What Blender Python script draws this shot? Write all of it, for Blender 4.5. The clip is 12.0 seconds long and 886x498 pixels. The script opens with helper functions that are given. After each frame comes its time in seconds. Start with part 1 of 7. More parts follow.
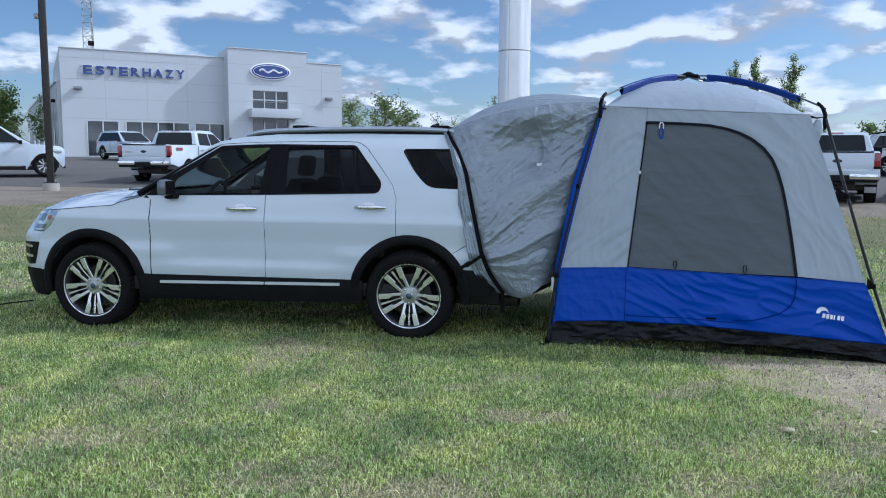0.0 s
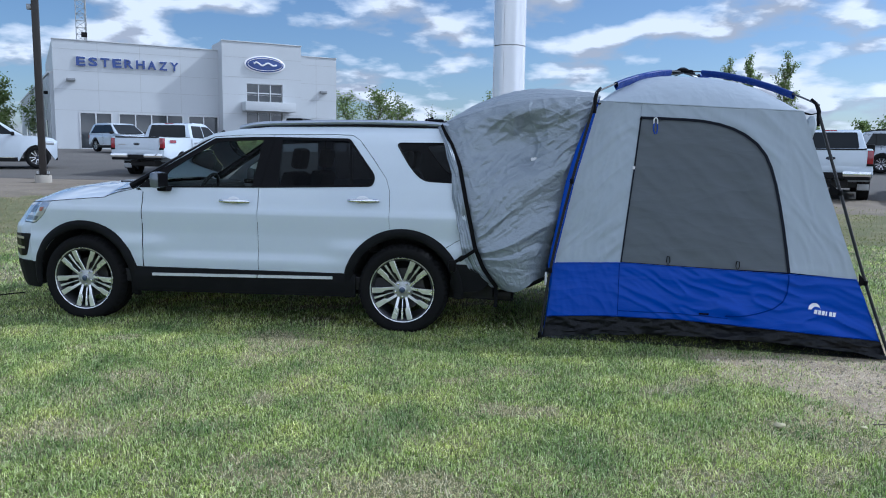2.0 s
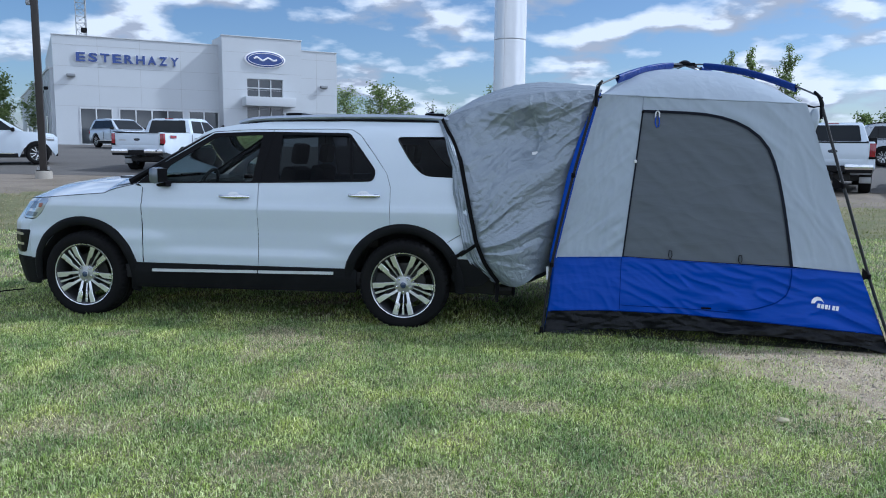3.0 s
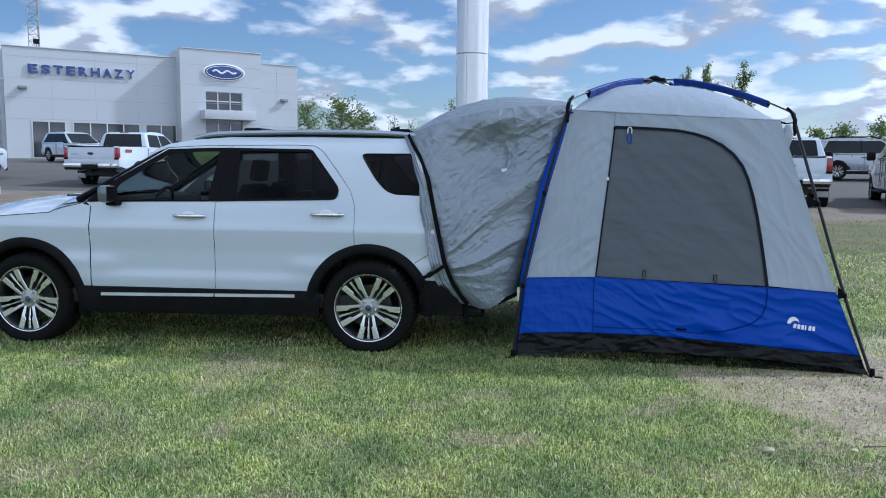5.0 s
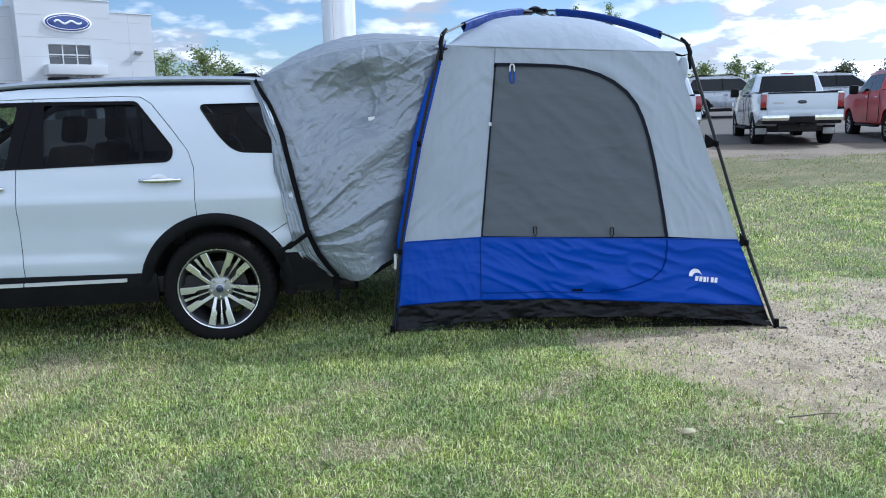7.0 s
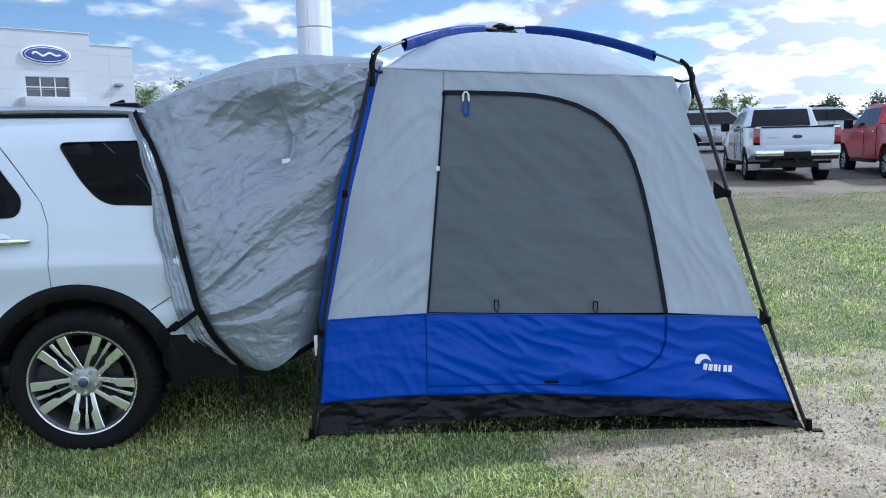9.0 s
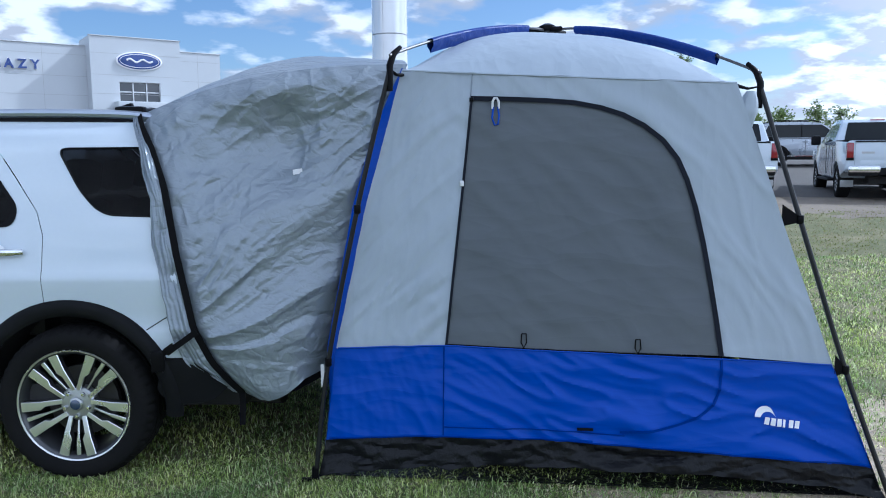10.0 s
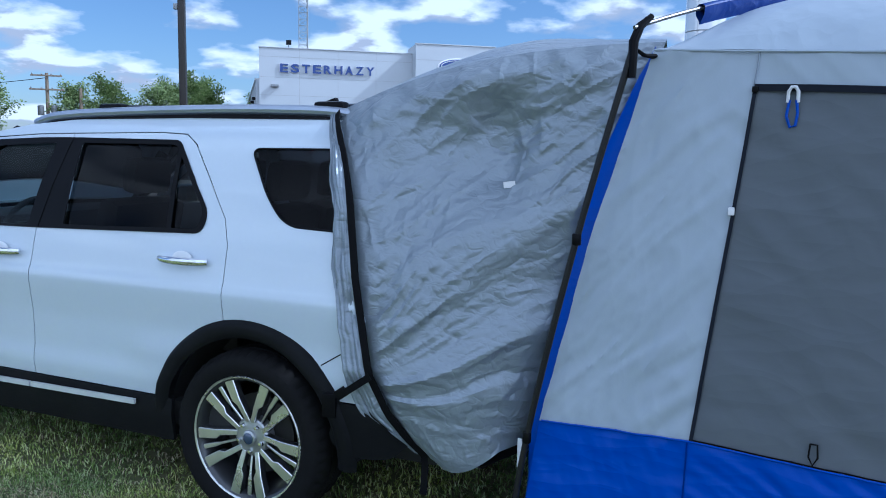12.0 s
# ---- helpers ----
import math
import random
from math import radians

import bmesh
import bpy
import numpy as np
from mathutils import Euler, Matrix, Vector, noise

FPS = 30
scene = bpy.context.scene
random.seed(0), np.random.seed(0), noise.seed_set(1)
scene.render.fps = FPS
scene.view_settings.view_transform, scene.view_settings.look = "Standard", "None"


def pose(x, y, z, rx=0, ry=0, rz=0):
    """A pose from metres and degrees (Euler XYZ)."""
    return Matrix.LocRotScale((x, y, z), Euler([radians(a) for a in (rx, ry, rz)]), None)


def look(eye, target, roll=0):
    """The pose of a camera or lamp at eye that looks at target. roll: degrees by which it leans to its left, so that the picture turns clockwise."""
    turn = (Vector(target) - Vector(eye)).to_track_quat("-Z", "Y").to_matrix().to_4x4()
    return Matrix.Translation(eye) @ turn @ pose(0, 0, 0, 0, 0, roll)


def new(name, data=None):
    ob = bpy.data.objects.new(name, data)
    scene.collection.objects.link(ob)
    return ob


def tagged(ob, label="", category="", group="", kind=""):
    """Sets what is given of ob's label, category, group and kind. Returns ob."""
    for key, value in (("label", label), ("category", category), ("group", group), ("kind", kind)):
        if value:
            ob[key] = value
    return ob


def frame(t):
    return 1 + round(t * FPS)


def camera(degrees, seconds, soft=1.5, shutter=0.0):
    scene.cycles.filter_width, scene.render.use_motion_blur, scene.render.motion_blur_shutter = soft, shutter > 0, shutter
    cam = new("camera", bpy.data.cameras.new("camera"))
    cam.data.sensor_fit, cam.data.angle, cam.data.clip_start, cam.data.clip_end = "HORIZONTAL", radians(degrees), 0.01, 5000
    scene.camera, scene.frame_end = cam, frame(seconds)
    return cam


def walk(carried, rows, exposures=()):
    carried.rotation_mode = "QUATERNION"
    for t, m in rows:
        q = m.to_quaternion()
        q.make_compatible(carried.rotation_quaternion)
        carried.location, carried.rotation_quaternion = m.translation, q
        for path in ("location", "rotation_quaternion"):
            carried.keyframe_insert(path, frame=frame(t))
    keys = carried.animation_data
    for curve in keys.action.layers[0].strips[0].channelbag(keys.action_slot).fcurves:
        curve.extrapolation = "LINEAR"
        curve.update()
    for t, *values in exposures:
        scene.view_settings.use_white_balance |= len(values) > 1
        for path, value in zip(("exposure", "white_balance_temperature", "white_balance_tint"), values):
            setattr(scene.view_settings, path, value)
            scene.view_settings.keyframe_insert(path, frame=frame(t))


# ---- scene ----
cam = camera(59.7, 12.0, soft=1.0)
PATH = [
    (0, (0.094, 0.07, 1.518), (0.071, 2.056, 1.284), 0.4),
    (0.5, (0.094, 0.071, 1.515), (0.064, 2.057, 1.283), 0.6),
    (1, (0.095, 0.065, 1.514), (0.067, 2.051, 1.276), 0.7),
    (1.5, (0.101, 0.068, 1.512), (0.085, 2.053, 1.271), 0.7),
    (2, (0.097, 0.077, 1.511), (0.09, 2.061, 1.264), 0.8),
    (2.5, (0.098, 0.094, 1.511), (0.087, 2.077, 1.256), 0.6),
    (4.3, (0.099, 0.212, 1.508), (0.109, 2.194, 1.241), 1.1),
    (4.5, (0.094, 0.253, 1.533), (0.128, 2.236, 1.275), 0.9),
    (5, (0.059, 0.361, 1.536), (0.147, 2.347, 1.31), 0.6),
    (5.5, (0.095, 0.484, 1.513), (0.164, 2.464, 1.243), 0.9),
    (6, (0.208, 0.682, 1.521), (0.293, 2.655, 1.207), 1.9),
    (6.5, (0.242, 0.895, 1.521), (0.447, 2.858, 1.197), 0.8),
    (7, (0.218, 1.172, 1.519), (0.606, 3.102, 1.164), -1.3),
    (7.5, (0.275, 1.455, 1.529), (0.744, 3.368, 1.184), -1.4),
    (7.7, (0.337, 1.597, 1.547), (0.799, 3.517, 1.229), -1.2),
    (9.3, (0.863, 2.419, 1.552), (1.258, 4.361, 1.282), -1.1),
    (9.5, (0.95, 2.493, 1.57), (1.308, 4.442, 1.304), -0.6),
    (10, (1.092, 2.693, 1.563), (1.316, 4.665, 1.313), -0.3),
    (10.5, (1.163, 2.956, 1.585), (1.14, 4.941, 1.344), -0.6),
    (11, (1.288, 3.202, 1.58), (0.963, 5.162, 1.353), -0.1),
    (11.5, (1.365, 3.408, 1.581), (0.851, 5.327, 1.352), 0.9),
    (12, (1.378, 3.646, 1.582), (0.837, 5.556, 1.337), 1.1),
]
EXPOSURES = [(0.0, 0.53, 5170, 9), (5.5, 0.56, 5170, 9), (6.3, 0.71, 5190, 9), (7.0, 0.89, 5290, 9), (7.7, 0.94, 5290, 9), (9.5, 0.84, 5140, 9), (10.0, 0.82, 5060, 9), (10.5, 0.77, 4820, 9), (11.5, 0.73, 4740, 9), (12.0, 0.73, 4720, 9)]
walk(cam, [(t, look(eye, target, roll)) for t, eye, target, roll in PATH], EXPOSURES)

# ---- world, sun and exposure ----
SUN_AZIMUTH = radians(11)      # from +x towards +y
SUN_ELEVATION = radians(42)
world = bpy.data.worlds.new("sky")
scene.world = world
world.use_nodes = True


def node(tree, kind, **settings):
    n = tree.nodes.new(kind)
    for key, value in settings.items():
        setattr(n, key, value)
    return n


CLOUD_DRIFT = (2.3, 0.7, 0.0)


def build_sky():
    t = world.node_tree
    t.nodes.clear()
    out = node(t, "ShaderNodeOutputWorld")
    back = node(t, "ShaderNodeBackground")
    back.inputs["Strength"].default_value = 0.067
    sky = node(t, "ShaderNodeTexSky", sky_type="NISHITA", sun_disc=False)
    sky.sun_elevation = SUN_ELEVATION
    sky.sun_rotation = math.pi / 2 - SUN_AZIMUTH
    sky.air_density, sky.dust_density, sky.ozone_density = 0.9, 0.8, 2.2
    # cumulus field: flattened puffs, denser towards the skyline
    co = node(t, "ShaderNodeTexCoord")
    sep = node(t, "ShaderNodeSeparateXYZ")
    t.links.new(co.outputs["Generated"], sep.inputs[0])

    def puffs(rise):
        """Cloud thickness seen a little higher up the sky; the field shrinks towards the skyline."""
        low = node(t, "ShaderNodeMath", operation="ADD")
        low.inputs[1].default_value = 0.26 + rise
        t.links.new(sep.outputs["Z"], low.inputs[0])
        floor_ = node(t, "ShaderNodeMath", operation="MAXIMUM")
        floor_.inputs[1].default_value = 0.06
        t.links.new(low.outputs[0], floor_.inputs[0])
        inv = node(t, "ShaderNodeMath", operation="DIVIDE")
        inv.inputs[0].default_value = 1.0
        t.links.new(floor_.outputs[0], inv.inputs[1])
        plan = node(t, "ShaderNodeVectorMath", operation="SCALE")
        t.links.new(co.outputs["Generated"], plan.inputs[0])
        t.links.new(inv.outputs[0], plan.inputs["Scale"])
        place = node(t, "ShaderNodeMapping")
        place.inputs["Location"].default_value = CLOUD_DRIFT
        t.links.new(plan.outputs[0], place.inputs["Vector"])
        n = node(t, "ShaderNodeTexNoise")
        n.inputs["Scale"].default_value = 3.1
        n.inputs["Detail"].default_value = 8
        n.inputs["Roughness"].default_value = 0.50
        t.links.new(place.outputs[0], n.inputs["Vector"])
        return n

    big, above = puffs(0.0), puffs(0.017)
    # the cloud deck closes up overhead
    over = node(t, "ShaderNodeMapRange", interpolation_type="SMOOTHSTEP")
    over.inputs["From Min"].default_value, over.inputs["From Max"].default_value = 0.28, 0.75
    over.inputs["To Min"].default_value, over.inputs["To Max"].default_value = 0.0, 0.09
    t.links.new(sep.outputs["Z"], over.inputs["Value"])
    thick = node(t, "ShaderNodeMath", operation="ADD")
    t.links.new(big.outputs["Fac"], thick.inputs[0])
    east = node(t, "ShaderNodeMapRange", interpolation_type="SMOOTHSTEP")
    east.inputs["From Min"].default_value, east.inputs["From Max"].default_value = 0.38, 0.85
    east.inputs["To Min"].default_value, east.inputs["To Max"].default_value = 0.0, 0.36
    t.links.new(sep.outputs["X"], east.inputs["Value"])
    both = node(t, "ShaderNodeMath", operation="ADD")
    t.links.new(over.outputs[0], both.inputs[0])
    t.links.new(east.outputs[0], both.inputs[1])
    # added fill light: unseen cloud in the south, behind the walk, thickened and brightened
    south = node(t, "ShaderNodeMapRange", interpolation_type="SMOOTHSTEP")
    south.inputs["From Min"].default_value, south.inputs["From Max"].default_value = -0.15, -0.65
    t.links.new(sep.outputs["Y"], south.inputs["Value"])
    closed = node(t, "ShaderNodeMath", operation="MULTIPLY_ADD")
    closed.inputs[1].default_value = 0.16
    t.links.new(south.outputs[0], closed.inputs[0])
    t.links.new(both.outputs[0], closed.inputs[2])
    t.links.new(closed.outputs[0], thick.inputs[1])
    cover = node(t, "ShaderNodeValToRGB")
    cover.color_ramp.elements[0].position, cover.color_ramp.elements[1].position = 0.49, 0.60
    t.links.new(thick.outputs[0], cover.inputs[0])
    # bright crowns, grey undersides
    under = node(t, "ShaderNodeMath", operation="SUBTRACT")
    t.links.new(above.outputs["Fac"], under.inputs[0])
    t.links.new(big.outputs["Fac"], under.inputs[1])
    shade = node(t, "ShaderNodeValToRGB")
    span = node(t, "ShaderNodeMapRange")
    span.inputs["From Min"].default_value, span.inputs["From Max"].default_value = -0.07, 0.05
    t.links.new(under.outputs[0], span.inputs["Value"])
    e = shade.color_ramp.elements
    e[0].position, e[0].color = 0.10, (9.0, 8.9, 8.8, 1)
    e[1].position, e[1].color = 0.66, (4.7, 4.75, 5.05, 1)
    t.links.new(span.outputs[0], shade.inputs[0])
    # sunlit cloud is brighter overhead
    gain = node(t, "ShaderNodeMapRange", interpolation_type="SMOOTHSTEP")
    gain.inputs["From Min"].default_value, gain.inputs["From Max"].default_value = 0.25, 0.7
    gain.inputs["To Min"].default_value, gain.inputs["To Max"].default_value = 1.0, 1.2
    t.links.new(sep.outputs["Z"], gain.inputs["Value"])
    lit = node(t, "ShaderNodeVectorMath", operation="SCALE")
    t.links.new(shade.outputs[0], lit.inputs[0])
    # gain of the added southern cloud; lifts the light on upright faces
    south_fill = node(t, "ShaderNodeMath", operation="MULTIPLY_ADD")
    south_fill.inputs[1].default_value = 0.75
    t.links.new(south.outputs[0], south_fill.inputs[0])
    veil = node(t, "ShaderNodeMath", operation="MULTIPLY_ADD")
    veil.inputs[1].default_value = 2.6
    t.links.new(east.outputs[0], veil.inputs[0])
    t.links.new(gain.outputs[0], veil.inputs[2])
    t.links.new(veil.outputs[0], south_fill.inputs[2])
    t.links.new(south_fill.outputs[0], lit.inputs["Scale"])
    mix = node(t, "ShaderNodeMix", data_type="RGBA")
    t.links.new(cover.outputs[0], mix.inputs[0])
    t.links.new(sky.outputs[0], mix.inputs[6])
    t.links.new(lit.outputs[0], mix.inputs[7])
    t.links.new(mix.outputs[2], back.inputs["Color"])
    t.links.new(back.outputs[0], out.inputs[0])


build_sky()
sun = new("sun", bpy.data.lights.new("sun", "SUN"))
sun.data.energy, sun.data.angle, sun.data.color = 2.1, radians(2.0), (1.0, 0.95, 0.87)
sun.matrix_world = look((0, 0, 30), (-math.cos(SUN_AZIMUTH) * math.cos(SUN_ELEVATION), -math.sin(SUN_AZIMUTH) * math.cos(SUN_ELEVATION), 30 - math.sin(SUN_ELEVATION)))


# ---- mesh helpers ----
from mathutils.geometry import delaunay_2d_cdt


def smooth(x, a, b):
    k = min(1, max(0, (x - a) / (b - a)))
    return k * k * (3 - 2 * k)


def lerp(pairs, x):
    """Straight interpolation through sorted (x, value) pairs."""
    if x <= pairs[0][0]:
        return pairs[0][1]
    for (a, p), (b, q) in zip(pairs, pairs[1:]):
        if x <= b:
            return p + (q - p) * (x - a) / (b - a)
    return pairs[-1][1]


def part(name, bm, material, parent=None, label="", angle=35, recalc=True):
    """Links a bmesh as one mesh object under a thing or a part."""
    if recalc:
        bmesh.ops.recalc_face_normals(bm, faces=bm.faces)
    me = bpy.data.meshes.new(name)
    for f in bm.faces:
        f.smooth = angle > 0
    bm.to_mesh(me)
    bm.free()
    if angle > 0:
        me.set_sharp_from_angle(angle=radians(angle))
    for m in (material if isinstance(material, (list, tuple)) else [material]):
        me.materials.append(m)
    ob = new(name, me)
    ob.parent = parent
    if label:
        tagged(ob, label)
    return ob


def thing(name, m, label, category, group="", kind=""):
    ob = new(name)
    ob.empty_display_size = 0.2
    ob.matrix_world = m
    return tagged(ob, label, category, group, kind)


def add_box(bm, size, centre=(0, 0, 0), m=None, bevel=0.0, segments=2):
    r = bmesh.ops.create_cube(bm, size=1.0)
    vs = r["verts"]
    for v in vs:
        v.co = Vector((v.co.x * size[0] + centre[0], v.co.y * size[1] + centre[1], v.co.z * size[2] + centre[2]))
    if bevel:
        edges = {e for v in vs for e in v.link_edges}
        r = bmesh.ops.bevel(bm, geom=list(edges), offset=bevel, segments=segments, affect="EDGES", profile=0.6)
        vs = list({v for f in r["faces"] for v in f.verts} | {v for v in vs if v.is_valid})
    if m is not None:
        for v in vs:
            v.co = m @ v.co
    return vs


def box(size, centre=(0, 0, 0), m=None, bevel=0.0):
    bm = bmesh.new()
    add_box(bm, size, centre, m, bevel)
    return bm


def add_lathe(bm, profile, steps=32, m=None, axis="z", caps=True):
    """Turns (radius, height) pairs round an axis."""
    rings = []
    for r, h in profile:
        ring = []
        for i in range(steps):
            a = 2 * math.pi * i / steps
            p = Vector((r * math.cos(a), r * math.sin(a), h))
            if axis == "y":
                p = Vector((p.x, p.z, p.y))
            ring.append(bm.verts.new(m @ p if m is not None else p))
        rings.append(ring)
    for a, b in zip(rings, rings[1:]):
        for i in range(steps):
            bm.faces.new((a[i], a[(i + 1) % steps], b[(i + 1) % steps], b[i]))
    for ring, (r, h) in ((rings[0], profile[0]), (rings[-1], profile[-1])):
        if 0 < r and caps:
            bm.faces.new(ring)
    return rings


def lathe(profile, steps=32, m=None, axis="z", caps=True):
    bm = bmesh.new()
    add_lathe(bm, profile, steps, m, axis, caps)
    return bm


def add_tube(bm, points, radius, steps=10, flat=1.0, ends=True):
    """A round bar along points; radius may be a list; flat squeezes it vertically."""
    pts = [Vector(p) for p in points]
    rings, side = [], None
    for i, p in enumerate(pts):
        d = (pts[min(i + 1, len(pts) - 1)] - pts[max(i - 1, 0)]).normalized()
        if side is None:
            side = d.cross(Vector((0, 0, 1)) if abs(d.z) < 0.9 else Vector((1, 0, 0))).normalized()
        side = (side - d * side.dot(d)).normalized()
        up = side.cross(d)
        r = radius[i] if isinstance(radius, (list, tuple)) else radius
        rings.append([bm.verts.new(p + side * r * math.cos(a) + up * r * flat * math.sin(a)) for a in (2 * math.pi * k / steps for k in range(steps))])
    for a, b in zip(rings, rings[1:]):
        for i in range(steps):
            bm.faces.new((a[i], a[(i + 1) % steps], b[(i + 1) % steps], b[i]))
    if ends:
        bm.faces.new(rings[0])
        bm.faces.new(rings[-1])


def tube(points, radius, steps=10, flat=1.0):
    bm = bmesh.new()
    add_tube(bm, points, radius, steps, flat)
    return bm


def thicken(bm, depth, out):
    """Gives an open sheet a back and a rim, depth behind the side that looks along out."""
    bmesh.ops.recalc_face_normals(bm, faces=bm.faces)
    out = Vector(out)
    if sum(f.normal.dot(out) * f.calc_area() for f in bm.faces) < 0:
        bmesh.ops.reverse_faces(bm, faces=bm.faces)
    bm.normal_update()
    front = bm.faces[:]
    rim = [e for e in bm.edges if len(e.link_faces) == 1]
    back = {v: bm.verts.new(v.co - v.normal * depth) for v in bm.verts[:]}
    for e in rim:
        a, b = e.verts
        bm.faces.new((b, a, back[a], back[b]))
    for f in front:
        bm.faces.new([back[v] for v in reversed(f.verts)])


def sheet(nu, nv, f, thick=0.0, out=(0, 0, 1)):
    """A grid of nu x nv cells through f(u, v) for u, v in 0..1, with thickness if asked."""
    bm = bmesh.new()
    g = [[bm.verts.new(f(i / nu, j / nv)) for j in range(nv + 1)] for i in range(nu + 1)]
    for i in range(nu):
        for j in range(nv):
            bm.faces.new((g[i][j], g[i + 1][j], g[i + 1][j + 1], g[i][j + 1]))
    if thick:
        thicken(bm, abs(thick), out)
    return bm


def curve_through(points, n):
    """n + 1 points of a smooth line through the given ones."""
    p = [Vector(q) for q in points]
    out = []
    for k in range(n + 1):
        x = k / n * (len(p) - 1)
        i = min(int(x), len(p) - 2)
        f = x - i
        a, b, c, d = p[max(i - 1, 0)], p[i], p[i + 1], p[min(i + 2, len(p) - 1)]
        out.append(0.5 * (2 * b + (c - a) * f + (2 * a - 5 * b + 4 * c - d) * f * f + (3 * b - a - 3 * c + d) * f ** 3))
    return out


def inside(poly, x, y):
    hit = False
    for (x0, y0), (x1, y1) in zip(poly, poly[1:] + poly[:1]):
        if (y0 > y) != (y1 > y) and x < (x1 - x0) * (y - y0) / (y1 - y0) + x0:
            hit = not hit
    return hit


def panel(outline, f, cell=0.03, holes=(), thick=0.0, out=(0, 1, 0)):
    """A curved panel: the outline and its holes are drawn in the plane of f(u, v), which lifts them into space; clean edges all round."""
    def even(ring):
        out_ring = []
        for (ax, ay), (bx, by) in zip(ring, ring[1:] + ring[:1]):
            n = max(1, round(math.hypot(bx - ax, by - ay) / cell))
            out_ring += [(ax + (bx - ax) * k / n, ay + (by - ay) * k / n) for k in range(n)]
        return out_ring
    rings = [even([(float(p[0]), float(p[1])) for p in r]) for r in (outline, *holes)]
    pts = [p for r in rings for p in r]
    edges, first = [], 0
    for r in rings:
        edges += [(first + k, first + (k + 1) % len(r)) for k in range(len(r))]
        first += len(r)
    B = np.array(pts)
    lo, hi = B.min(0), B.max(0)
    row = cell * 0.87
    for j in range(1, int((hi[1] - lo[1]) / row) + 1):
        for i in range(1, int((hi[0] - lo[0]) / cell) + 1):
            p = (lo[0] + (i - 0.5 * (j % 2)) * cell, lo[1] + j * row)
            if inside(rings[0], *p) and not any(inside(h, *p) for h in rings[1:]) and ((B - p) ** 2).sum(1).min() > (0.6 * cell) ** 2:
                pts.append((float(p[0]), float(p[1])))
    co, _, tris, *_ = delaunay_2d_cdt([Vector(p) for p in pts], edges, [], 0, 1e-6)
    bm = bmesh.new()
    made = [bm.verts.new(f(c.x, c.y)) for c in co]
    for tri in tris:
        x, y = sum(co[k].x for k in tri) / 3, sum(co[k].y for k in tri) / 3
        if inside(rings[0], x, y) and not any(inside(h, x, y) for h in rings[1:]):
            bm.faces.new([made[k] for k in tri])
    for v in made:
        if not v.link_faces:
            bm.verts.remove(v)
    bmesh.ops.remove_doubles(bm, verts=bm.verts, dist=1e-5)
    bmesh.ops.dissolve_degenerate(bm, dist=1e-5, edges=bm.edges)
    if thick:
        thicken(bm, abs(thick), out)
    return bm


def shrunk(ring, d):
    """A ring drawn in towards its middle by about d."""
    cx, cy = sum(p[0] for p in ring) / len(ring), sum(p[1] for p in ring) / len(ring)
    out_ring = []
    for x, y in ring:
        r = math.hypot(x - cx, y - cy)
        k = (r - d) / r
        out_ring.append((cx + (x - cx) * k, cy + (y - cy) * k))
    return out_ring


def arc(cx, cy, r, a0, a1, n, ry=None):
    return [(cx + r * math.cos(radians(a0 + (a1 - a0) * k / n)), cy + (ry or r) * math.sin(radians(a0 + (a1 - a0) * k / n))) for k in range(n + 1)]


def rounded(points, r, n=5):
    """A closed outline with its corners rounded; a point may carry its own radius."""
    out = []
    for k, c in enumerate(points):
        rad = c[2] if len(c) > 2 else r
        p = Vector(c[:2])
        a, b = Vector(points[k - 1][:2]) - p, Vector(points[(k + 1) % len(points)][:2]) - p
        if rad <= 0:
            out.append(tuple(p))
            continue
        d = min(rad, a.length * 0.48, b.length * 0.48)
        s, e = p + a.normalized() * d, p + b.normalized() * d
        for i in range(n + 1):
            f = i / n
            out.append(tuple((1 - f) ** 2 * s + 2 * f * (1 - f) * p + f * f * e))
    return out


def oval(rx, rz, thick, n=32):
    """A domed oval badge facing +y."""
    bm = bmesh.new()
    rings = []
    for k, y in ((1.0, 0.0), (1.0, thick * 0.6), (0.93, thick), (0.6, thick * 1.15)):
        rings.append([bm.verts.new((rx * k * math.cos(2 * math.pi * i / n), y, rz * k * math.sin(2 * math.pi * i / n))) for i in range(n)])
    for a, b in zip(rings, rings[1:]):
        for i in range(n):
            bm.faces.new((a[i], a[(i + 1) % n], b[(i + 1) % n], b[i]))
    bm.faces.new(rings[-1])
    return bm


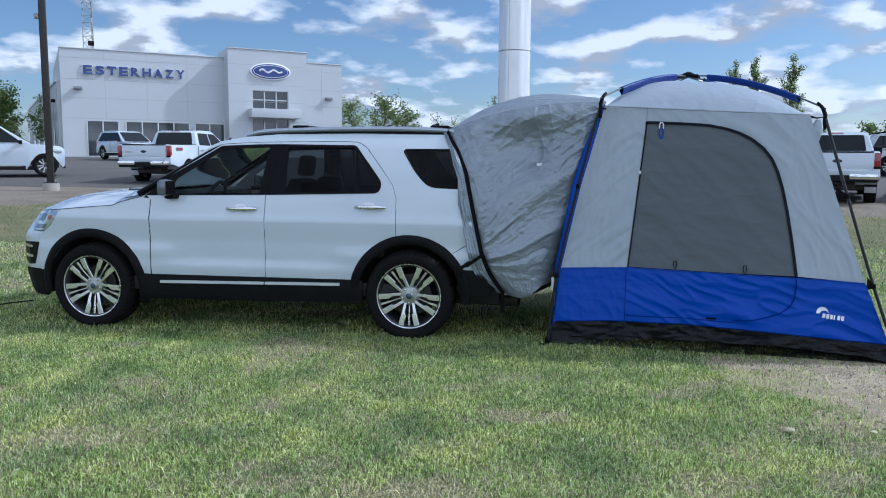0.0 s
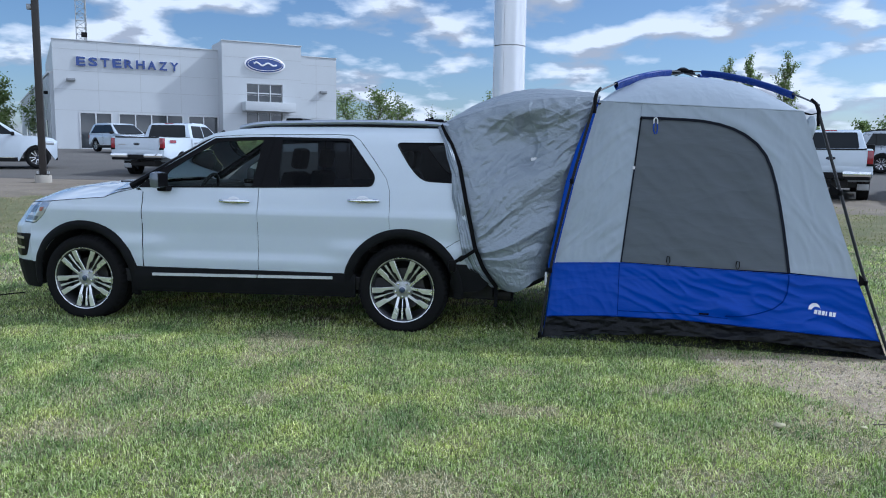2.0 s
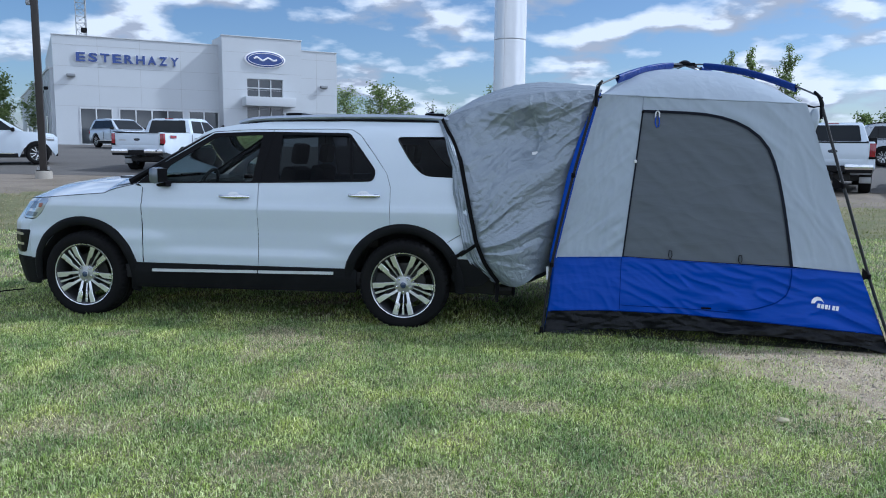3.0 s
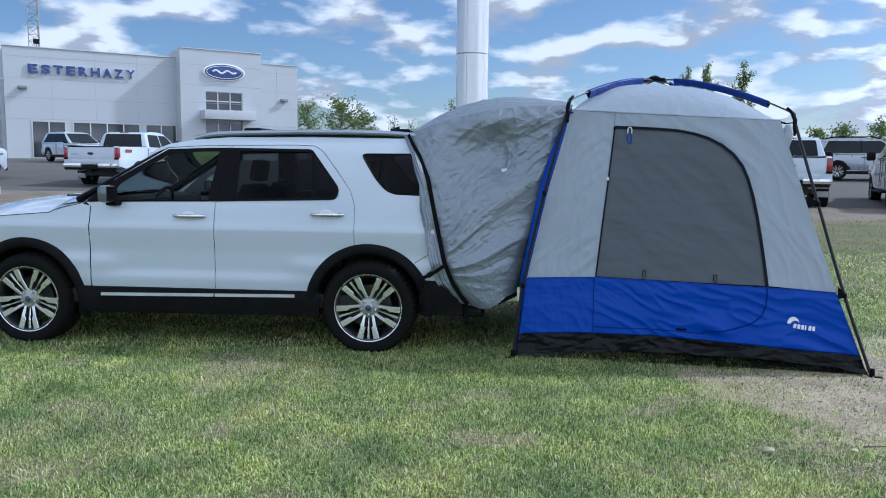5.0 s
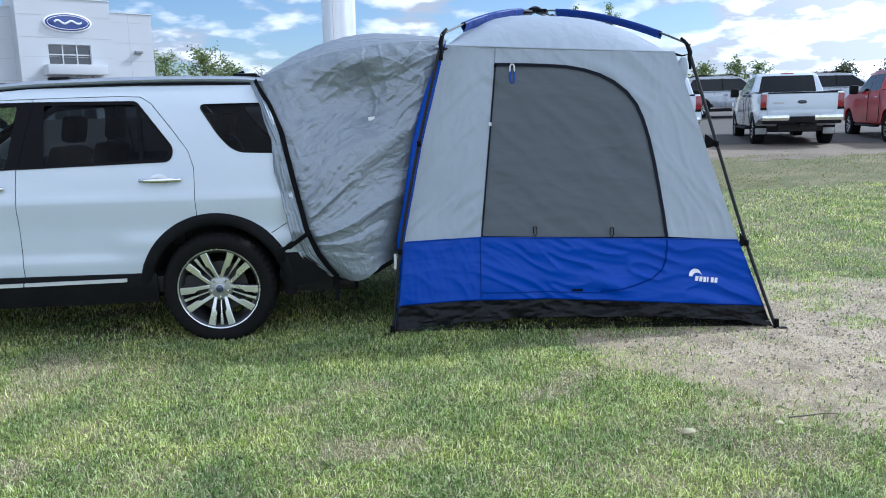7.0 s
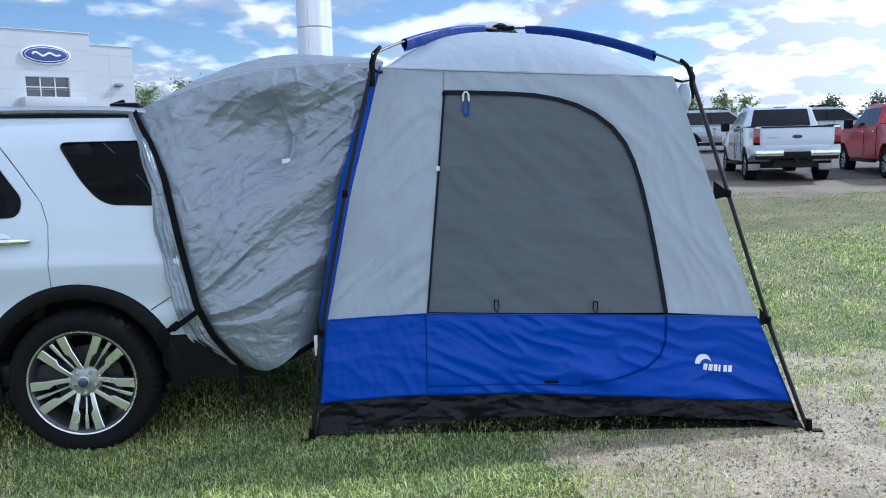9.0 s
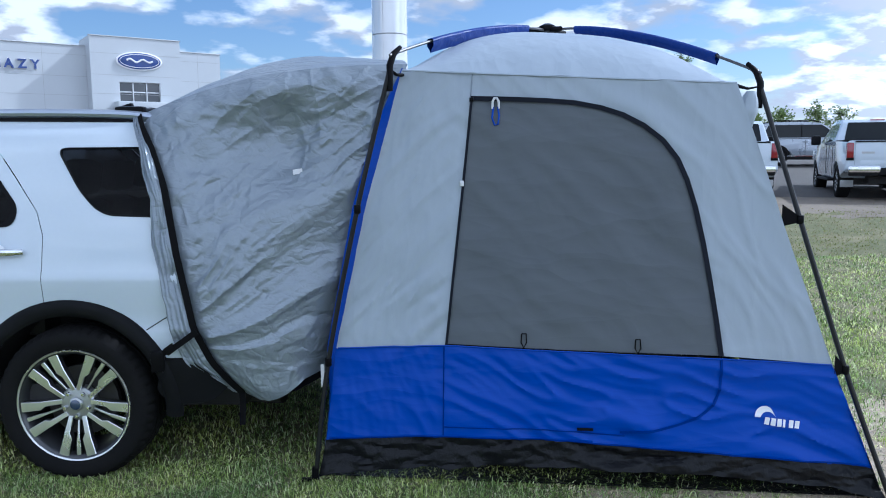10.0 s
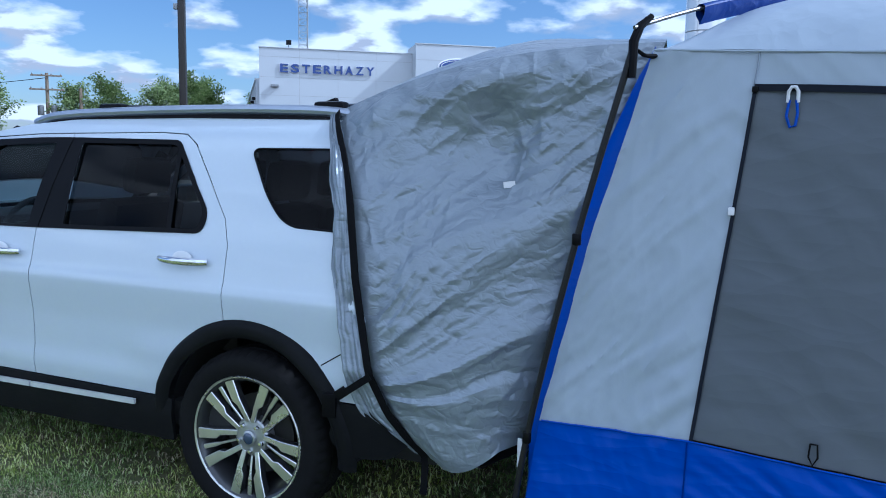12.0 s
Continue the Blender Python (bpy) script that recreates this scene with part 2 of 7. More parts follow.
# ---- materials ----
def surface(name, colour, rough=0.6, metal=0.0, vary=0.12, scale=6.0, fine=60.0, bump=0.0, bump_scale=80.0, second=None, amount=0.35, coat=0.0, spread=0.0, sheen=0.0, stretch=(1, 1, 1), crease=0.0, crease_scale=6.0, spec=0.5, slant=0.0, crinkle=0.0):
    """A surface with variation at two scales, an optional second colour in patches, and fine relief."""
    m = bpy.data.materials.new(name)
    m.use_nodes = True
    t = m.node_tree
    b = t.nodes["Principled BSDF"]
    co = node(t, "ShaderNodeTexCoord")
    mp = node(t, "ShaderNodeMapping")
    mp.inputs["Scale"].default_value = stretch
    mp.inputs["Rotation"].default_value = (0, radians(slant), 0)
    t.links.new(co.outputs["Object"], mp.inputs["Vector"])
    src = mp.outputs[0]

    def noise_of(s, detail=4):
        n = node(t, "ShaderNodeTexNoise")
        n.inputs["Scale"].default_value, n.inputs["Detail"].default_value = s, detail
        t.links.new(src, n.inputs["Vector"])
        return n.outputs["Fac"]

    large, small = noise_of(scale), noise_of(fine)
    base = node(t, "ShaderNodeMix", data_type="RGBA")
    base.inputs[6].default_value = (*colour, 1)
    base.inputs[7].default_value = (*(second or [c * 0.7 for c in colour]), 1)
    ramp = node(t, "ShaderNodeValToRGB")
    ramp.color_ramp.elements[0].position, ramp.color_ramp.elements[1].position = 0.45, 0.72
    t.links.new(large, ramp.inputs[0])
    k = node(t, "ShaderNodeMath", operation="MULTIPLY")
    k.inputs[1].default_value = amount
    t.links.new(ramp.outputs[0], k.inputs[0])
    t.links.new(k.outputs[0], base.inputs[0])
    hsv = node(t, "ShaderNodeHueSaturation")
    vmap = node(t, "ShaderNodeMapRange")
    vmap.inputs["To Min"].default_value, vmap.inputs["To Max"].default_value = 1 - vary, 1 + vary
    t.links.new(small, vmap.inputs["Value"])
    value = vmap.outputs[0]
    if spread:
        info = node(t, "ShaderNodeObjectInfo")
        sm = node(t, "ShaderNodeMapRange")
        sm.inputs["To Min"].default_value, sm.inputs["To Max"].default_value = 1 - spread, 1 + spread
        t.links.new(info.outputs["Random"], sm.inputs["Value"])
        mul = node(t, "ShaderNodeMath", operation="MULTIPLY")
        t.links.new(value, mul.inputs[0])
        t.links.new(sm.outputs[0], mul.inputs[1])
        value = mul.outputs[0]
    t.links.new(value, hsv.inputs["Value"])
    t.links.new(base.outputs[2], hsv.inputs["Color"])
    t.links.new(hsv.outputs[0], b.inputs["Base Color"])
    b.inputs["Metallic"].default_value = metal
    b.inputs["Specular IOR Level"].default_value = spec
    rm = node(t, "ShaderNodeMapRange")
    rm.inputs["To Min"].default_value, rm.inputs["To Max"].default_value = max(0.02, rough * 0.85), min(1, rough * 1.15)
    t.links.new(large, rm.inputs["Value"])
    t.links.new(rm.outputs[0], b.inputs["Roughness"])
    b.inputs["Coat Weight"].default_value = coat
    b.inputs["Coat Roughness"].default_value = 0.04
    b.inputs["Sheen Weight"].default_value = sheen
    if bump:
        bp = node(t, "ShaderNodeBump")
        bp.inputs["Strength"].default_value = bump
        bp.inputs["Distance"].default_value = 0.01
        t.links.new(noise_of(bump_scale), bp.inputs["Height"])
        t.links.new(bp.outputs[0], b.inputs["Normal"])
        if crinkle:
            # sharp little folds of stiff coated cloth, at two sizes
            folds = None
            for k, part_of in ((1.0, 1.0), (2.6, 0.45), (6.0, 0.16)):
                n = node(t, "ShaderNodeTexNoise")
                n.inputs["Scale"].default_value, n.inputs["Detail"].default_value = crease_scale * k, 1.0
                n.inputs["Distortion"].default_value = 0.8
                t.links.new(src, n.inputs["Vector"])
                off = node(t, "ShaderNodeMath", operation="SUBTRACT")
                off.inputs[1].default_value = 0.5
                t.links.new(n.outputs["Fac"], off.inputs[0])
                fold = node(t, "ShaderNodeMath", operation="ABSOLUTE")
                t.links.new(off.outputs[0], fold.inputs[0])
                total = node(t, "ShaderNodeMath", operation="MULTIPLY_ADD")
                total.inputs[1].default_value = part_of
                t.links.new(fold.outputs[0], total.inputs[0])
                if folds is not None:
                    t.links.new(folds, total.inputs[2])
                else:
                    total.inputs[2].default_value = 0.0
                folds = total.outputs[0]
            b2 = node(t, "ShaderNodeBump")
            b2.inputs["Strength"].default_value, b2.inputs["Distance"].default_value = crinkle, 0.06
            t.links.new(folds, b2.inputs["Height"])
            t.links.new(bp.outputs[0], b2.inputs["Normal"])
            t.links.new(b2.outputs[0], b.inputs["Normal"])
        if crease:
            warp = node(t, "ShaderNodeTexNoise")
            warp.inputs["Scale"].default_value, warp.inputs["Detail"].default_value = crease_scale * 0.6, 2
            t.links.new(src, warp.inputs["Vector"])
            bend = node(t, "ShaderNodeMix", data_type="VECTOR")
            bend.inputs[0].default_value = 0.12
            t.links.new(src, bend.inputs[4])
            t.links.new(warp.outputs["Color"], bend.inputs[5])
            heights = []
            for k in (1.0, 2.3):
                cell_tex = node(t, "ShaderNodeTexVoronoi", feature="F1")
                cell_tex.inputs["Scale"].default_value = crease_scale * k
                t.links.new(bend.outputs[1], cell_tex.inputs["Vector"])
                heights.append(cell_tex.outputs["Distance"])
            cr = node(t, "ShaderNodeMath", operation="MULTIPLY_ADD")
            cr.inputs[1].default_value = 0.4
            t.links.new(heights[1], cr.inputs[0])
            t.links.new(heights[0], cr.inputs[2])
            b2 = node(t, "ShaderNodeBump")
            b2.inputs["Strength"].default_value, b2.inputs["Distance"].default_value = crease, 0.03
            t.links.new(cr.outputs[0], b2.inputs["Height"])
            t.links.new(bp.outputs[0], b2.inputs["Normal"])
            t.links.new(b2.outputs[0], b.inputs["Normal"])
    return m


def glass_of(name, tint, rough=0.0):
    """Thin tinted pane: darkened see-through with a mirror gloss."""
    m = bpy.data.materials.new(name)
    m.use_nodes = True
    t = m.node_tree
    t.nodes.clear()
    out = node(t, "ShaderNodeOutputMaterial")
    see = node(t, "ShaderNodeBsdfTransparent")
    see.inputs[0].default_value = (*tint, 1)
    gloss = node(t, "ShaderNodeBsdfGlossy")
    gloss.inputs["Roughness"].default_value = rough
    fr = node(t, "ShaderNodeFresnel")
    fr.inputs["IOR"].default_value = 1.215
    mix = node(t, "ShaderNodeMixShader")
    t.links.new(fr.outputs[0], mix.inputs[0])
    t.links.new(see.outputs[0], mix.inputs[1])
    t.links.new(gloss.outputs[0], mix.inputs[2])
    t.links.new(mix.outputs[0], out.inputs[0])
    return m


white_paint = surface("white_car_paint", (0.525, 0.585, 0.655), 0.22, vary=0.02, scale=3, amount=0.06, coat=1.0)
black_plastic = surface("black_moulded_plastic", (0.009, 0.009, 0.010), 0.6, spec=0.15, vary=0.15, bump=0.15, bump_scale=400)
rubber = surface("tyre_rubber", (0.0085, 0.0085, 0.009), 0.8, vary=0.2, second=(0.014, 0.0135, 0.013), amount=0.4, spec=0.10, bump=0.1, bump_scale=200)
chrome = surface("chrome", (0.75, 0.76, 0.78), 0.09, metal=1.0, vary=0.03)
machined = surface("machined_alloy", (0.72, 0.73, 0.75), 0.28, metal=0.95, vary=0.05)
dark_alloy = surface("dark_painted_alloy", (0.040, 0.041, 0.045), 0.35, metal=0.3, vary=0.08, coat=0.4)
privacy_glass = glass_of("privacy_glass", (0.125, 0.135, 0.15))
clear_glass = glass_of("green_tinted_glass", (0.62, 0.70, 0.68))
trim_black = surface("gloss_black_trim", (0.005, 0.005, 0.006), 0.30, vary=0.05, spec=0.07)
cabin_dark = surface("dark_cabin_trim", (0.016, 0.016, 0.017), 0.7, vary=0.1)
seat_cloth = surface("black_seat_leather", (0.025, 0.024, 0.024), 0.55, vary=0.1, bump=0.1)
grey_nylon = surface("light_grey_tent_nylon", (0.318, 0.364, 0.42), 0.38, vary=0.03, scale=2.5, fine=500, amount=0.10, bump=0.05, bump_scale=30, crease=0.16, crease_scale=9, stretch=(1.0, 1.0, 0.3), slant=35)
blue_nylon = surface("royal_blue_tent_nylon", (0.001, 0.048, 0.370), 0.38, spec=0.25, vary=0.05, scale=3, fine=500, amount=0.15, bump=0.05, bump_scale=30, crease=0.22, crease_scale=10, stretch=(0.3, 1.0, 1.0), slant=-32)
navy_nylon = surface("navy_blue_nylon", (0.006, 0.030, 0.19), 0.45, spec=0.25, vary=0.05, scale=5, fine=500, amount=0.2, bump=0.08, bump_scale=40, crease=0.25, crease_scale=12)
silver_nylon = surface("silver_coated_nylon", (0.235, 0.268, 0.305), 0.36, metal=0.28, vary=0.03, scale=3, fine=400, amount=0.10, bump=0.05, bump_scale=30, crinkle=0.52, crease_scale=5.0, stretch=(0.7, 1.0, 1.0), slant=18)
black_fabric = surface("black_tarpaulin", (0.008, 0.0085, 0.010), 0.36, vary=0.2, scale=8, bump=0.15, bump_scale=25, crinkle=0.35, crease_scale=7, spec=0.16)
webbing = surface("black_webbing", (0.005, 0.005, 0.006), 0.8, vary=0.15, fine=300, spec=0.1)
pole_metal = surface("black_powder_coated_pole", (0.010, 0.010, 0.011), 0.4, vary=0.05, spec=0.3)
mesh_cloth = surface("grey_insect_mesh", (0.090, 0.102, 0.118), 0.7, vary=0.05, scale=3, fine=900, amount=0.2, bump=0.05, bump_scale=40, crease=0.32, crease_scale=7, stretch=(0.4, 1.0, 1.0), slant=-32)
white_print = surface("white_print", (0.75, 0.77, 0.8), 0.6, vary=0.02)
wall_white = surface("white_composite_panel", (0.51, 0.535, 0.56), 0.5, vary=0.03, scale=0.5, fine=8, second=(0.47, 0.495, 0.515), amount=0.3)
concrete = surface("weathered_concrete", (0.34, 0.315, 0.275), 0.9, vary=0.12, scale=3, fine=40, bump=0.3)
pylon_white = surface("white_painted_steel", (0.66, 0.67, 0.69), 0.16, metal=0.35, vary=0.02, scale=1.5, amount=0.15, coat=0.8)
brown_metal = surface("dark_bronze_pole", (0.035, 0.03, 0.028), 0.45, metal=0.3, vary=0.08)



# ---- ground ----
def ground_height(x, y):
    """The lawn is level round the car and rises gently to the car park and the building."""
    d = math.hypot(x * 0.9, max(y, 0))
    return lerp([(0, 0), (9, 0.0), (12, 0.04), (16, 0.16), (20, 0.34), (24, 0.42), (28, 0.52), (38, 0.95), (50, 1.28), (60, 1.4), (100, 1.55), (3000, 1.6)], d)


LAWN_EDGE = [(-66, 18.2), (-40, 18.0), (-20, 18.0), (-12, 18.2), (-7, 19.2), (-2, 21.6), (0, 22.0), (5.2, 20.5), (9.2, 18.5), (12.2, 17.1), (15.2, 15.7), (20, 13.5), (29, 9.6)]


def on_lawn(x, y):
    """1 on the lawn, fading to bare dirt at the car park."""
    return 1 - smooth(y + 1.6 * noise.noise(Vector((x * 0.55, y * 0.9, 6))) + 0.7 * noise.noise(Vector((x * 2.1, y * 2.4, 2))), lerp(LAWN_EDGE, x) - 2.8, lerp(LAWN_EDGE, x) + 0.5)


lawn_soil = surface("lawn_soil", (0.12, 0.125, 0.05), 0.95, vary=0.4, scale=1.6, fine=30, second=(0.30, 0.255, 0.155), amount=0.6, bump=0.5, bump_scale=60)


def build_ground():
    bm = bmesh.new()
    xs = [-2500, -800, -300, -120, -70] + [-50 + 2.0 * i for i in range(51)] + [70, 120, 300, 800, 2500]
    ys = [-1500, -300, -80, -30, -12, -4] + [2 * i for i in range(38)] + [90, 120, 200, 400, 900, 3000]
    g = [[bm.verts.new((x, y, ground_height(x, y))) for y in ys] for x in xs]
    for i in range(len(xs) - 1):
        for j in range(len(ys) - 1):
            bm.faces.new((g[i][j], g[i + 1][j], g[i + 1][j + 1], g[i][j + 1]))
    tagged(part("ground", bm, lawn_soil), "mown green lawn with dry straw-coloured patches", "lawn", kind="structure")


build_ground()



# ---- car park ----
asphalt = surface("worn_asphalt", (0.095, 0.088, 0.080), 0.9, vary=0.25, scale=0.35, fine=25, second=(0.13, 0.12, 0.11), amount=0.7, bump=0.4, bump_scale=120)


def build_car_park():
    def f(x, y):
        return Vector((x, y, ground_height(x, y) + 0.012))
    outline = [(-70, 24.6), (-40, 24.2), (-20, 24.4), (-12, 24.8), (-6, 25.3), (0, 24.9), (6, 23.2), (10.4, 21.2), (13.5, 19.8), (16.5, 18.4), (21, 16.2), (30, 12.0), (45, 6), (62, 26), (40, 60), (0, 72), (-40, 62), (-70, 60)]
    bm = panel(outline, f, 1.6)
    tagged(part("car_park", bm, asphalt), "worn grey asphalt car park beyond the lawn", "car park", kind="structure")


def build_shoulder():
    """Trodden dirt between the asphalt and the lawn."""
    edge = [(x, y - 2.0) for x, y in LAWN_EDGE] + [(44, 2.0)]
    back = [(45, 6.4), (30, 12.4), (21, 16.6), (16.5, 18.8), (13.5, 20.2), (10.4, 21.6), (6, 23.6), (0, 25.3), (-6, 25.7), (-12, 25.2), (-20, 24.8), (-40, 24.6), (-66, 25.0)]
    wob = [(x + 0.5 * noise.noise(Vector((x, y, 1))), y + 0.8 * noise.noise(Vector((x * 0.7, y, 5)))) for x, y in [tuple(Vector(a).lerp(Vector(b), k / 8)) for a, b in zip(edge, edge[1:]) for k in range(8)]]
    bm = panel(wob + back, lambda x, y: Vector((x, y, ground_height(x, y) + 0.007 - 0.05 * smooth(on_lawn(x, y), 0.35, 0.9))), 0.45)
    tagged(part("dirt_shoulder", bm, shoulder_dirt), "trodden brown dirt strip between lawn and asphalt", "dirt", kind="structure")


shoulder_dirt = surface("trodden_dirt", (0.21, 0.175, 0.135), 0.95, vary=0.35, scale=0.8, fine=20, second=(0.12, 0.10, 0.07), amount=0.8, bump=0.4, bump_scale=50)
build_car_park()
build_shoulder()


# ---- dealership building ----
BUILDING = pose(-29.55, 59.02, 0, 0, 0, 28.5)   # x along the front, y into the building
FLOOR = 1.36
joint_grey = surface("grey_panel_joint", (0.40, 0.41, 0.415), 0.7, vary=0.05)
sign_blue = surface("blue_sign_acrylic", (0.012, 0.045, 0.22), 0.3, vary=0.03, coat=0.4)
sign_white = surface("white_sign_edge", (0.8, 0.8, 0.82), 0.4, vary=0.02)
shop_glass = surface("dark_shop_glass", (0.035, 0.04, 0.045), 0.06, vary=0.1, scale=0.3, second=(0.08, 0.09, 0.09), amount=0.5, coat=0.5)
alu_frame = surface("white_window_frame", (0.55, 0.56, 0.57), 0.4, metal=0.3, vary=0.03)
sconce_grey = surface("grey_wall_lamp", (0.25, 0.26, 0.27), 0.4, metal=0.5, vary=0.05)
ribbed_white = surface("pale_metal_siding", (0.50, 0.53, 0.56), 0.5, vary=0.04, scale=0.6, amount=0.25)


def letter_mesh(ch):
    """One raised letter of the built-in font, 1 high, its width set to 1 as well."""
    cu = bpy.data.curves.new("letter", "FONT")
    cu.body, cu.extrude, cu.offset, cu.resolution_u = ch, 0.05, 0.032, 3
    ob = bpy.data.objects.new("letter", cu)
    scene.collection.objects.link(ob)
    bpy.context.view_layer.update()
    me = bpy.data.meshes.new_from_object(ob.evaluated_get(bpy.context.evaluated_depsgraph_get()))
    bpy.data.objects.remove(ob)
    bpy.data.curves.remove(cu)
    co = np.array([v.co[:] for v in me.vertices])
    lo, hi = co.min(0), co.max(0)
    for v in me.vertices:
        v.co = ((v.co.x - lo[0]) / (hi[0] - lo[0]), (v.co.y - lo[1]) / (hi[1] - lo[1]), v.co.z)
    return me


def window_of(parent, name, x0, x1, z0, z1, y, columns, rows=1, frame_w=0.09):
    """A glazed opening: panes set back in a frame of bars."""
    win = part(name, box((x1 - x0, 0.04, z1 - z0), ((x0 + x1) / 2, y + 0.10, (z0 + z1) / 2)), shop_glass, parent, "dark reflecting window")
    for i in range(columns + 1):
        x = x0 + (x1 - x0) * i / columns
        part("frame", box((frame_w, 0.14, z1 - z0 + frame_w), (x, y + 0.03, (z0 + z1) / 2), bevel=0.01), alu_frame, win)
    for j in range(rows + 1):
        z = z0 + (z1 - z0) * j / rows
        part("frame", box((x1 - x0, 0.13, frame_w), ((x0 + x1) / 2, y + 0.035, z), bevel=0.01), alu_frame, win)
    return win


def wall_with_holes(x0, x1, z0, z1, y, holes, thick=0.3):
    """A wall with openings through it, cut into upright strips and lintels."""
    bm = bmesh.new()
    xs = sorted({x0, x1, *[h[0] for h in holes], *[h[1] for h in holes]})
    for a, b in zip(xs, xs[1:]):
        cuts = sorted((h[2], h[3]) for h in holes if h[0] <= a and h[1] >= b)
        z = z0
        for lo, hi in cuts + [(z1, z1)]:
            if lo > z:
                add_box(bm, (b - a, thick, lo - z), ((a + b) / 2, y + thick / 2, (z + lo) / 2))
            z = hi
    bmesh.ops.remove_doubles(bm, verts=bm.verts, dist=1e-4)
    return bm


def build_dealership():
    b = thing("dealership_building", BUILDING, "white panelled car dealership with a blue lettered sign", "building")
    holes = [(1.70, 3.96, FLOOR + 0.1, 4.2), (4.49, 9.29, FLOOR + 0.1, 4.2), (9.74, 12.1, FLOOR + 0.1, 4.2)]
    wall = part("front_wall", wall_with_holes(0, 12.3, FLOOR - 0.6, 9.57, 0, holes), wall_white, b, angle=0)
    part("side_wall", box((0.3, 20, 9.57 - FLOOR + 0.6), (0.15, 10.31, (9.57 + FLOOR - 0.6) / 2)), wall_white, b)
    part("roof", box((22.0, 20, 0.3), (11.3, 10.5, 8.9)), concrete, b)
    part("back_wall", box((22.4, 0.3, 8.0), (11.2, 20.5, 5.0)), wall_white, b)
    part("right_wall", wall_with_holes(18.6, 22.46, FLOOR - 0.6, 9.6, 0.02, []), wall_white, b, angle=0)
    part("end_wall", box((0.3, 20, 8.8), (22.31, 10.33, 5.19)), wall_white, b)
    # parapet caps
    for x0, x1, z, y in ((0, 12.3, 9.57, 0.15), (18.6, 22.46, 9.6, 0.17), (12.18, 18.76, 10.22, -1.35)):
        part("parapet_cap", box((x1 - x0 + 0.08, 0.42, 0.07), ((x0 + x1) / 2, y, z + 0.036), bevel=0.01), alu_frame, b)
    # joints between the panels
    for z in (4.36, 5.92, 7.32, 8.9):
        part("panel_joint", box((12.2, 0.012, 0.022), (6.1, -0.004, z)), joint_grey, b)
        part("panel_joint", box((3.6, 0.012, 0.022), (20.6, 0.016, z)), joint_grey, b)
        part("panel_joint", box((6.5, 0.012, 0.022), (15.47, -1.506, z + 0.1)), joint_grey, b)
    for x in (3.1, 6.15, 9.2):
        part("panel_joint", box((0.022, 0.012, 5.2), (x, -0.002, 6.95)), joint_grey, b)
    part("panel_joint", box((0.022, 0.012, 8), (20.6, 0.018, 5.5)), joint_grey, b)
    for x0, x1, z0, z1 in holes:
        n = 2 if x1 - x0 < 3 else 4
        window_of(b, "shop_window", x0, x1, z0, z1, 0, n, 1)
    # entrance tower
    th = [(14.14, 17.14, 5.45, 6.95), (14.1, 17.15, FLOOR, 4.66)]
    part("tower_wall", wall_with_holes(12.18, 18.76, FLOOR - 0.6, 10.22, -1.5, th), wall_white, b, angle=0)
    for x in (12.33, 18.61):
        part("tower_side", box((0.3, 3.4, 10.22 - FLOOR + 0.6), (x, 0.5, (10.22 + FLOOR - 0.6) / 2)), wall_white, b)
    part("tower_back", box((6.4, 0.2, 1.6), (15.47, 2.2, 9.4)), wall_white, b)
    window_of(b, "tower_window", 14.14, 17.14, 5.45, 6.95, -1.35, 3, 2)
    window_of(b, "entrance_window", 14.1, 17.15, FLOOR, 4.66, -1.35, 3, 2)
    part("canopy", box((4.15, 1.5, 0.74), (15.78, -2.1, 5.06), bevel=0.03), wall_white, b, "white boxed entrance canopy")
    # rear workshop wing
    part("workshop_wall", wall_with_holes(0.6, 14, FLOOR - 0.6, 6.2, 20.7, []), ribbed_white, b, angle=0)
    wing = part("workshop_wing", box((11.5, 24, 6.1), (5.6, 13.5 + 19.4, FLOOR + 3.05 - 0.6), bevel=0.02), ribbed_white, b)
    skew = pose(0.30, 0.45, 0, 0, 0, 2.6)
    part("wing_side_wall", box((0.25, 46, 6.3), (-0.42, 23.2, FLOOR + 2.6), skew), ribbed_white, b, "pale ribbed side wall")
    part("eave_trim", box((0.40, 46, 0.16), (-0.44, 23.2, FLOOR + 5.8), skew), alu_frame, b)
    for y in range(1, 45, 2):
        part("siding_rib", box((0.05, 0.08, 6.2), (-0.56, y, FLOOR + 2.6), skew), ribbed_white, b)
    for y in (4, 10, 17, 25, 33):
        part("side_door", box((0.06, 2.6 if y > 5 else 1.1, 2.5 if y > 5 else 2.1), (-0.57, y, FLOOR + 1.25), skew), shop_glass, b)
    for y in (2.2, 7, 13.5, 21):
        part("wall_lamp", box((0.3, 0.35, 0.25), (-0.70, y, FLOOR + 4.4), skew, bevel=0.05), black_plastic, b)
    # lamps on the front
    for x, y in ((1.18, 0), (21.2, 0.02)):
        lamp = part("wall_lamp", box((0.62, 0.34, 0.24), (x, y - 0.18, 6.63), bevel=0.06), sconce_grey, b, "grey wall lamp")
    part("roof_floodlight", box((0.42, 0.25, 0.36), (2.3, 0.9, 10.15), bevel=0.03), black_plastic, b)
    part("floodlight_post", box((0.06, 0.06, 1.1), (2.3, 0.95, 9.5)), sconce_grey, b)


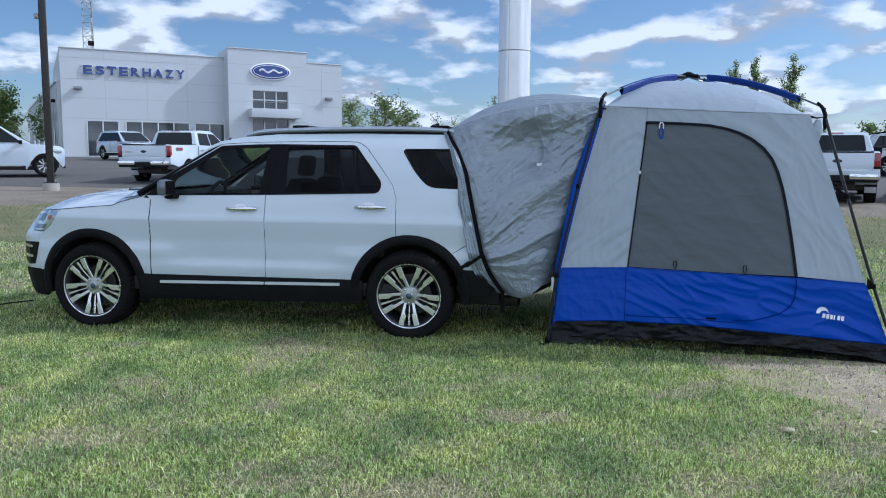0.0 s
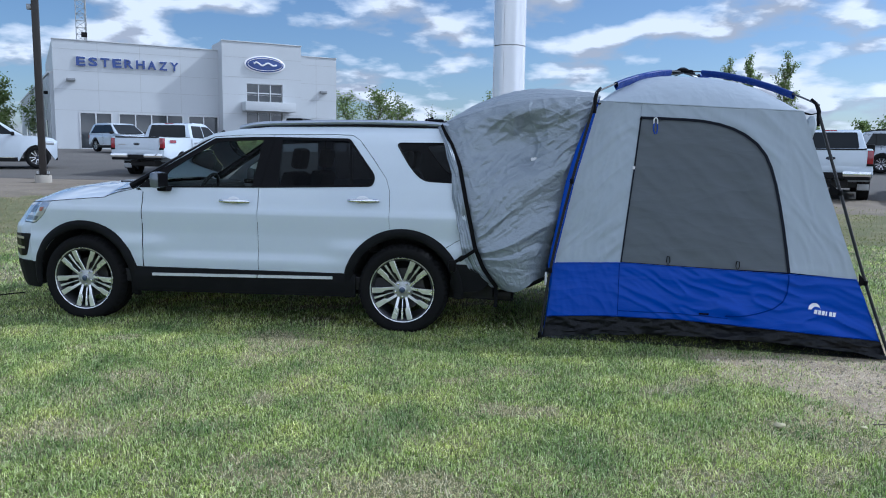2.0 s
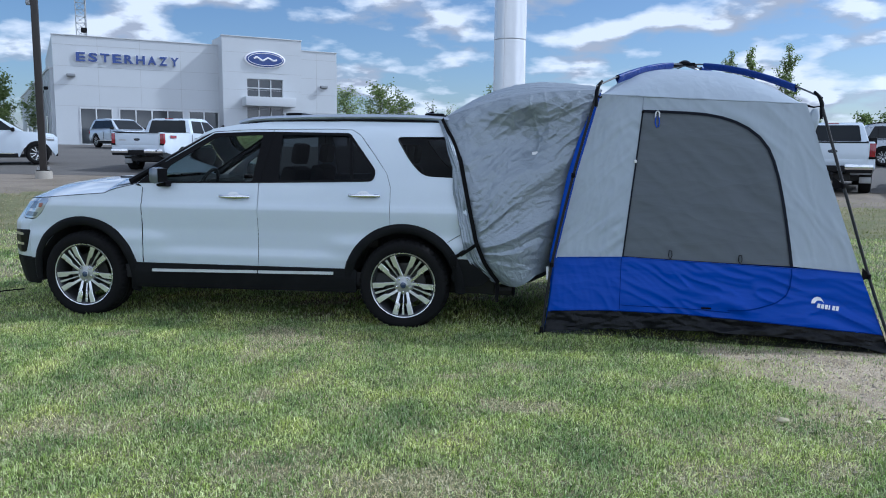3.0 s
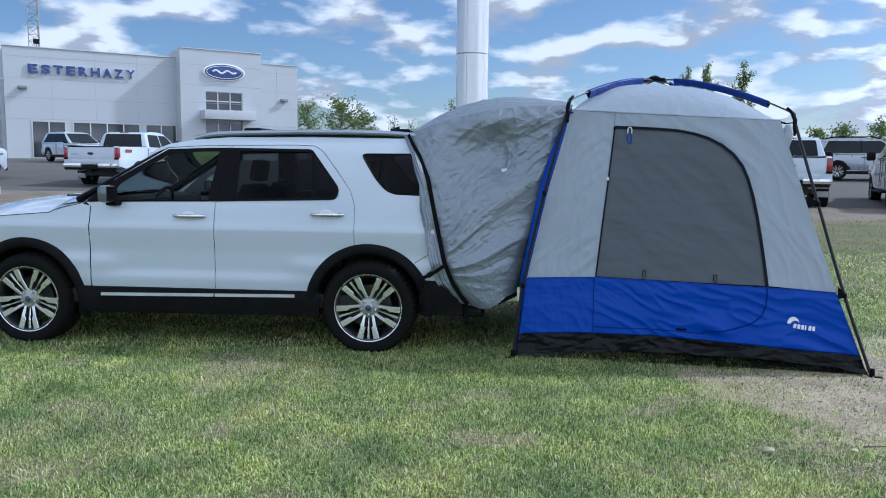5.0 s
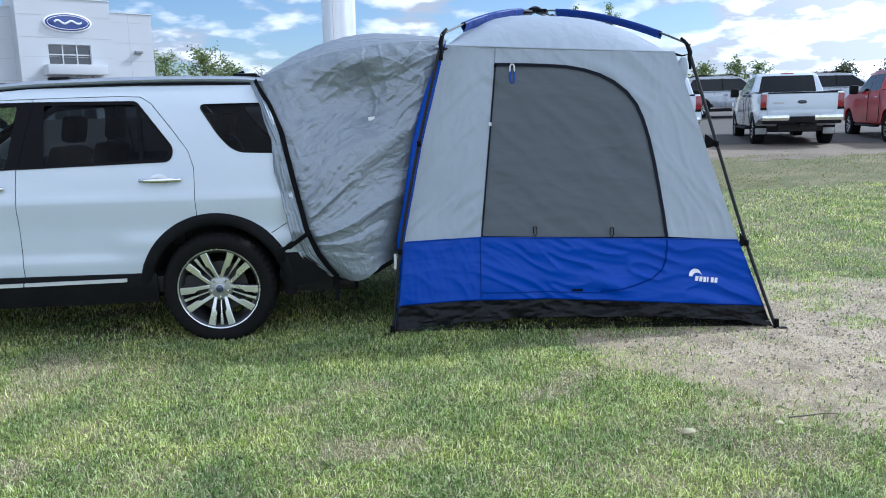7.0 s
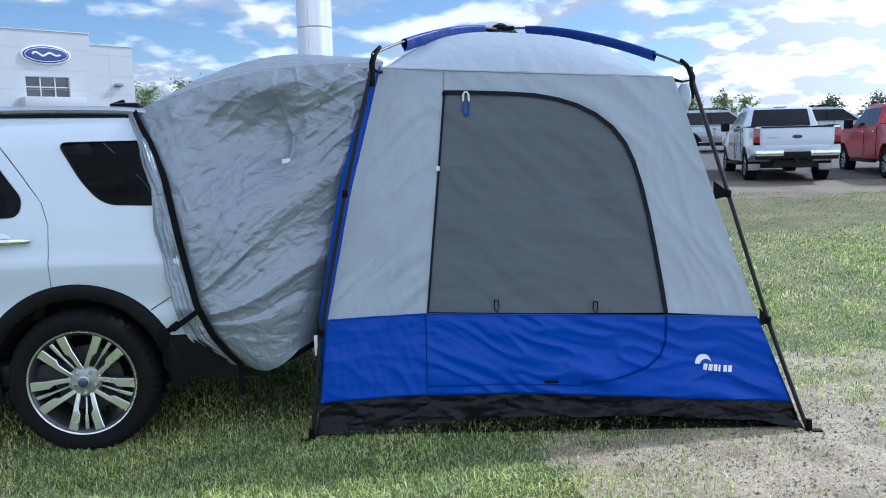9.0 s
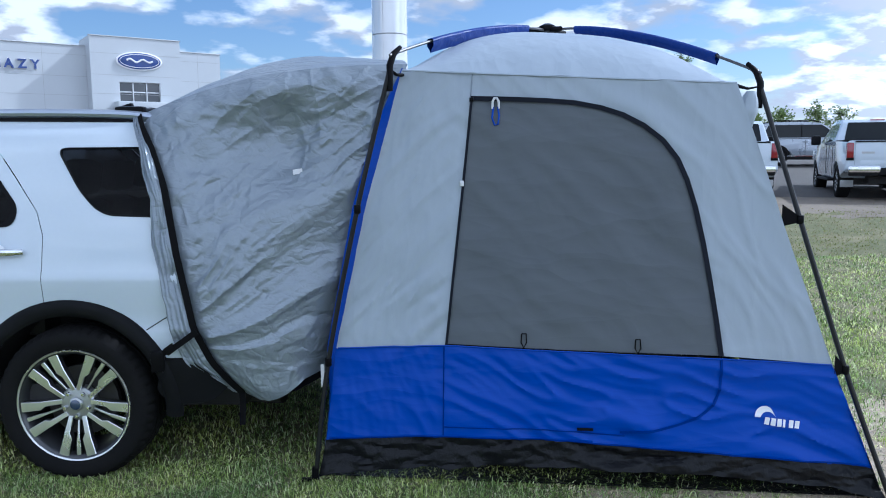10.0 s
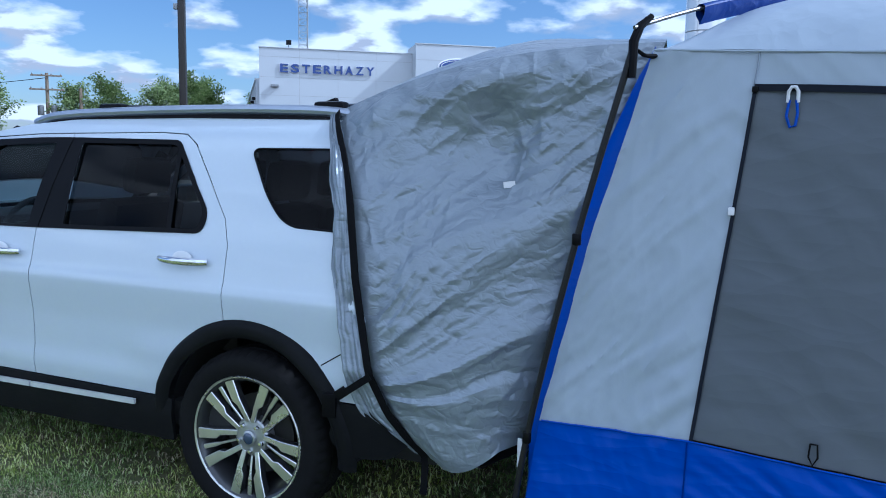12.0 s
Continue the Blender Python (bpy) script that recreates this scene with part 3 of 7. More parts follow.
def build_sign_letters():
    sign = thing("sign_lettering", BUILDING, "raised blue capital letters with white edges on the wall", "sign")
    word = "ESTERHAZY"
    pitch = 7.47 / (len(word) - 0.22)
    for k, ch in enumerate(word):
        me = letter_mesh(ch)
        w = pitch * 0.78
        for scale_, mat, y in ((1.0, sign_blue, -0.09), (1.07, sign_white, -0.05)):
            mm = me if mat is sign_blue else me.copy()
            mm.materials.clear()
            mm.materials.append(mat)
            ob = new("letter" if mat is sign_blue else "letter_edge", mm)
            ob.parent = sign
            x = 1.58 + pitch * k - (scale_ - 1) * w / 2
            ob.matrix_basis = pose(x, y, 7.70 - (scale_ - 1) * 0.33, 90, 0, 0) @ Matrix.Diagonal((w * scale_, 0.68 * scale_, 1.1, 1))


def build_oval_sign():
    s = thing("oval_sign", BUILDING @ pose(15.65, -1.52, 8.52, 0, 0, 180), "blue oval wall sign with a white border", "sign")
    part("backing", oval(1.70, 0.70, 0.10, 48), sign_white, s)
    part("face", oval(1.60, 0.62, 0.14, 48), sign_blue, s)
    ring = [(1.43 * math.cos(a), 0.165, 0.49 * math.sin(a)) for a in (2 * math.pi * k / 48 for k in range(49))]
    part("border", tube(ring, 0.025, 6), sign_white, s, "white border line")
    wave = [(0.95 - 1.9 * k / 40, 0.175, 0.02 + 0.13 * math.sin(k / 40 * 4 * math.pi) * (1 - 0.4 * k / 40)) for k in range(41)]
    part("emblem_mark", tube(wave, 0.07, 8), sign_white, s, "white flowing mark")


build_dealership()
build_sign_letters()
build_oval_sign()


# ---- pylon, lamp post, mast, utility poles ----
def build_pylon():
    x, y = 2.37, 29.6
    z = ground_height(x, y)
    p = thing("sign_pylon", pose(x, y, z), "tall glossy white cylindrical sign pylon with seam rings", "pylon")
    for z0, z1 in ((0.0, 2.6), (2.62, 4.87), (4.89, 7.2), (7.22, 9.6)):
        part("cladding_section", lathe([(0.585, z0), (0.60, z0 + 0.01), (0.60, z1 - 0.01), (0.585, z1)], 40), pylon_white, p)
    part("core", lathe([(0.57, 0), (0.57, 9.6)], 32), joint_grey, p)
    part("vertical_seam", box((0.012, 0.012, 9.5), (-0.25, -0.548, 4.8)), joint_grey, p)
    part("plinth", lathe([(0.9, -0.3), (0.9, 0.12), (0.86, 0.16), (0.0, 0.16)], 32), concrete, p)


def build_lamp_post():
    x, y = -11.97, 23.2
    z = ground_height(x, y)
    p = thing("parking_lamp_post", pose(x, y, z, 0, 0, 20), "dark bronze square lamp post on a concrete base", "lamp post")
    part("pole", box((0.19, 0.19, 10.3), (0, 0, 0.25 + 5.15), bevel=0.02), brown_metal, p)
    part("concrete_base", lathe([(0.235, -0.4), (0.235, 0.20), (0.22, 0.23), (0.0, 0.23)], 28), concrete, p, "weathered round concrete base")
    part("base_plate", box((0.36, 0.36, 0.03), (0, 0, 0.245), bevel=0.006), brown_metal, p)
    for sx in (-1, 1):
        for sy in (-1, 1):
            part("anchor_bolt", lathe([(0.018, 0), (0.018, 0.09), (0.0, 0.09)], 8, pose(sx * 0.14, sy * 0.14, 0.26)), surface_steel_pole, p)
    part("sensor_box", box((0.12, 0.14, 0.16), (-0.16, 0, 5.1), bevel=0.02), sconce_grey, p)
    for s in (-1, 1):
        part("lamp_head", box((0.7, 0.36, 0.12), (s * 0.6, 0, 10.5), bevel=0.04), brown_metal, p)


surface_steel_pole = surface("galvanised_steel", (0.42, 0.43, 0.44), 0.5, metal=0.7, vary=0.1)


def build_mast():
    x, y = -55.4, 120.0
    z = ground_height(x, y)
    p = thing("lattice_mast", pose(x, y, z), "tall grey steel lattice radio mast", "mast")
    r = 0.9
    legs = [(r * math.cos(radians(a)), r * math.sin(radians(a))) for a in (90, 210, 330)]
    for lx, ly in legs:
        part("leg", tube([(lx, ly, 0), (lx, ly, 60)], 0.07, 6), surface_steel_pole, p)
    for k in range(60):
        bm = bmesh.new()
        for i in range(3):
            a, b = legs[i], legs[(i + 1) % 3]
            if k % 2:
                a, b = b, a
            add_tube(bm, [(a[0], a[1], k), (b[0], b[1], k + 1)], 0.035, 4)
            add_tube(bm, [(a[0], a[1], k), (b[0], b[1], k)], 0.03, 4)
        part("bracing", bm, surface_steel_pole, p)


wood_pole = surface("weathered_pole_wood", (0.22, 0.17, 0.12), 0.9, vary=0.2, scale=2, fine=30)


def build_utility_pole(x, y, height, label, arms=True):
    z = ground_height(x, y)
    p = thing("utility_pole", pose(x, y, z, 0, 0, 35), label, "utility pole", "utility poles")
    part("pole", lathe([(0.19, -0.3), (0.14, height), (0.0, height)], 12), wood_pole, p)
    if arms:
        for h, w in ((height - 0.25, 2.6), (height - 1.5, 2.9)):
            part("crossarm", box((w, 0.12, 0.14), (0, -0.18, h), bevel=0.01), wood_pole, p)
            for k in range(4):
                part("insulator", lathe([(0.05, 0), (0.07, 0.06), (0.04, 0.14), (0.0, 0.16)], 8, pose((k - 1.5) * w / 3.3, -0.18, h + 0.07)), sconce_grey, p)
        for s in (-1, 1):
            part("transformer", lathe([(0.0, -0.45), (0.26, -0.45), (0.28, -0.4), (0.28, 0.4), (0.2, 0.48), (0.0, 0.48)], 16, pose(s * 0.55, -0.25, height - 3.4)), sconce_grey, p, "grey transformer can")
    return p


def build_cable(a, b, sag):
    pts = [Vector(a).lerp(Vector(b), k / 16) - Vector((0, 0, sag * 4 * (k / 16) * (1 - k / 16))) for k in range(17)]
    tagged(part("overhead_cable", tube(pts, 0.03, 4), rubber), "thin black overhead cable from the utility pole", "cable")


build_pylon()
build_lamp_post()
build_mast()
build_utility_pole(-53.4, 62.9, 6.75, "weathered wooden utility pole with crossarms and transformers")
build_utility_pole(-51.2, 64.6, 5.5, "short bare wooden utility pole among trees", False)
build_cable((-53.4, 62.9, 7.8), (-95, 66, 8.6), 1.0)



# ---- other vehicles in the car park ----
silver_paint = surface("silver_grey_car_paint", (0.30, 0.33, 0.37), 0.28, metal=0.5, vary=0.02, scale=3, amount=0.08, coat=1.0)
red_paint = surface("red_car_paint", (0.42, 0.004, 0.012), 0.3, vary=0.02, scale=3, amount=0.1, coat=0.35)
dark_window = surface("dark_vehicle_glass", (0.012, 0.015, 0.018), 0.05, vary=0.05, spec=0.16)
light_window = surface("pale_vehicle_glass", (0.16, 0.20, 0.22), 0.06, vary=0.05, coat=1.0)


def profile_solid(outline, width, bevel=0.03):
    """A solid drawn by its side outline; width(x, z) gives the half width at each corner."""
    bm = bmesh.new()
    near = [bm.verts.new((x, width(x, z), z)) for x, z in outline]
    far = [bm.verts.new((x, -width(x, z), z)) for x, z in outline]
    bm.faces.new(near)
    bm.faces.new(far[::-1])
    n = len(outline)
    rim = []
    for i in range(n):
        bm.faces.new((near[i], far[i], far[(i + 1) % n], near[(i + 1) % n]))
    if bevel:
        edges = [e for e in bm.edges if e.verts[0].co.y * e.verts[1].co.y > 0]
        bmesh.ops.bevel(bm, geom=edges, offset=bevel, segments=2, affect="EDGES", profile=0.5, clamp_overlap=True)
    bmesh.ops.triangulate(bm, faces=[f for f in bm.faces if len(f.verts) > 4])
    return bm


def arched(x, r, n=10):
    """The upper half of a wheel opening, front to back."""
    return [(x + r * math.cos(radians(a)), 0.43 + r * math.sin(radians(a))) for a in np.linspace(8, 172, n)]


def vehicle_wheel(v, x, y, r, rim):
    build_wheel(v, pose(x, y, r) if y > 0 else pose(x, y, r, 0, 0, 180), radius=r, rim=rim, width=0.27, twin=False, tread=False)


def build_pickup(m, paint, label, decal=False, lit_cab=False):
    """A crew-cab pickup; x forward from the tail, y to its left."""
    v = thing("pickup_truck", m, label, "pickup truck", "parked vehicles")
    W = 1.0
    body = [(0.06, 0.66), (0.0, 0.72), (0.0, 1.33), (0.04, 1.37), (1.90, 1.38), (2.0, 1.37), (4.35, 1.34), (5.1, 1.29), (5.72, 1.20), (5.86, 1.05), (5.88, 0.60), (5.78, 0.48)] + arched(4.93, 0.50) + [(4.3, 0.46), (1.9, 0.46)] + arched(1.26, 0.50) + [(0.62, 0.62)]
    part("body", profile_solid(body, lambda x, z: W - 0.05 * smooth(x, 5.3, 5.9) - 0.05 * smooth(z, 1.15, 1.4) - 0.03 * smooth(z, 0.7, 0.45), 0.035), paint, v)
    cabw = lambda x, z: 0.955 - 0.20 * (z - 1.33) / 0.58
    cab = [(1.98, 1.34), (2.10, 1.80), (2.2, 1.885), (2.5, 1.925), (3.2, 1.93), (3.55, 1.90), (4.42, 1.34)]
    part("cab", profile_solid(cab, cabw, 0.04), paint, v)
    part("bed_rail_cap", box((1.85, 0.10, 0.02), (0.98, 0.90, 1.386), bevel=0.006), black_plastic, v)
    part("bed_rail_cap", box((1.85, 0.10, 0.02), (0.98, -0.90, 1.386), bevel=0.006), black_plastic, v)
    gate = part("tailgate", box((0.05, 1.62, 0.62), (-0.012, 0, 1.02), bevel=0.02), paint, v)
    part("tailgate_top", box((0.09, 1.62, 0.03), (0.0, 0, 1.352), bevel=0.01), black_plastic, gate)
    part("tailgate_crease", box((0.012, 1.40, 0.12), (-0.036, 0, 0.86), bevel=0.005), paint, gate)
    part("tailgate_badge", oval(0.115, 0.046, 0.012, 24), emblem_dark, gate).matrix_basis = pose(-0.038, 0, 1.12, 0, 0, 90)
    part("tailgate_mark", box((0.006, 0.26, 0.045), (-0.038, 0.55, 1.10)), machined_dull, gate)
    part("rear_window", panel(rounded([(-0.74, 1.40), (0.74, 1.40), (0.66, 1.84), (-0.66, 1.84)], 0.04), lambda y, z: Vector((1.995 + (z - 1.34) * 0.262 - 0.03, y, z)), 0.08, thick=0.01, out=(-1, 0, 0)), dark_window, v, "dark rear window")
    part("third_brake_light", box((0.03, 0.32, 0.03), (2.15, 0, 1.898), bevel=0.008), red_lens, v)
    part("windscreen", panel(rounded([(-0.84, 1.36), (0.84, 1.36), (0.72, 1.86), (-0.72, 1.86)], 0.04), lambda y, z: Vector((4.42 - (z - 1.34) / 0.56 * 0.87 + 0.04, y, z)), 0.08, thick=0.01, out=(1, 0, 0)), dark_window, v)
    for s in (1, -1):
        for ring in ([(2.16, 1.38), (3.02, 1.37), (3.02, 1.82), (2.30, 1.82)], [(3.08, 1.37), (4.22, 1.36), (3.60, 1.80), (3.08, 1.82)]):
            part("side_window", panel(rounded(ring, 0.04), lambda x, z: Vector((x, s * (cabw(x, z) + 0.006), z)), 0.08, thick=0.01, out=(0, s, 0)), light_window if lit_cab else dark_window, v)
        lamp = part("tail_light", box((0.13, 0.15, 0.40), (0.055, s * 0.905, 1.13), bevel=0.025), red_lens, v, "red vertical tail light")
        part("light_edge", box((0.012, 0.155, 0.06), (-0.014, s * 0.905, 0.955), bevel=0.004), trim_black, lamp)
        part("bumper_end", box((0.16, 0.66, 0.15), (-0.06, s * 0.62, 0.725), bevel=0.045), chrome, v, "chrome rear bumper")
        part("bumper_valance", box((0.12, 0.62, 0.10), (-0.03, s * 0.62, 0.625), bevel=0.03), black_plastic, v)
        part("mud_flap", box((0.02, 0.30, 0.30), (0.76, s * 0.83, 0.42), bevel=0.006), black_plastic, v)
        part("flap_plate", box((0.012, 0.28, 0.16), (0.745, s * 0.83, 0.37), bevel=0.004), surface_steel_pole, v)
        mirror = part("door_mirror", box((0.14, 0.24, 0.26), (3.98, s * 1.13, 1.42), bevel=0.05), black_plastic, v)
        for x in (2.30, 3.20):
            part("door_handle", box((0.20, 0.03, 0.035), (x, s * 0.985, 1.20), bevel=0.01), chrome, v)
        for x in (1.99, 3.04):
            part("door_seam", box((0.012, 0.012, 0.78), (x, s * 0.985, 0.93)), trim_black, v)
        part("running_board", box((1.9, 0.16, 0.06), (3.05, s * 0.98, 0.42), bevel=0.02), black_plastic, v)
        part("headlight", box((0.16, 0.34, 0.30), (5.80, s * 0.80, 1.02), bevel=0.04), lamp_lens, v)
        if decal:
            part("decal", box((0.40, 0.006, 0.10), (0.62, s * 1.0, 1.22)), red_lens, v, "dark red decal bar")
        for x in (1.26, 4.93):
            vehicle_wheel(v, x, s * 0.98, 0.41, 0.235)
            part("arch_liner", profile_solid(arched(x, 0.49) + [(x - 0.48, 0.36), (x + 0.48, 0.36)], lambda a, b: 0.88, 0), cabin_dark, v) if s > 0 else None
    part("bumper_centre", box((0.14, 0.66, 0.16), (-0.05, 0, 0.68), bevel=0.03), black_plastic, v)
    part("hitch", box((0.25, 0.10, 0.10), (0.0, 0, 0.54), bevel=0.02), black_plastic, v)
    part("chassis", box((5.2, 0.9, 0.18), (2.9, 0, 0.47), bevel=0.02), cabin_dark, v)
    part("axle", tube([(1.26, -0.8, 0.41), (1.26, 0.8, 0.41)], 0.09, 10), cabin_dark, v)
    part("grille", box((0.06, 1.2, 0.44), (5.86, 0, 0.95), bevel=0.02), black_plastic, v)
    return v


emblem_dark = surface("dark_oval_badge", (0.015, 0.02, 0.035), 0.25, vary=0.02, coat=0.6)


def build_wagon(m, paint, label, length=4.8, height=1.72, wheel=0.37, rails=True, front=0.83, blunt=0.0):
    """A sport utility wagon; x forward from the tail."""
    v = thing("parked_sport_utility_car", m, label, "car", "parked vehicles")
    L, H = length, height
    rear, frontx = 0.20 * L, front * L
    belt = 0.62 * H
    q = 0.07 * blunt
    body = [(0.05, 0.45), (0.0, 0.62), (0.02, belt - 0.05), (0.10, belt), ((0.70 + q) * L, belt), ((0.86 + 0.5 * q) * L, belt - 0.08 + 0.05 * blunt), (0.965 * L, belt - 0.18 + 0.11 * blunt), (L, belt - 0.36 + 0.16 * blunt), (L - 0.02, 0.42), (L - 0.12, 0.30)] + arched(frontx, wheel + 0.07) + [(frontx - 0.6, 0.27), (rear + 0.6, 0.27)] + arched(rear, wheel + 0.07) + [(0.2, 0.36)]
    part("body", profile_solid(body, lambda x, z: 0.94 - 0.10 * smooth(x, 0.88 * L, L) - 0.05 * smooth(x, 0.3, 0) - 0.05 * smooth(z, belt - 0.15, belt), 0.04), paint, v)
    cw = lambda x, z: 0.89 - 0.22 * (z - belt) / (H - belt)
    cab = [(0.08, belt - 0.01), (0.22, H - 0.22), (0.36, H - 0.06), (0.7, H - 0.01), ((0.40 + q) * L, H), ((0.52 + q) * L, H - 0.05), ((0.72 + q) * L, belt - 0.01)]
    part("cabin", profile_solid(cab, cw, 0.045), paint, v)
    t0, t1 = belt + 0.04, H - 0.12
    for s in (1, -1):
        for a, b, c, d in ((0.34, 0.085 * L + 0.30, 0.085 * L + 0.30, 0.60), (0.085 * L + 0.33, 0.37 * L, 0.37 * L, 0.085 * L + 0.33), (0.378 * L, (0.665 + q) * L, (0.525 + q) * L, 0.378 * L)):
            ring = [(a, t0), (b, t0), (c, t1), (d, t1)]
            part("side_window", panel(rounded(ring, 0.04), lambda x, z: Vector((x, s * (cw(x, z) + 0.006), z)), 0.07, thick=0.01, out=(0, s, 0)), dark_window, v)
        for x in (0.085 * L + 0.315, 0.374 * L):
            part("window_pillar", panel([(x - 0.03, t0), (x + 0.03, t0), (x + 0.03, t1), (x - 0.03, t1)], lambda a, z: Vector((a, s * (cw(a, z) + 0.004), z)), 0.08, thick=0.01, out=(0, s, 0)), trim_black, v)
        part("tail_light", box((0.12, 0.22, 0.20), (0.05, s * 0.78, belt - 0.15), bevel=0.03), red_lens, v)
        part("headlight", box((0.30, 0.28, 0.14), (0.95 * L, s * 0.76, belt - 0.26), bevel=0.04), lamp_lens, v)
        part("door_mirror", box((0.12, 0.20, 0.15), ((0.655 + q) * L, s * 1.0, belt + 0.06), bevel=0.04), black_plastic, v)
        part("sill", box((L * 0.5, 0.05, 0.16), (L * 0.5, s * 0.925, 0.33), bevel=0.02), black_plastic, v)
        part("sill_strip", box((L * 0.46, 0.012, 0.03), (L * 0.5, s * 0.955, 0.40)), chrome, v)
        for x in (0.40, 0.56):
            part("door_handle", box((0.20, 0.03, 0.03), (x * L, s * 0.945, belt - 0.12), bevel=0.01), paint, v)
        for x in (0.37, 0.555):
            part("door_seam", box((0.010, 0.010, belt - 0.45), (x * L + 0.16, s * 0.936, belt / 2 + 0.18)), trim_black, v)
        if rails:
            part("roof_rail", tube([(0.5, s * 0.66, H - 0.02), (0.8, s * 0.66, H + 0.05), (0.45 * L, s * 0.66, H + 0.06), (0.52 * L, s * 0.66, H - 0.03)], 0.02, 6), trim_black, v)
        for x in (rear, frontx):
            vehicle_wheel(v, x, s * 0.93, wheel, wheel * 0.66)
            if s > 0:
                part("arch_liner", profile_solid(arched(x, wheel + 0.06) + [(x - wheel - 0.04, 0.33), (x + wheel + 0.04, 0.33)], lambda a, b: 0.82, 0), cabin_dark, v)
    part("windscreen", panel(rounded([(-0.76, belt + 0.03), (0.76, belt + 0.03), (0.64, H - 0.10), (-0.64, H - 0.10)], 0.04), lambda y, z: Vector(((0.72 + q) * L - (z - belt + 0.01) / (H - belt) * 0.235 * L + 0.09, y, z)), 0.08, thick=0.01, out=(1, 0, 0)), dark_window, v)
    part("rear_window", panel(rounded([(-0.66, belt + 0.06), (0.66, belt + 0.06), (0.58, H - 0.20), (-0.58, H - 0.20)], 0.04), lambda y, z: Vector((0.08 + (z - belt) * 0.29 - 0.05, y, z)), 0.08, thick=0.01, out=(-1, 0, 0)), dark_window, v)
    part("grille", box((0.05, 1.0, 0.26), (L - 0.02, 0, belt - 0.42), bevel=0.02), black_plastic, v)
    part("bumper_trim", box((0.10, 1.6, 0.14), (L - 0.06, 0, 0.38), bevel=0.03), black_plastic, v)
    part("underbody", box((L - 0.7, 1.5, 0.12), (L / 2, 0, 0.31), bevel=0.02), cabin_dark, v)
    return v


def parked(x, y, turn):
    return pose(x, y, ground_height(x, y) + 0.012, 0, 0, turn)



# ---- the white sport utility car ----
CAR = pose(-0.137, 7.42, 0, 0, 0, 172.5)   # x forward, y towards the near side, origin under the rear axle
BASE = 2.865                               # wheelbase
AXLE, TYRE = 0.365, 0.38


def car_width(z):
    """Half width of the flank at a height: rocker, lower crease, shoulder, tumblehome."""
    return lerp([(0.2, 0.90), (0.30, 0.945), (0.48, 0.972), (0.56, 0.985), (0.64, 0.972), (0.80, 0.974), (0.93, 0.990), (0.985, 0.994), (1.03, 0.975), (1.12, 0.955), (1.20, 0.935), (1.40, 0.872), (1.58, 0.800), (1.66, 0.760), (1.72, 0.715)], z)


NOSE = [(2.9, 2.9, 1.0), (3.2, 3.2, 0.985), (3.4, 3.395, 0.945), (3.55, 3.53, 0.885), (3.7, 3.645, 0.79), (3.9, 3.745, 0.61), (4.15, 3.80, 0.36), (4.5, 3.83, 0.0)]


def flank(side):
    """Lifts (distance along the flank, height) into space on one side; past 2.9 it follows the nose round."""
    def f(a, z):
        # the doors are scooped low down; the scoop fades out towards both wheels
        scoop = smooth(a, 0.50, 0.75) * smooth(a, 2.22, 1.95)
        w = car_width(z) + 0.013 * math.exp(-((z - 0.68) / 0.07) ** 2) * (1 - scoop)
        s, k = a, 1.0
        if a > 2.9:
            s, k = lerp([(p[0], p[1]) for p in NOSE], a), lerp([(p[0], p[2]) for p in NOSE], a)
            if z > 0.8:
                s -= (z - 0.8) * 0.85 * smooth(a, 3.1, 3.6)
            if z < 0.45:
                s -= (0.45 - z) * 0.25 * smooth(a, 3.3, 3.9)
        if a < -0.5:
            k = 1 - 0.55 * ((-0.5 - a) / 0.6) ** 2
        return Vector((s, side * w * k, z))
    return f


def add_spoke(bm, r0, a0, r1, a1, rows, y0, y1, depth):
    """One spoke from the hub to the rim, its face turned outwards; rows of (share of the way, width, shift across)."""
    p0 = Vector((r0 * math.cos(a0), 0, r0 * math.sin(a0)))
    p1 = Vector((r1 * math.cos(a1), 0, r1 * math.sin(a1)))
    d = (p1 - p0).normalized()
    s = Vector((-d.z, 0, d.x))
    c = 0.003
    rings = []
    for f, w, shift in rows:
        p = p0.lerp(p1, f) + s * shift
        y = y0 + (y1 - y0) * f + 0.006 * math.sin(math.pi * f)
        rings.append([bm.verts.new(p + s * x + Vector((0, yy, 0))) for x, yy in ((-w / 2, y - depth), (-w / 2, y - c), (-w / 2 + c, y), (w / 2 - c, y), (w / 2, y - c), (w / 2, y - depth))])
    for a, b in zip(rings, rings[1:]):
        for i in range(6):
            f = bm.faces.new((a[i], a[(i + 1) % 6], b[(i + 1) % 6], b[i]))
            f.material_index = 0 if i in (1, 2, 3) else 1
    bm.faces.new(rings[0])
    bm.faces.new(rings[-1])


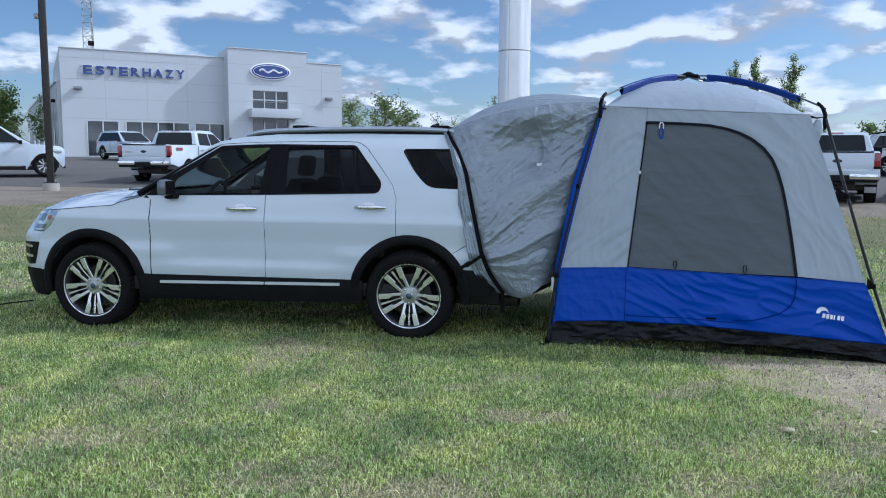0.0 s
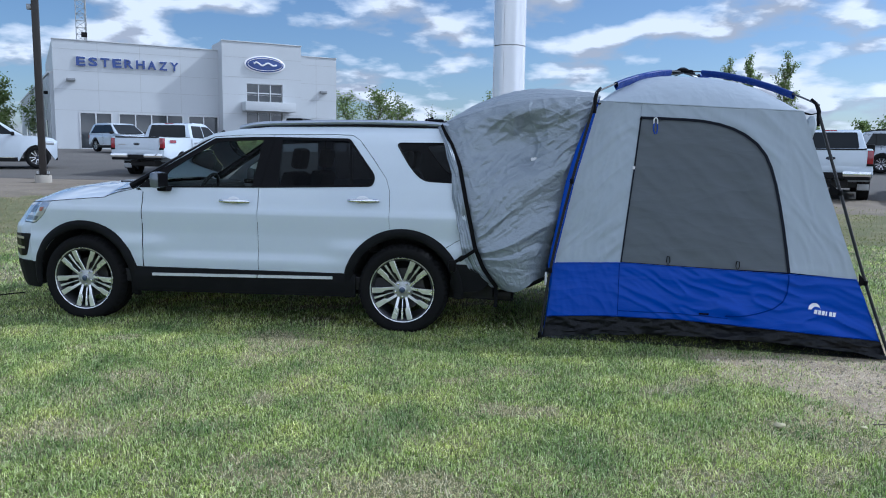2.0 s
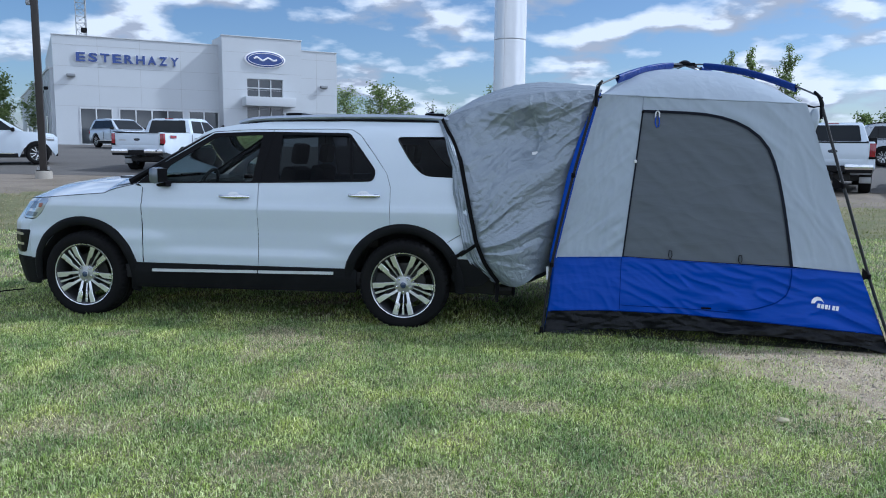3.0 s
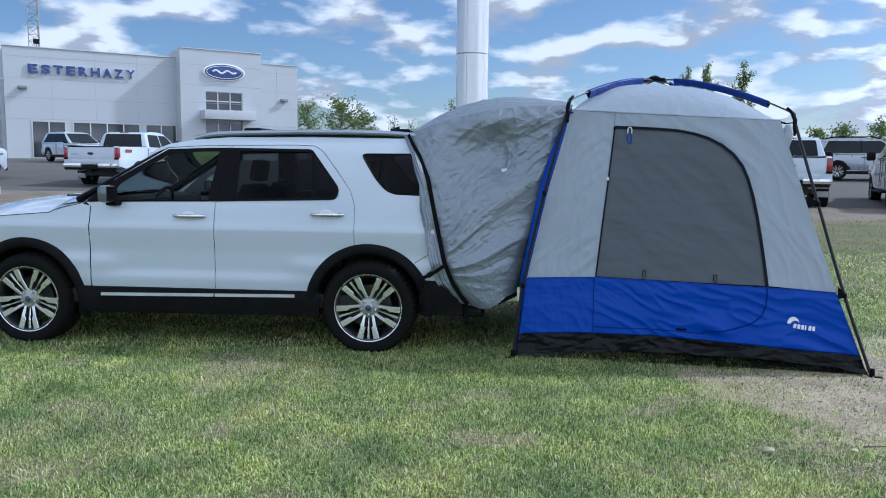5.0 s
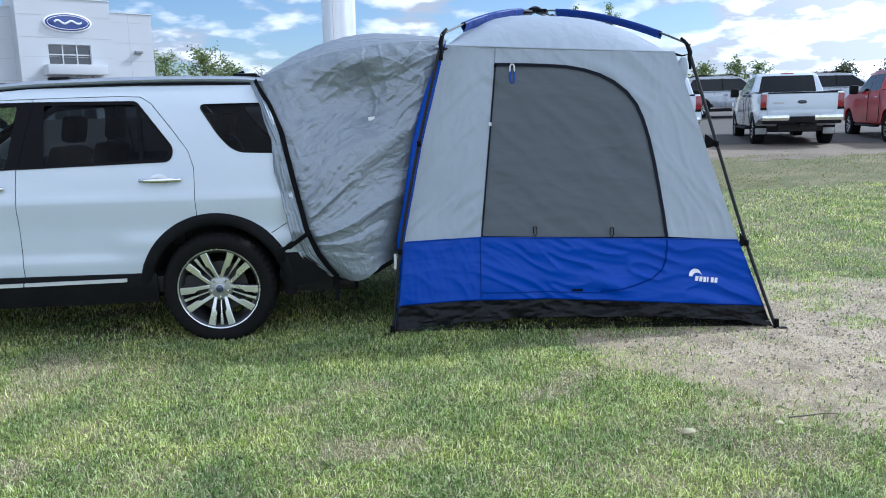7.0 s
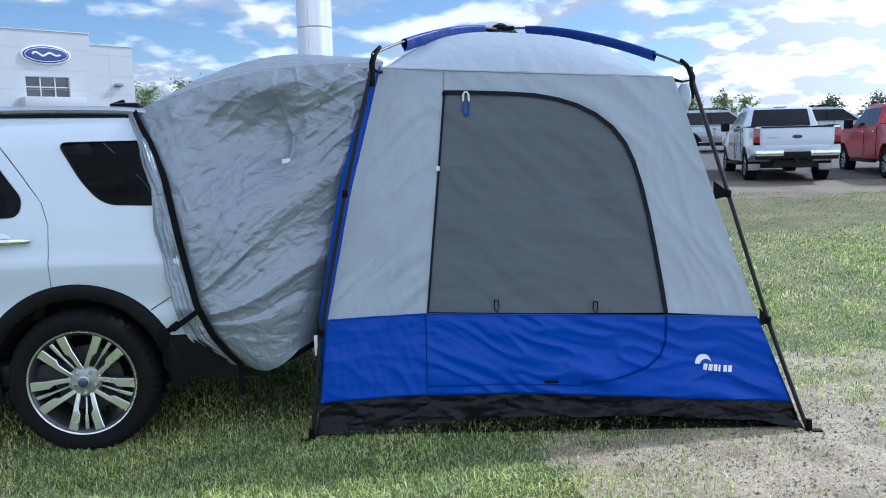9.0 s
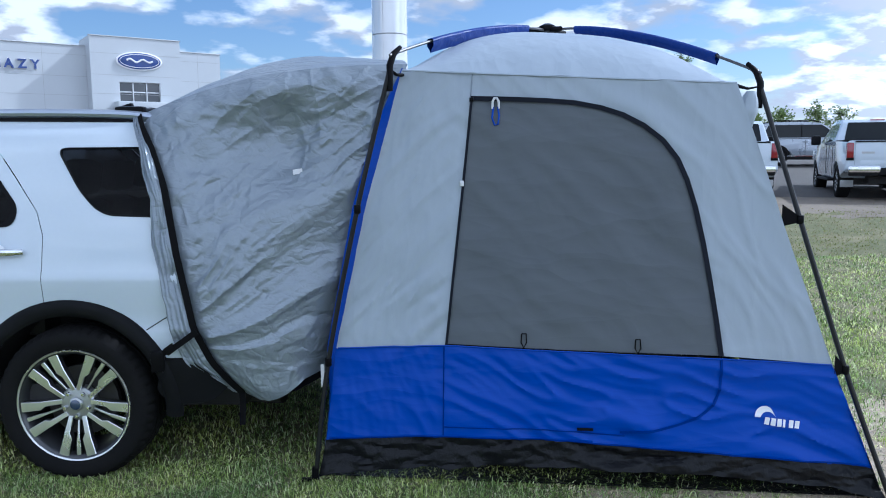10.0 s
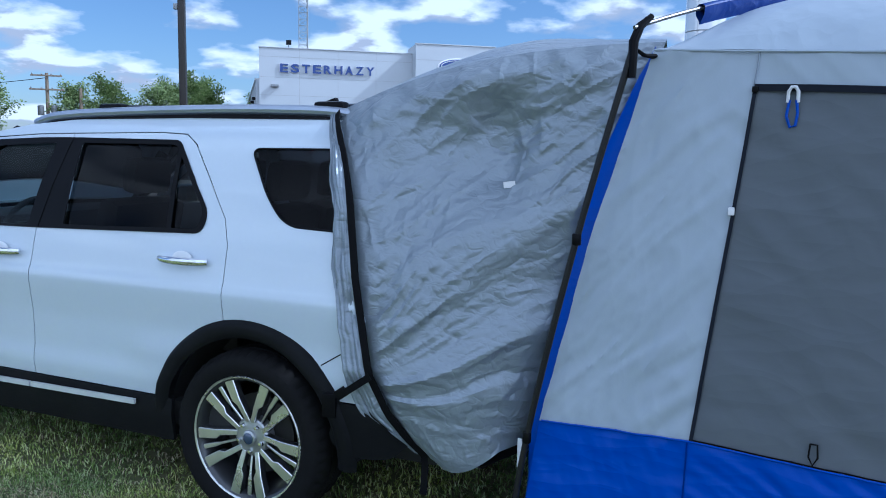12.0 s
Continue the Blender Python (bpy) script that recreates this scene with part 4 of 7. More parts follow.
def build_wheel(parent, m, radius=TYRE, rim=0.270, width=0.255, twin=True, tread=True):
    """An alloy wheel: its barrel carries the tyre, spokes, hub cap and nuts. The axle is y, outwards positive."""
    k = rim / 0.262
    barrel = part("wheel", lathe([(rim - 0.03, -width + 0.03), (rim - 0.025, -0.09), (rim - 0.012, -0.03), (rim - 0.004, -0.012), (rim + 0.006, -0.006), (rim + 0.004, 0.0), (rim - 0.008, -0.004), (rim - 0.02, -0.02), (rim - 0.035, -0.085), (rim - 0.045, -width + 0.04)], 48, axis="y", caps=False), dark_alloy, parent)
    barrel.matrix_basis = m
    part("brake_disc", lathe([(0.0, -0.10), (0.17 * k, -0.10), (0.17 * k, -0.13), (0.0, -0.13)], 32, axis="y"), surface_steel, barrel)
    h = radius - rim
    w = width
    prof = [(rim - 0.004, -0.012), (rim + 0.012, 0.002), (rim + 0.02, 0.006), (rim + h * 0.35, 0.013), (rim + h * 0.55, 0.014), (rim + h * 0.72, 0.008), (rim + h * 0.84, -0.003), (radius - 0.012, -0.014), (radius - 0.003, -0.03)]
    groove = [(radius, -0.05), (radius, -0.072), (radius - 0.008, -0.074), (radius - 0.008, -0.082), (radius, -0.084), (radius + 0.001, -0.122), (radius - 0.008, -0.124), (radius - 0.008, -0.132), (radius + 0.001, -0.134), (radius, -0.172), (radius - 0.008, -0.174), (radius - 0.008, -0.182), (radius, -0.184), (radius, -0.205)]
    prof += groove if tread else [(radius, -0.06), (radius, -w + 0.06)]
    prof += [(radius - 0.006, -w + 0.03), (rim + h * 0.8, -w + 0.005), (rim + h * 0.4, -w), (rim, -w + 0.03)]
    rubber_mesh = bmesh.new()
    if tread:
        # shoulder blocks: every fourth step of the shoulder rings is cut in
        for j, ring in enumerate(add_lathe(rubber_mesh, prof, 144, axis="y", caps=False)):
            if 0.84 * h + rim - 0.002 <= prof[j][0] and (prof[j][1] > -0.06 or prof[j][1] < -0.18):
                for i in range(0, 144, 3):
                    v = ring[i].co
                    v.x, v.z = v.x * (1 - 0.009 / radius), v.z * (1 - 0.009 / radius)
    else:
        add_lathe(rubber_mesh, prof, 56, axis="y", caps=False)
    part("tyre", rubber_mesh, rubber, barrel, "black road tyre with moulded sidewall")
    for g in range(5):
        c = radians(90 + 36 + 72 * g)
        for s in (-1, 1):
            bm = bmesh.new()
            if twin:
                rows = [(0.0, 0.023, 0), (0.42, 0.027, 0), (0.54, 0.042, -s * 0.008), (1.0, 0.049, -s * 0.006)]
                add_spoke(bm, 0.070, c + s * radians(27), rim - 0.010, c + s * radians(16.5), rows, -0.030, -0.008, 0.035)
            else:
                add_spoke(bm, 0.060 * k, c + s * radians(12), rim - 0.012, c + s * radians(15.0), [(0.0, 0.026 * k, 0), (1.0, 0.039 * k, 0)], -0.030, -0.010, 0.035)
            part("spoke", bm, [machined, dark_alloy], barrel, "bright machined alloy spoke")
        if twin:
            bm = bmesh.new()
            add_spoke(bm, 0.085, c, rim - 0.012, c, [(0.0, 0.010, 0), (0.45, 0.012, 0), (0.58, 0.019, 0), (1.0, 0.022, 0)], -0.040, -0.018, 0.02)
            part("rib", bm, [machined, dark_alloy], barrel)
    if twin:
        part("rim_lip", lathe([(rim - 0.006, -0.006), (rim - 0.003, 0.000), (rim + 0.003, 0.002), (rim + 0.006, -0.002), (rim - 0.002, -0.012)], 56, axis="y", caps=False), machined, barrel, "bright machined rim edge")
    part("hub", lathe([(0.0, -0.016), (0.026 * k, -0.016), (0.032 * k, -0.020), (0.034 * k, -0.03), (0.075 * k, -0.036), (0.082 * k, -0.044), (0.082 * k, -0.09), (0.0, -0.09)], 32, axis="y"), machined_dull if twin else dark_alloy, barrel)
    part("hub_cap", lathe([(0.0, -0.011), (0.020 * k, -0.0115), (0.024 * k, -0.0145), (0.024 * k, -0.017), (0.0, -0.017)], 24, axis="y"), emblem_blue, barrel, "dark oval hub emblem")
    for g in range(5):
        a = radians(126 + 72 * g)
        bm = lathe([(0.0, -0.018), (0.007 * k, -0.019), (0.010 * k, -0.024), (0.011 * k, -0.04), (0.0, -0.04)], 10, pose(0.058 * k * math.cos(a), 0, 0.058 * k * math.sin(a)), axis="y")
        part("lug_nut", bm, chrome, barrel)
    return barrel


surface_steel = surface("cast_steel_disc", (0.07, 0.068, 0.066), 0.5, metal=0.7, vary=0.1)
machined_dull = surface("silver_painted_alloy", (0.42, 0.43, 0.44), 0.35, metal=0.8, vary=0.05)
lamp_grey = surface("grey_lamp_reflector", (0.16, 0.19, 0.23), 0.15, metal=0.5, vary=0.1, coat=1.0)
satin_silver = surface("satin_silver_strip", (0.62, 0.64, 0.67), 0.3, metal=0.25, vary=0.04)
smoked_chrome = surface("smoked_chrome", (0.16, 0.18, 0.21), 0.15, metal=0.5, vary=0.03)
emblem_blue = surface("emblem_blue_enamel", (0.03, 0.05, 0.10), 0.2, vary=0.02, coat=0.8)
lamp_lens = surface("clear_lamp_lens", (0.55, 0.58, 0.62), 0.08, metal=0.6, vary=0.05, coat=1.0)
amber_lens = surface("amber_reflector", (0.30, 0.07, 0.035), 0.15, vary=0.05, coat=1.0)
red_lens = surface("red_tail_lens", (0.24, 0.002, 0.014), 0.15, vary=0.05, coat=1.0)
weathered_black = surface("weathered_black_cladding", (0.0070, 0.0075, 0.0085), 0.6, vary=0.15, scale=5, second=(0.014, 0.014, 0.015), amount=0.5, spec=0.10, bump=0.12, bump_scale=300)

FRONT_GLASS = rounded([(1.305, 1.205), (2.11, 1.188), (2.09, 1.315, 0.05), (1.665, 1.588, 0.06), (1.250, 1.604)], 0.015, 4)
REAR_GLASS = rounded([(0.285, 1.238, 0.03), (1.085, 1.216), (1.092, 1.606), (0.50, 1.606, 0.03), (0.262, 1.315, 0.04)], 0.015, 4)
QUARTER_GLASS = rounded([(0.090, 1.588, 0.05), (-0.045, 1.385, 0.12), (-0.155, 1.275, 0.10), (-0.472, 1.264, 0.02), (-0.365, 1.590, 0.02)], 0.03, 5)


def build_car():
    car = thing("sport_utility_car", CAR, "white sport utility car with black lower cladding parked on grass", "car")

    for side in (1, -1):
        f = flank(side)
        gap = 0.0025
        arch_f = arc(BASE, AXLE, 0.47, 16, 164, 30)
        arch_r = arc(0, AXLE, 0.47, 15, 165, 30)
        # front wing
        outline = [(2.31 - gap, 0.49)] + [(2.298 - gap, 0.9), (2.296, 1.15)] + [(2.42, 1.165), (2.58, 1.12), (2.64, 1.085), (2.84, 1.07), (3.06, 1.05), (3.16, 1.038), (3.22, 0.975), (3.28, 0.905), (3.36, 0.845), (3.40, 0.838), (3.40, 0.60), (3.40, 0.495)] + arch_f
        outline = [(max(p[0], 2.30 + gap), p[1]) for p in outline]
        part("front_wing", panel(outline, f, 0.03, thick=-0.004, out=(0.3, side, 0)), white_paint, car)
        # front door with its window frame
        outline = [(1.2525 + gap, 0.49), (2.298 - gap, 0.49), (2.296 - gap, 1.14), (2.345, 1.182), (2.13, 1.352), (1.70, 1.622), (1.40, 1.640), (1.165 + gap, 1.645), (1.2525 + gap, 1.2)]
        door = part("front_door", panel(outline, f, 0.03, holes=[FRONT_GLASS], thick=-0.004, out=(0.3, side, 0)), white_paint, car)
        part("window", panel(FRONT_GLASS, lambda a, z: f(a, z) - Vector((0, side * 0.010, 0)), 0.06), clear_glass, door, "lightly tinted door window")
        ring = rounded([(1.257, 1.196), (2.345, 1.178), (2.13, 1.350), (1.695, 1.612), (1.36, 1.626), (1.174, 1.628)], 0.006, 2)
        part("window_trim", panel(ring, lambda a, z: f(a, z) + Vector((0, side * 0.006, 0)), 0.012, holes=[shrunk(FRONT_GLASS, 0.007)], thick=0.004, out=(0.3, side, 0)), trim_black, door, "black window surround")
        # rear door, cut by the wheel arch
        outline = [(0.44, 0.49), (1.2525 - gap, 0.49), (1.2525 - gap, 1.2), (1.165 - gap, 1.645), (0.62, 1.652), (0.47, 1.645), (0.40, 1.60), (0.26, 1.43), (0.155, 1.29), (0.118, 1.18), (0.112, 0.89)] + [p for p in arc(0, AXLE, 0.47, 76, 16, 16)]
        door = part("rear_door", panel(outline, f, 0.03, holes=[REAR_GLASS], thick=-0.004, out=(0.3, side, 0)), white_paint, car)
        part("window", panel(REAR_GLASS, lambda a, z: f(a, z) - Vector((0, side * 0.010, 0)), 0.06), privacy_glass, door, "dark privacy glass window")
        ring = rounded([(0.262, 1.222, 0.05), (1.248, 1.196, 0.004), (1.165, 1.628, 0.004), (0.492, 1.622, 0.03), (0.243, 1.312, 0.05)], 0.01, 4)
        part("window_trim", panel(ring, lambda a, z: f(a, z) + Vector((0, side * 0.006, 0)), 0.012, holes=[shrunk(REAR_GLASS, 0.007)], thick=0.004, out=(0.3, side, 0)), trim_black, door, "black window surround")
        part("window_bar", panel([(0.435, 1.228), (0.462, 1.228), (0.492, 1.592), (0.470, 1.592)], lambda a, z: f(a, z) + Vector((0, side * 0.001, 0)), 0.03, thick=0.006, out=(0.3, side, 0)), trim_black, door)
        part("pillar_trim", panel([(1.238, 1.199), (1.268, 1.199), (1.184, 1.627), (1.154, 1.627)], lambda a, z: f(a, z) + Vector((0, side * 0.009, 0)), 0.03, thick=0.004, out=(0.3, side, 0)), trim_black, car, "gloss black door pillar")
        # rear quarter and roof edge
        g2 = 0.004
        outline = [(0.112 - g2, 0.875), (0.118 - g2, 1.18), (0.155 - g2, 1.29), (0.26 - g2, 1.433), (0.40 - g2, 1.604), (0.47, 1.650), (0.62, 1.657), (1.165, 1.650), (1.40, 1.645), (1.70, 1.628), (1.86, 1.56), (1.80, 1.612), (1.70, 1.655), (1.50, 1.69), (1.2, 1.715), (0.5, 1.722), (-0.30, 1.712), (-0.38, 1.58), (-0.46, 1.40), (-0.52, 1.10), (-0.63, 0.75), (-0.70, 0.60), (-0.44, 0.60)] + [p for p in arc(0, AXLE, 0.47, 150, 77, 20)]
        part("rear_quarter", panel(outline, f, 0.03, holes=[QUARTER_GLASS], thick=-0.004, out=(0.3, side, 0)), white_paint, car)
        part("quarter_window", panel(QUARTER_GLASS, lambda a, z: f(a, z) - Vector((0, side * 0.004, 0)), 0.05), privacy_glass, car, "dark privacy glass quarter window")
        bead = curve_through([f(*p) for p in QUARTER_GLASS + QUARTER_GLASS[:1]], 60)
        part("window_seal", tube(bead, 0.005, 6), trim_black, car)
        # crease where the bumper cover meets the quarter panel
        part("bumper_seam", tube([f(a, z) + Vector((0, side * 0.0005, 0)) for a, z in ((-0.37, 0.735), (-0.45, 0.785), (-0.55, 0.84), (-0.66, 0.895))], 0.0025, 6), trim_black, car)
        # cladding: sill, flares, rear lower bumper
        prof = lambda a, z: f(a, z) + Vector((0, side * (0.010 + 0.018 * smooth(z, 0.49, 0.40)), 0))
        part("sill", panel(rounded([(0.40, 0.290), (2.38, 0.270), (2.38, 0.486), (0.40, 0.486)], 0.01), prof, 0.03, thick=-0.02, out=(0.3, side, 0)), weathered_black, car, "dusty black plastic sill cladding")
        for a0, a1 in ((1.258, 2.205), (0.59, 1.248)):
            part("sill_strip", panel(rounded([(a0, 0.418 + (2.205 - a0) * 0.014), (a1, 0.418 + (2.205 - a1) * 0.014), (a1, 0.442 + (2.205 - a1) * 0.014), (a0, 0.442 + (2.205 - a0) * 0.014)], 0.004), lambda a, z: f(a, 0.44) + Vector((0, side * 0.046, z - 0.44)), 0.03, thick=0.012, out=(0.3, side, 0)), satin_silver, car, "thin chrome sill strip")
        for c, a0, a1 in ((BASE, -8, 196), (0, -10, 187)):
            def flare(u, v, c=c, a0=a0, a1=a1):
                a = radians(a0 + (a1 - a0) * u)
                r = 0.437 + 0.081 * v
                s, z = c + r * math.cos(a), AXLE + r * math.sin(a)
                p = f(s, z)
                out = 0.022 * (1 - abs(2 * v - 0.9) ** 3) + 0.004
                return Vector((p.x, p.y + side * out, p.z))
            part("wheel_arch_flare", sheet(44, 7, flare, thick=0.012, out=(0, side, 0)), weathered_black, car, "black plastic wheel arch flare")
            # inner liner
            liner = bmesh.new()
            for i in range(21):
                a = radians(-10 + 200 * i / 20)
                for y in (0.93, 0.55):
                    liner.verts.new((c + 0.455 * math.cos(a), side * y, AXLE + 0.455 * math.sin(a)))
            liner.verts.ensure_lookup_table()
            for i in range(20):
                liner.faces.new([liner.verts[k] for k in (2 * i, 2 * i + 2, 2 * i + 3, 2 * i + 1)])
            liner.faces.new([liner.verts[2 * i + 1] for i in range(21)])
            part("wheel_arch_liner", liner, cabin_dark, car)
        part("rear_bumper", panel(rounded([(-0.445, 0.595), (-0.40, 0.44), (-0.46, 0.365), (-0.66, 0.375), (-0.74, 0.45), (-0.76, 0.60)], 0.03), lambda a, z: f(a, z) + Vector((0, side * 0.008, 0)), 0.03, thick=-0.02, out=(0.3, side, 0)), weathered_black, car, "black lower rear bumper")
        # nose: bumper cover, lower lip, lamps
        part("front_bumper", panel([(3.402, 0.50), (3.402, 0.840), (3.54, 0.842), (3.62, 0.88), (3.70, 1.01), (3.9, 1.0), (4.5, 0.98), (4.5, 0.50)], f, 0.03, thick=-0.004, out=(0.3, side, 0)), white_paint, car)
        part("lower_bumper", panel(rounded([(3.28, 0.49), (4.5, 0.49), (4.5, 0.25), (3.36, 0.25), (3.30, 0.36)], 0.02), f, 0.03, thick=-0.01, out=(0.3, side, 0)), weathered_black, car, "black lower front bumper")
        lamp = part("headlight", panel(rounded([(3.165, 1.035, 0.01), (3.285, 0.907, 0.02), (3.365, 0.848, 0.02), (3.54, 0.848, 0.03), (3.62, 0.888, 0.03), (3.695, 1.015, 0.03), (3.45, 1.028, 0.02)], 0.015), lambda a, z: f(a, z) + Vector((0, side * 0.002, 0)), 0.02, thick=-0.02, out=(0.3, side, 0)), lamp_lens, car, "clear headlight with amber reflector")
        part("reflector", panel(rounded([(3.27, 0.990), (3.30, 0.950), (3.36, 0.950), (3.37, 0.985)], 0.01), lambda a, z: f(a, z) + Vector((0.002, side * 0.004, 0)), 0.02), amber_lens, lamp, "small amber side reflector")
        part("lamp_tray", panel(rounded([(3.36, 0.866), (3.34, 0.905), (3.56, 0.905), (3.54, 0.866)], 0.008), lambda a, z: f(a, z) + Vector((0.002, side * 0.004, 0)), 0.02), lamp_grey, lamp)
        part("lamp_bulb_box", panel(rounded([(3.44, 0.935), (3.44, 1.0), (3.62, 1.0), (3.59, 0.935)], 0.012), lambda a, z: f(a, z) + Vector((0.003, side * 0.003, 0)), 0.02), lamp_grey, lamp)
        fog = part("fog_lamp", panel(rounded([(3.40, 0.745), (3.44, 0.64), (3.48, 0.54), (3.60, 0.53), (3.68, 0.57), (3.68, 0.735)], 0.02), lambda a, z: f(a, z) + Vector((0, side * 0.006, 0)), 0.02, thick=-0.01, out=(0.3, side, 0)), trim_black, car, "black fog lamp recess with chrome bars")
        for z in (0.60, 0.69):
            part("fog_bar", panel(rounded([(3.50, z), (3.50, z + 0.022), (3.66, z + 0.026), (3.66, z)], 0.004), lambda a, zz: f(a, zz) + Vector((0, side * 0.010, 0)), 0.02, thick=0.006, out=(0.3, side, 0)), chrome, fog)
        # door mirror
        bm = bmesh.new()
        add_box(bm, (0.085, 0.15, 0.14), (0, 0, 0), bevel=0.035)
        for v in bm.verts:
            v.co.x *= 1 + 0.2 * (v.co.y / 0.1)
        mirror = part("door_mirror", bm, smoked_chrome, car, "smoked chrome door mirror housing")
        mirror.matrix_basis = pose(2.10, side * 1.045, 1.250, 0, 0, side * -8)
        part("mirror_base", box((0.10, 0.14, 0.05), (0.0, -side * 0.10, -0.075), bevel=0.02), trim_black, mirror)
        part("mirror_glass", box((0.006, 0.128, 0.115), (-0.044, 0, 0.0), bevel=0.002), trim_black, mirror)
        # handles on shallow cups
        for a0, a1, z in ((1.325, 1.588, 1.078), (0.20, 0.462, 1.106)):
            bm = bmesh.new()
            pts = [f(a0 + (a1 - a0) * i / 10, z) + Vector((0, side * (0.012 + 0.026 * math.sin(math.pi * i / 10) ** 0.5), 0)) for i in range(11)]
            add_tube(bm, pts, [0.012 + 0.004 * math.sin(math.pi * i / 10) for i in range(11)], 10, 1.15)
            handle = part("door_handle", bm, chrome, car, "chrome door handle")
            c = f((a0 + a1) / 2, z)
            cup = oval(0.055, 0.034, 0.003)
            part("handle_cup", cup, white_shade, car).matrix_basis = pose(c.x + 0.01, c.y + side * 0.004, c.z + 0.006, 0, 0, 0 if side > 0 else 180)
        # roof rail
        pts = curve_through([(1.50, side * 0.70, 1.700), (1.35, side * 0.695, 1.735), (1.0, side * 0.69, 1.752), (0.4, side * 0.69, 1.762), (-0.1, side * 0.69, 1.756), (-0.32, side * 0.69, 1.740), (-0.42, side * 0.69, 1.705)], 30)
        bm = bmesh.new()
        add_tube(bm, pts, 0.025, 10, 0.9)
        part("roof_rail", bm, rail_silver, car, "dark satin roof rail")
        bm = bmesh.new()
        for i in range(30):
            a, b = pts[i], pts[i + 1]
            vs = [bm.verts.new(p) for p in (a + Vector((0, side * 0.006, -0.012)), b + Vector((0, side * 0.006, -0.012)), Vector((b.x, b.y + side * 0.012, 1.70)), Vector((a.x, a.y + side * 0.012, 1.695)))]
            bm.faces.new(vs)
        part("rail_base", bm, trim_black, car)
        for x in (BASE, 0):
            build_wheel(car, pose(x, side * 0.985, AXLE) if side > 0 else pose(x, side * 0.985, AXLE, 0, 0, 180))

    # bonnet, windscreen, roof, tail
    edge = [(2.38, 1.165), (2.58, 1.12), (2.64, 1.087), (2.84, 1.072), (3.06, 1.052), (3.16, 1.042), (3.46, 1.018), (3.60, 1.00)]
    crown = [(2.38, 1.24), (2.7, 1.225), (3.0, 1.20), (3.3, 1.155), (3.42, 1.115), (3.52, 1.06), (3.60, 1.0)]

    def bonnet(u, v):
        y = 2 * v - 1
        s = 2.38 + (1.08 + 0.14 * (1 - y * y)) * u
        w = lerp([(2.3, 0.935), (2.58, 0.957), (2.9, 0.968), (3.06, 0.962), (3.16, 0.945), (3.30, 0.88), (3.46, 0.775), (3.6, 0.70)], s)
        z = lerp(edge, s) + (lerp(crown, s) - lerp(edge, s)) * (1 - abs(y) ** 3.0) + 0.006 * math.exp(-((abs(y) - 0.62) / 0.08) ** 2) * (1 - u)
        return Vector((s, y * w, z))
    part("bonnet", sheet(36, 40, bonnet, thick=-0.01), white_paint, car, angle=60)
    part("bonnet_seam", tube([bonnet(u / 20, 0.0) + Vector((0, -0.002, 0.001)) for u in range(21)], 0.0028, 6), trim_black, car)
    part("bonnet_seam", tube([bonnet(u / 20, 1.0) + Vector((0, 0.002, 0.001)) for u in range(21)], 0.0028, 6), trim_black, car)

    def screen(u, v):
        y = 2 * v - 1
        s = (2.46 - 0.80 * u) + 0.16 * (1 - y * y) * (1 - 0.6 * u)
        return Vector((s, y * (0.885 - 0.19 * u), 1.185 + 0.475 * u + 0.03 * (1 - y * y) * u))
    part("windscreen", sheet(10, 16, screen), clear_glass, car, "raked windscreen")
    part("cowl", sheet(3, 14, lambda u, v: screen(0, v) + Vector((0.13 * (u - 0.1), 0, -0.012 - 0.02 * u))), black_plastic, car)
    for v in (0, 1):
        y = 2 * v - 1
        pts = [screen(k / 12, v) for k in range(13)]
        bm = bmesh.new()
        add_tube(bm, [p + Vector((-0.02, 0, 0)) for p in pts], 0.034, 8, 0.9)
        part("windscreen_pillar", bm, trim_black, car)
    for y0 in (-0.45, 0.35):
        part("wiper", tube([(2.60, y0, 1.20), (2.58, y0 + 0.3, 1.215), (2.52, y0 + 0.55, 1.225)], 0.009, 6), trim_black, car)

    def roof(u, v):
        y = 2 * v - 1
        s = 1.72 - 2.08 * u + 0.06 * (1 - y * y) * (1 - 2 * u)
        e = lerp([(-1.0, 1.688), (-0.5, 1.711), (0.5, 1.721), (1.2, 1.714), (1.5, 1.688), (1.72, 1.648)], s)
        return Vector((s, y * 0.722, e + 0.048 * (1 - abs(y) ** 2.2)))
    part("roof", sheet(36, 16, roof, thick=-0.02), white_paint, car)
    part("sunroof", sheet(10, 8, lambda u, v: roof(0.18 + 0.5 * u, 0.2 + 0.6 * v) + Vector((0, 0, 0.004)), thick=-0.004), trim_black, car, "dark glass roof panel")
    part("cross_bar", tube([(1.02, -0.68, 1.775), (1.02, -0.4, 1.79), (1.02, 0.4, 1.79), (1.02, 0.68, 1.775)], 0.018, 8, 0.7), trim_black, car)
    part("cross_bar", tube([(-0.22, -0.68, 1.768), (-0.22, -0.4, 1.79), (-0.22, 0.4, 1.79), (-0.22, 0.68, 1.768)], 0.02, 8, 0.7), trim_black, car)
    for x in (1.02, -0.22):
        for y in (-0.66, 0.66):
            part("bar_foot", box((0.15, 0.06, 0.045), (x, y, 1.772), bevel=0.018), trim_black, car)
    part("bar_clip", box((0.08, 0.03, 0.02), (0, 0, 0), pose(-0.15, 0.56, 1.797, 0, 18, 0), bevel=0.006), trim_black, car)
    part("roof_antenna", box((0.16, 0.05, 0.04), (-0.34, 0, 1.765), bevel=0.015), trim_black, car)

    part("tail_panel", sheet(6, 10, lambda u, v: Vector((-0.86 + 0.22 * u * u, (2 * v - 1) * (0.76 - 0.08 * u * u), 0.36 + 1.30 * u))), cabin_dark, car)
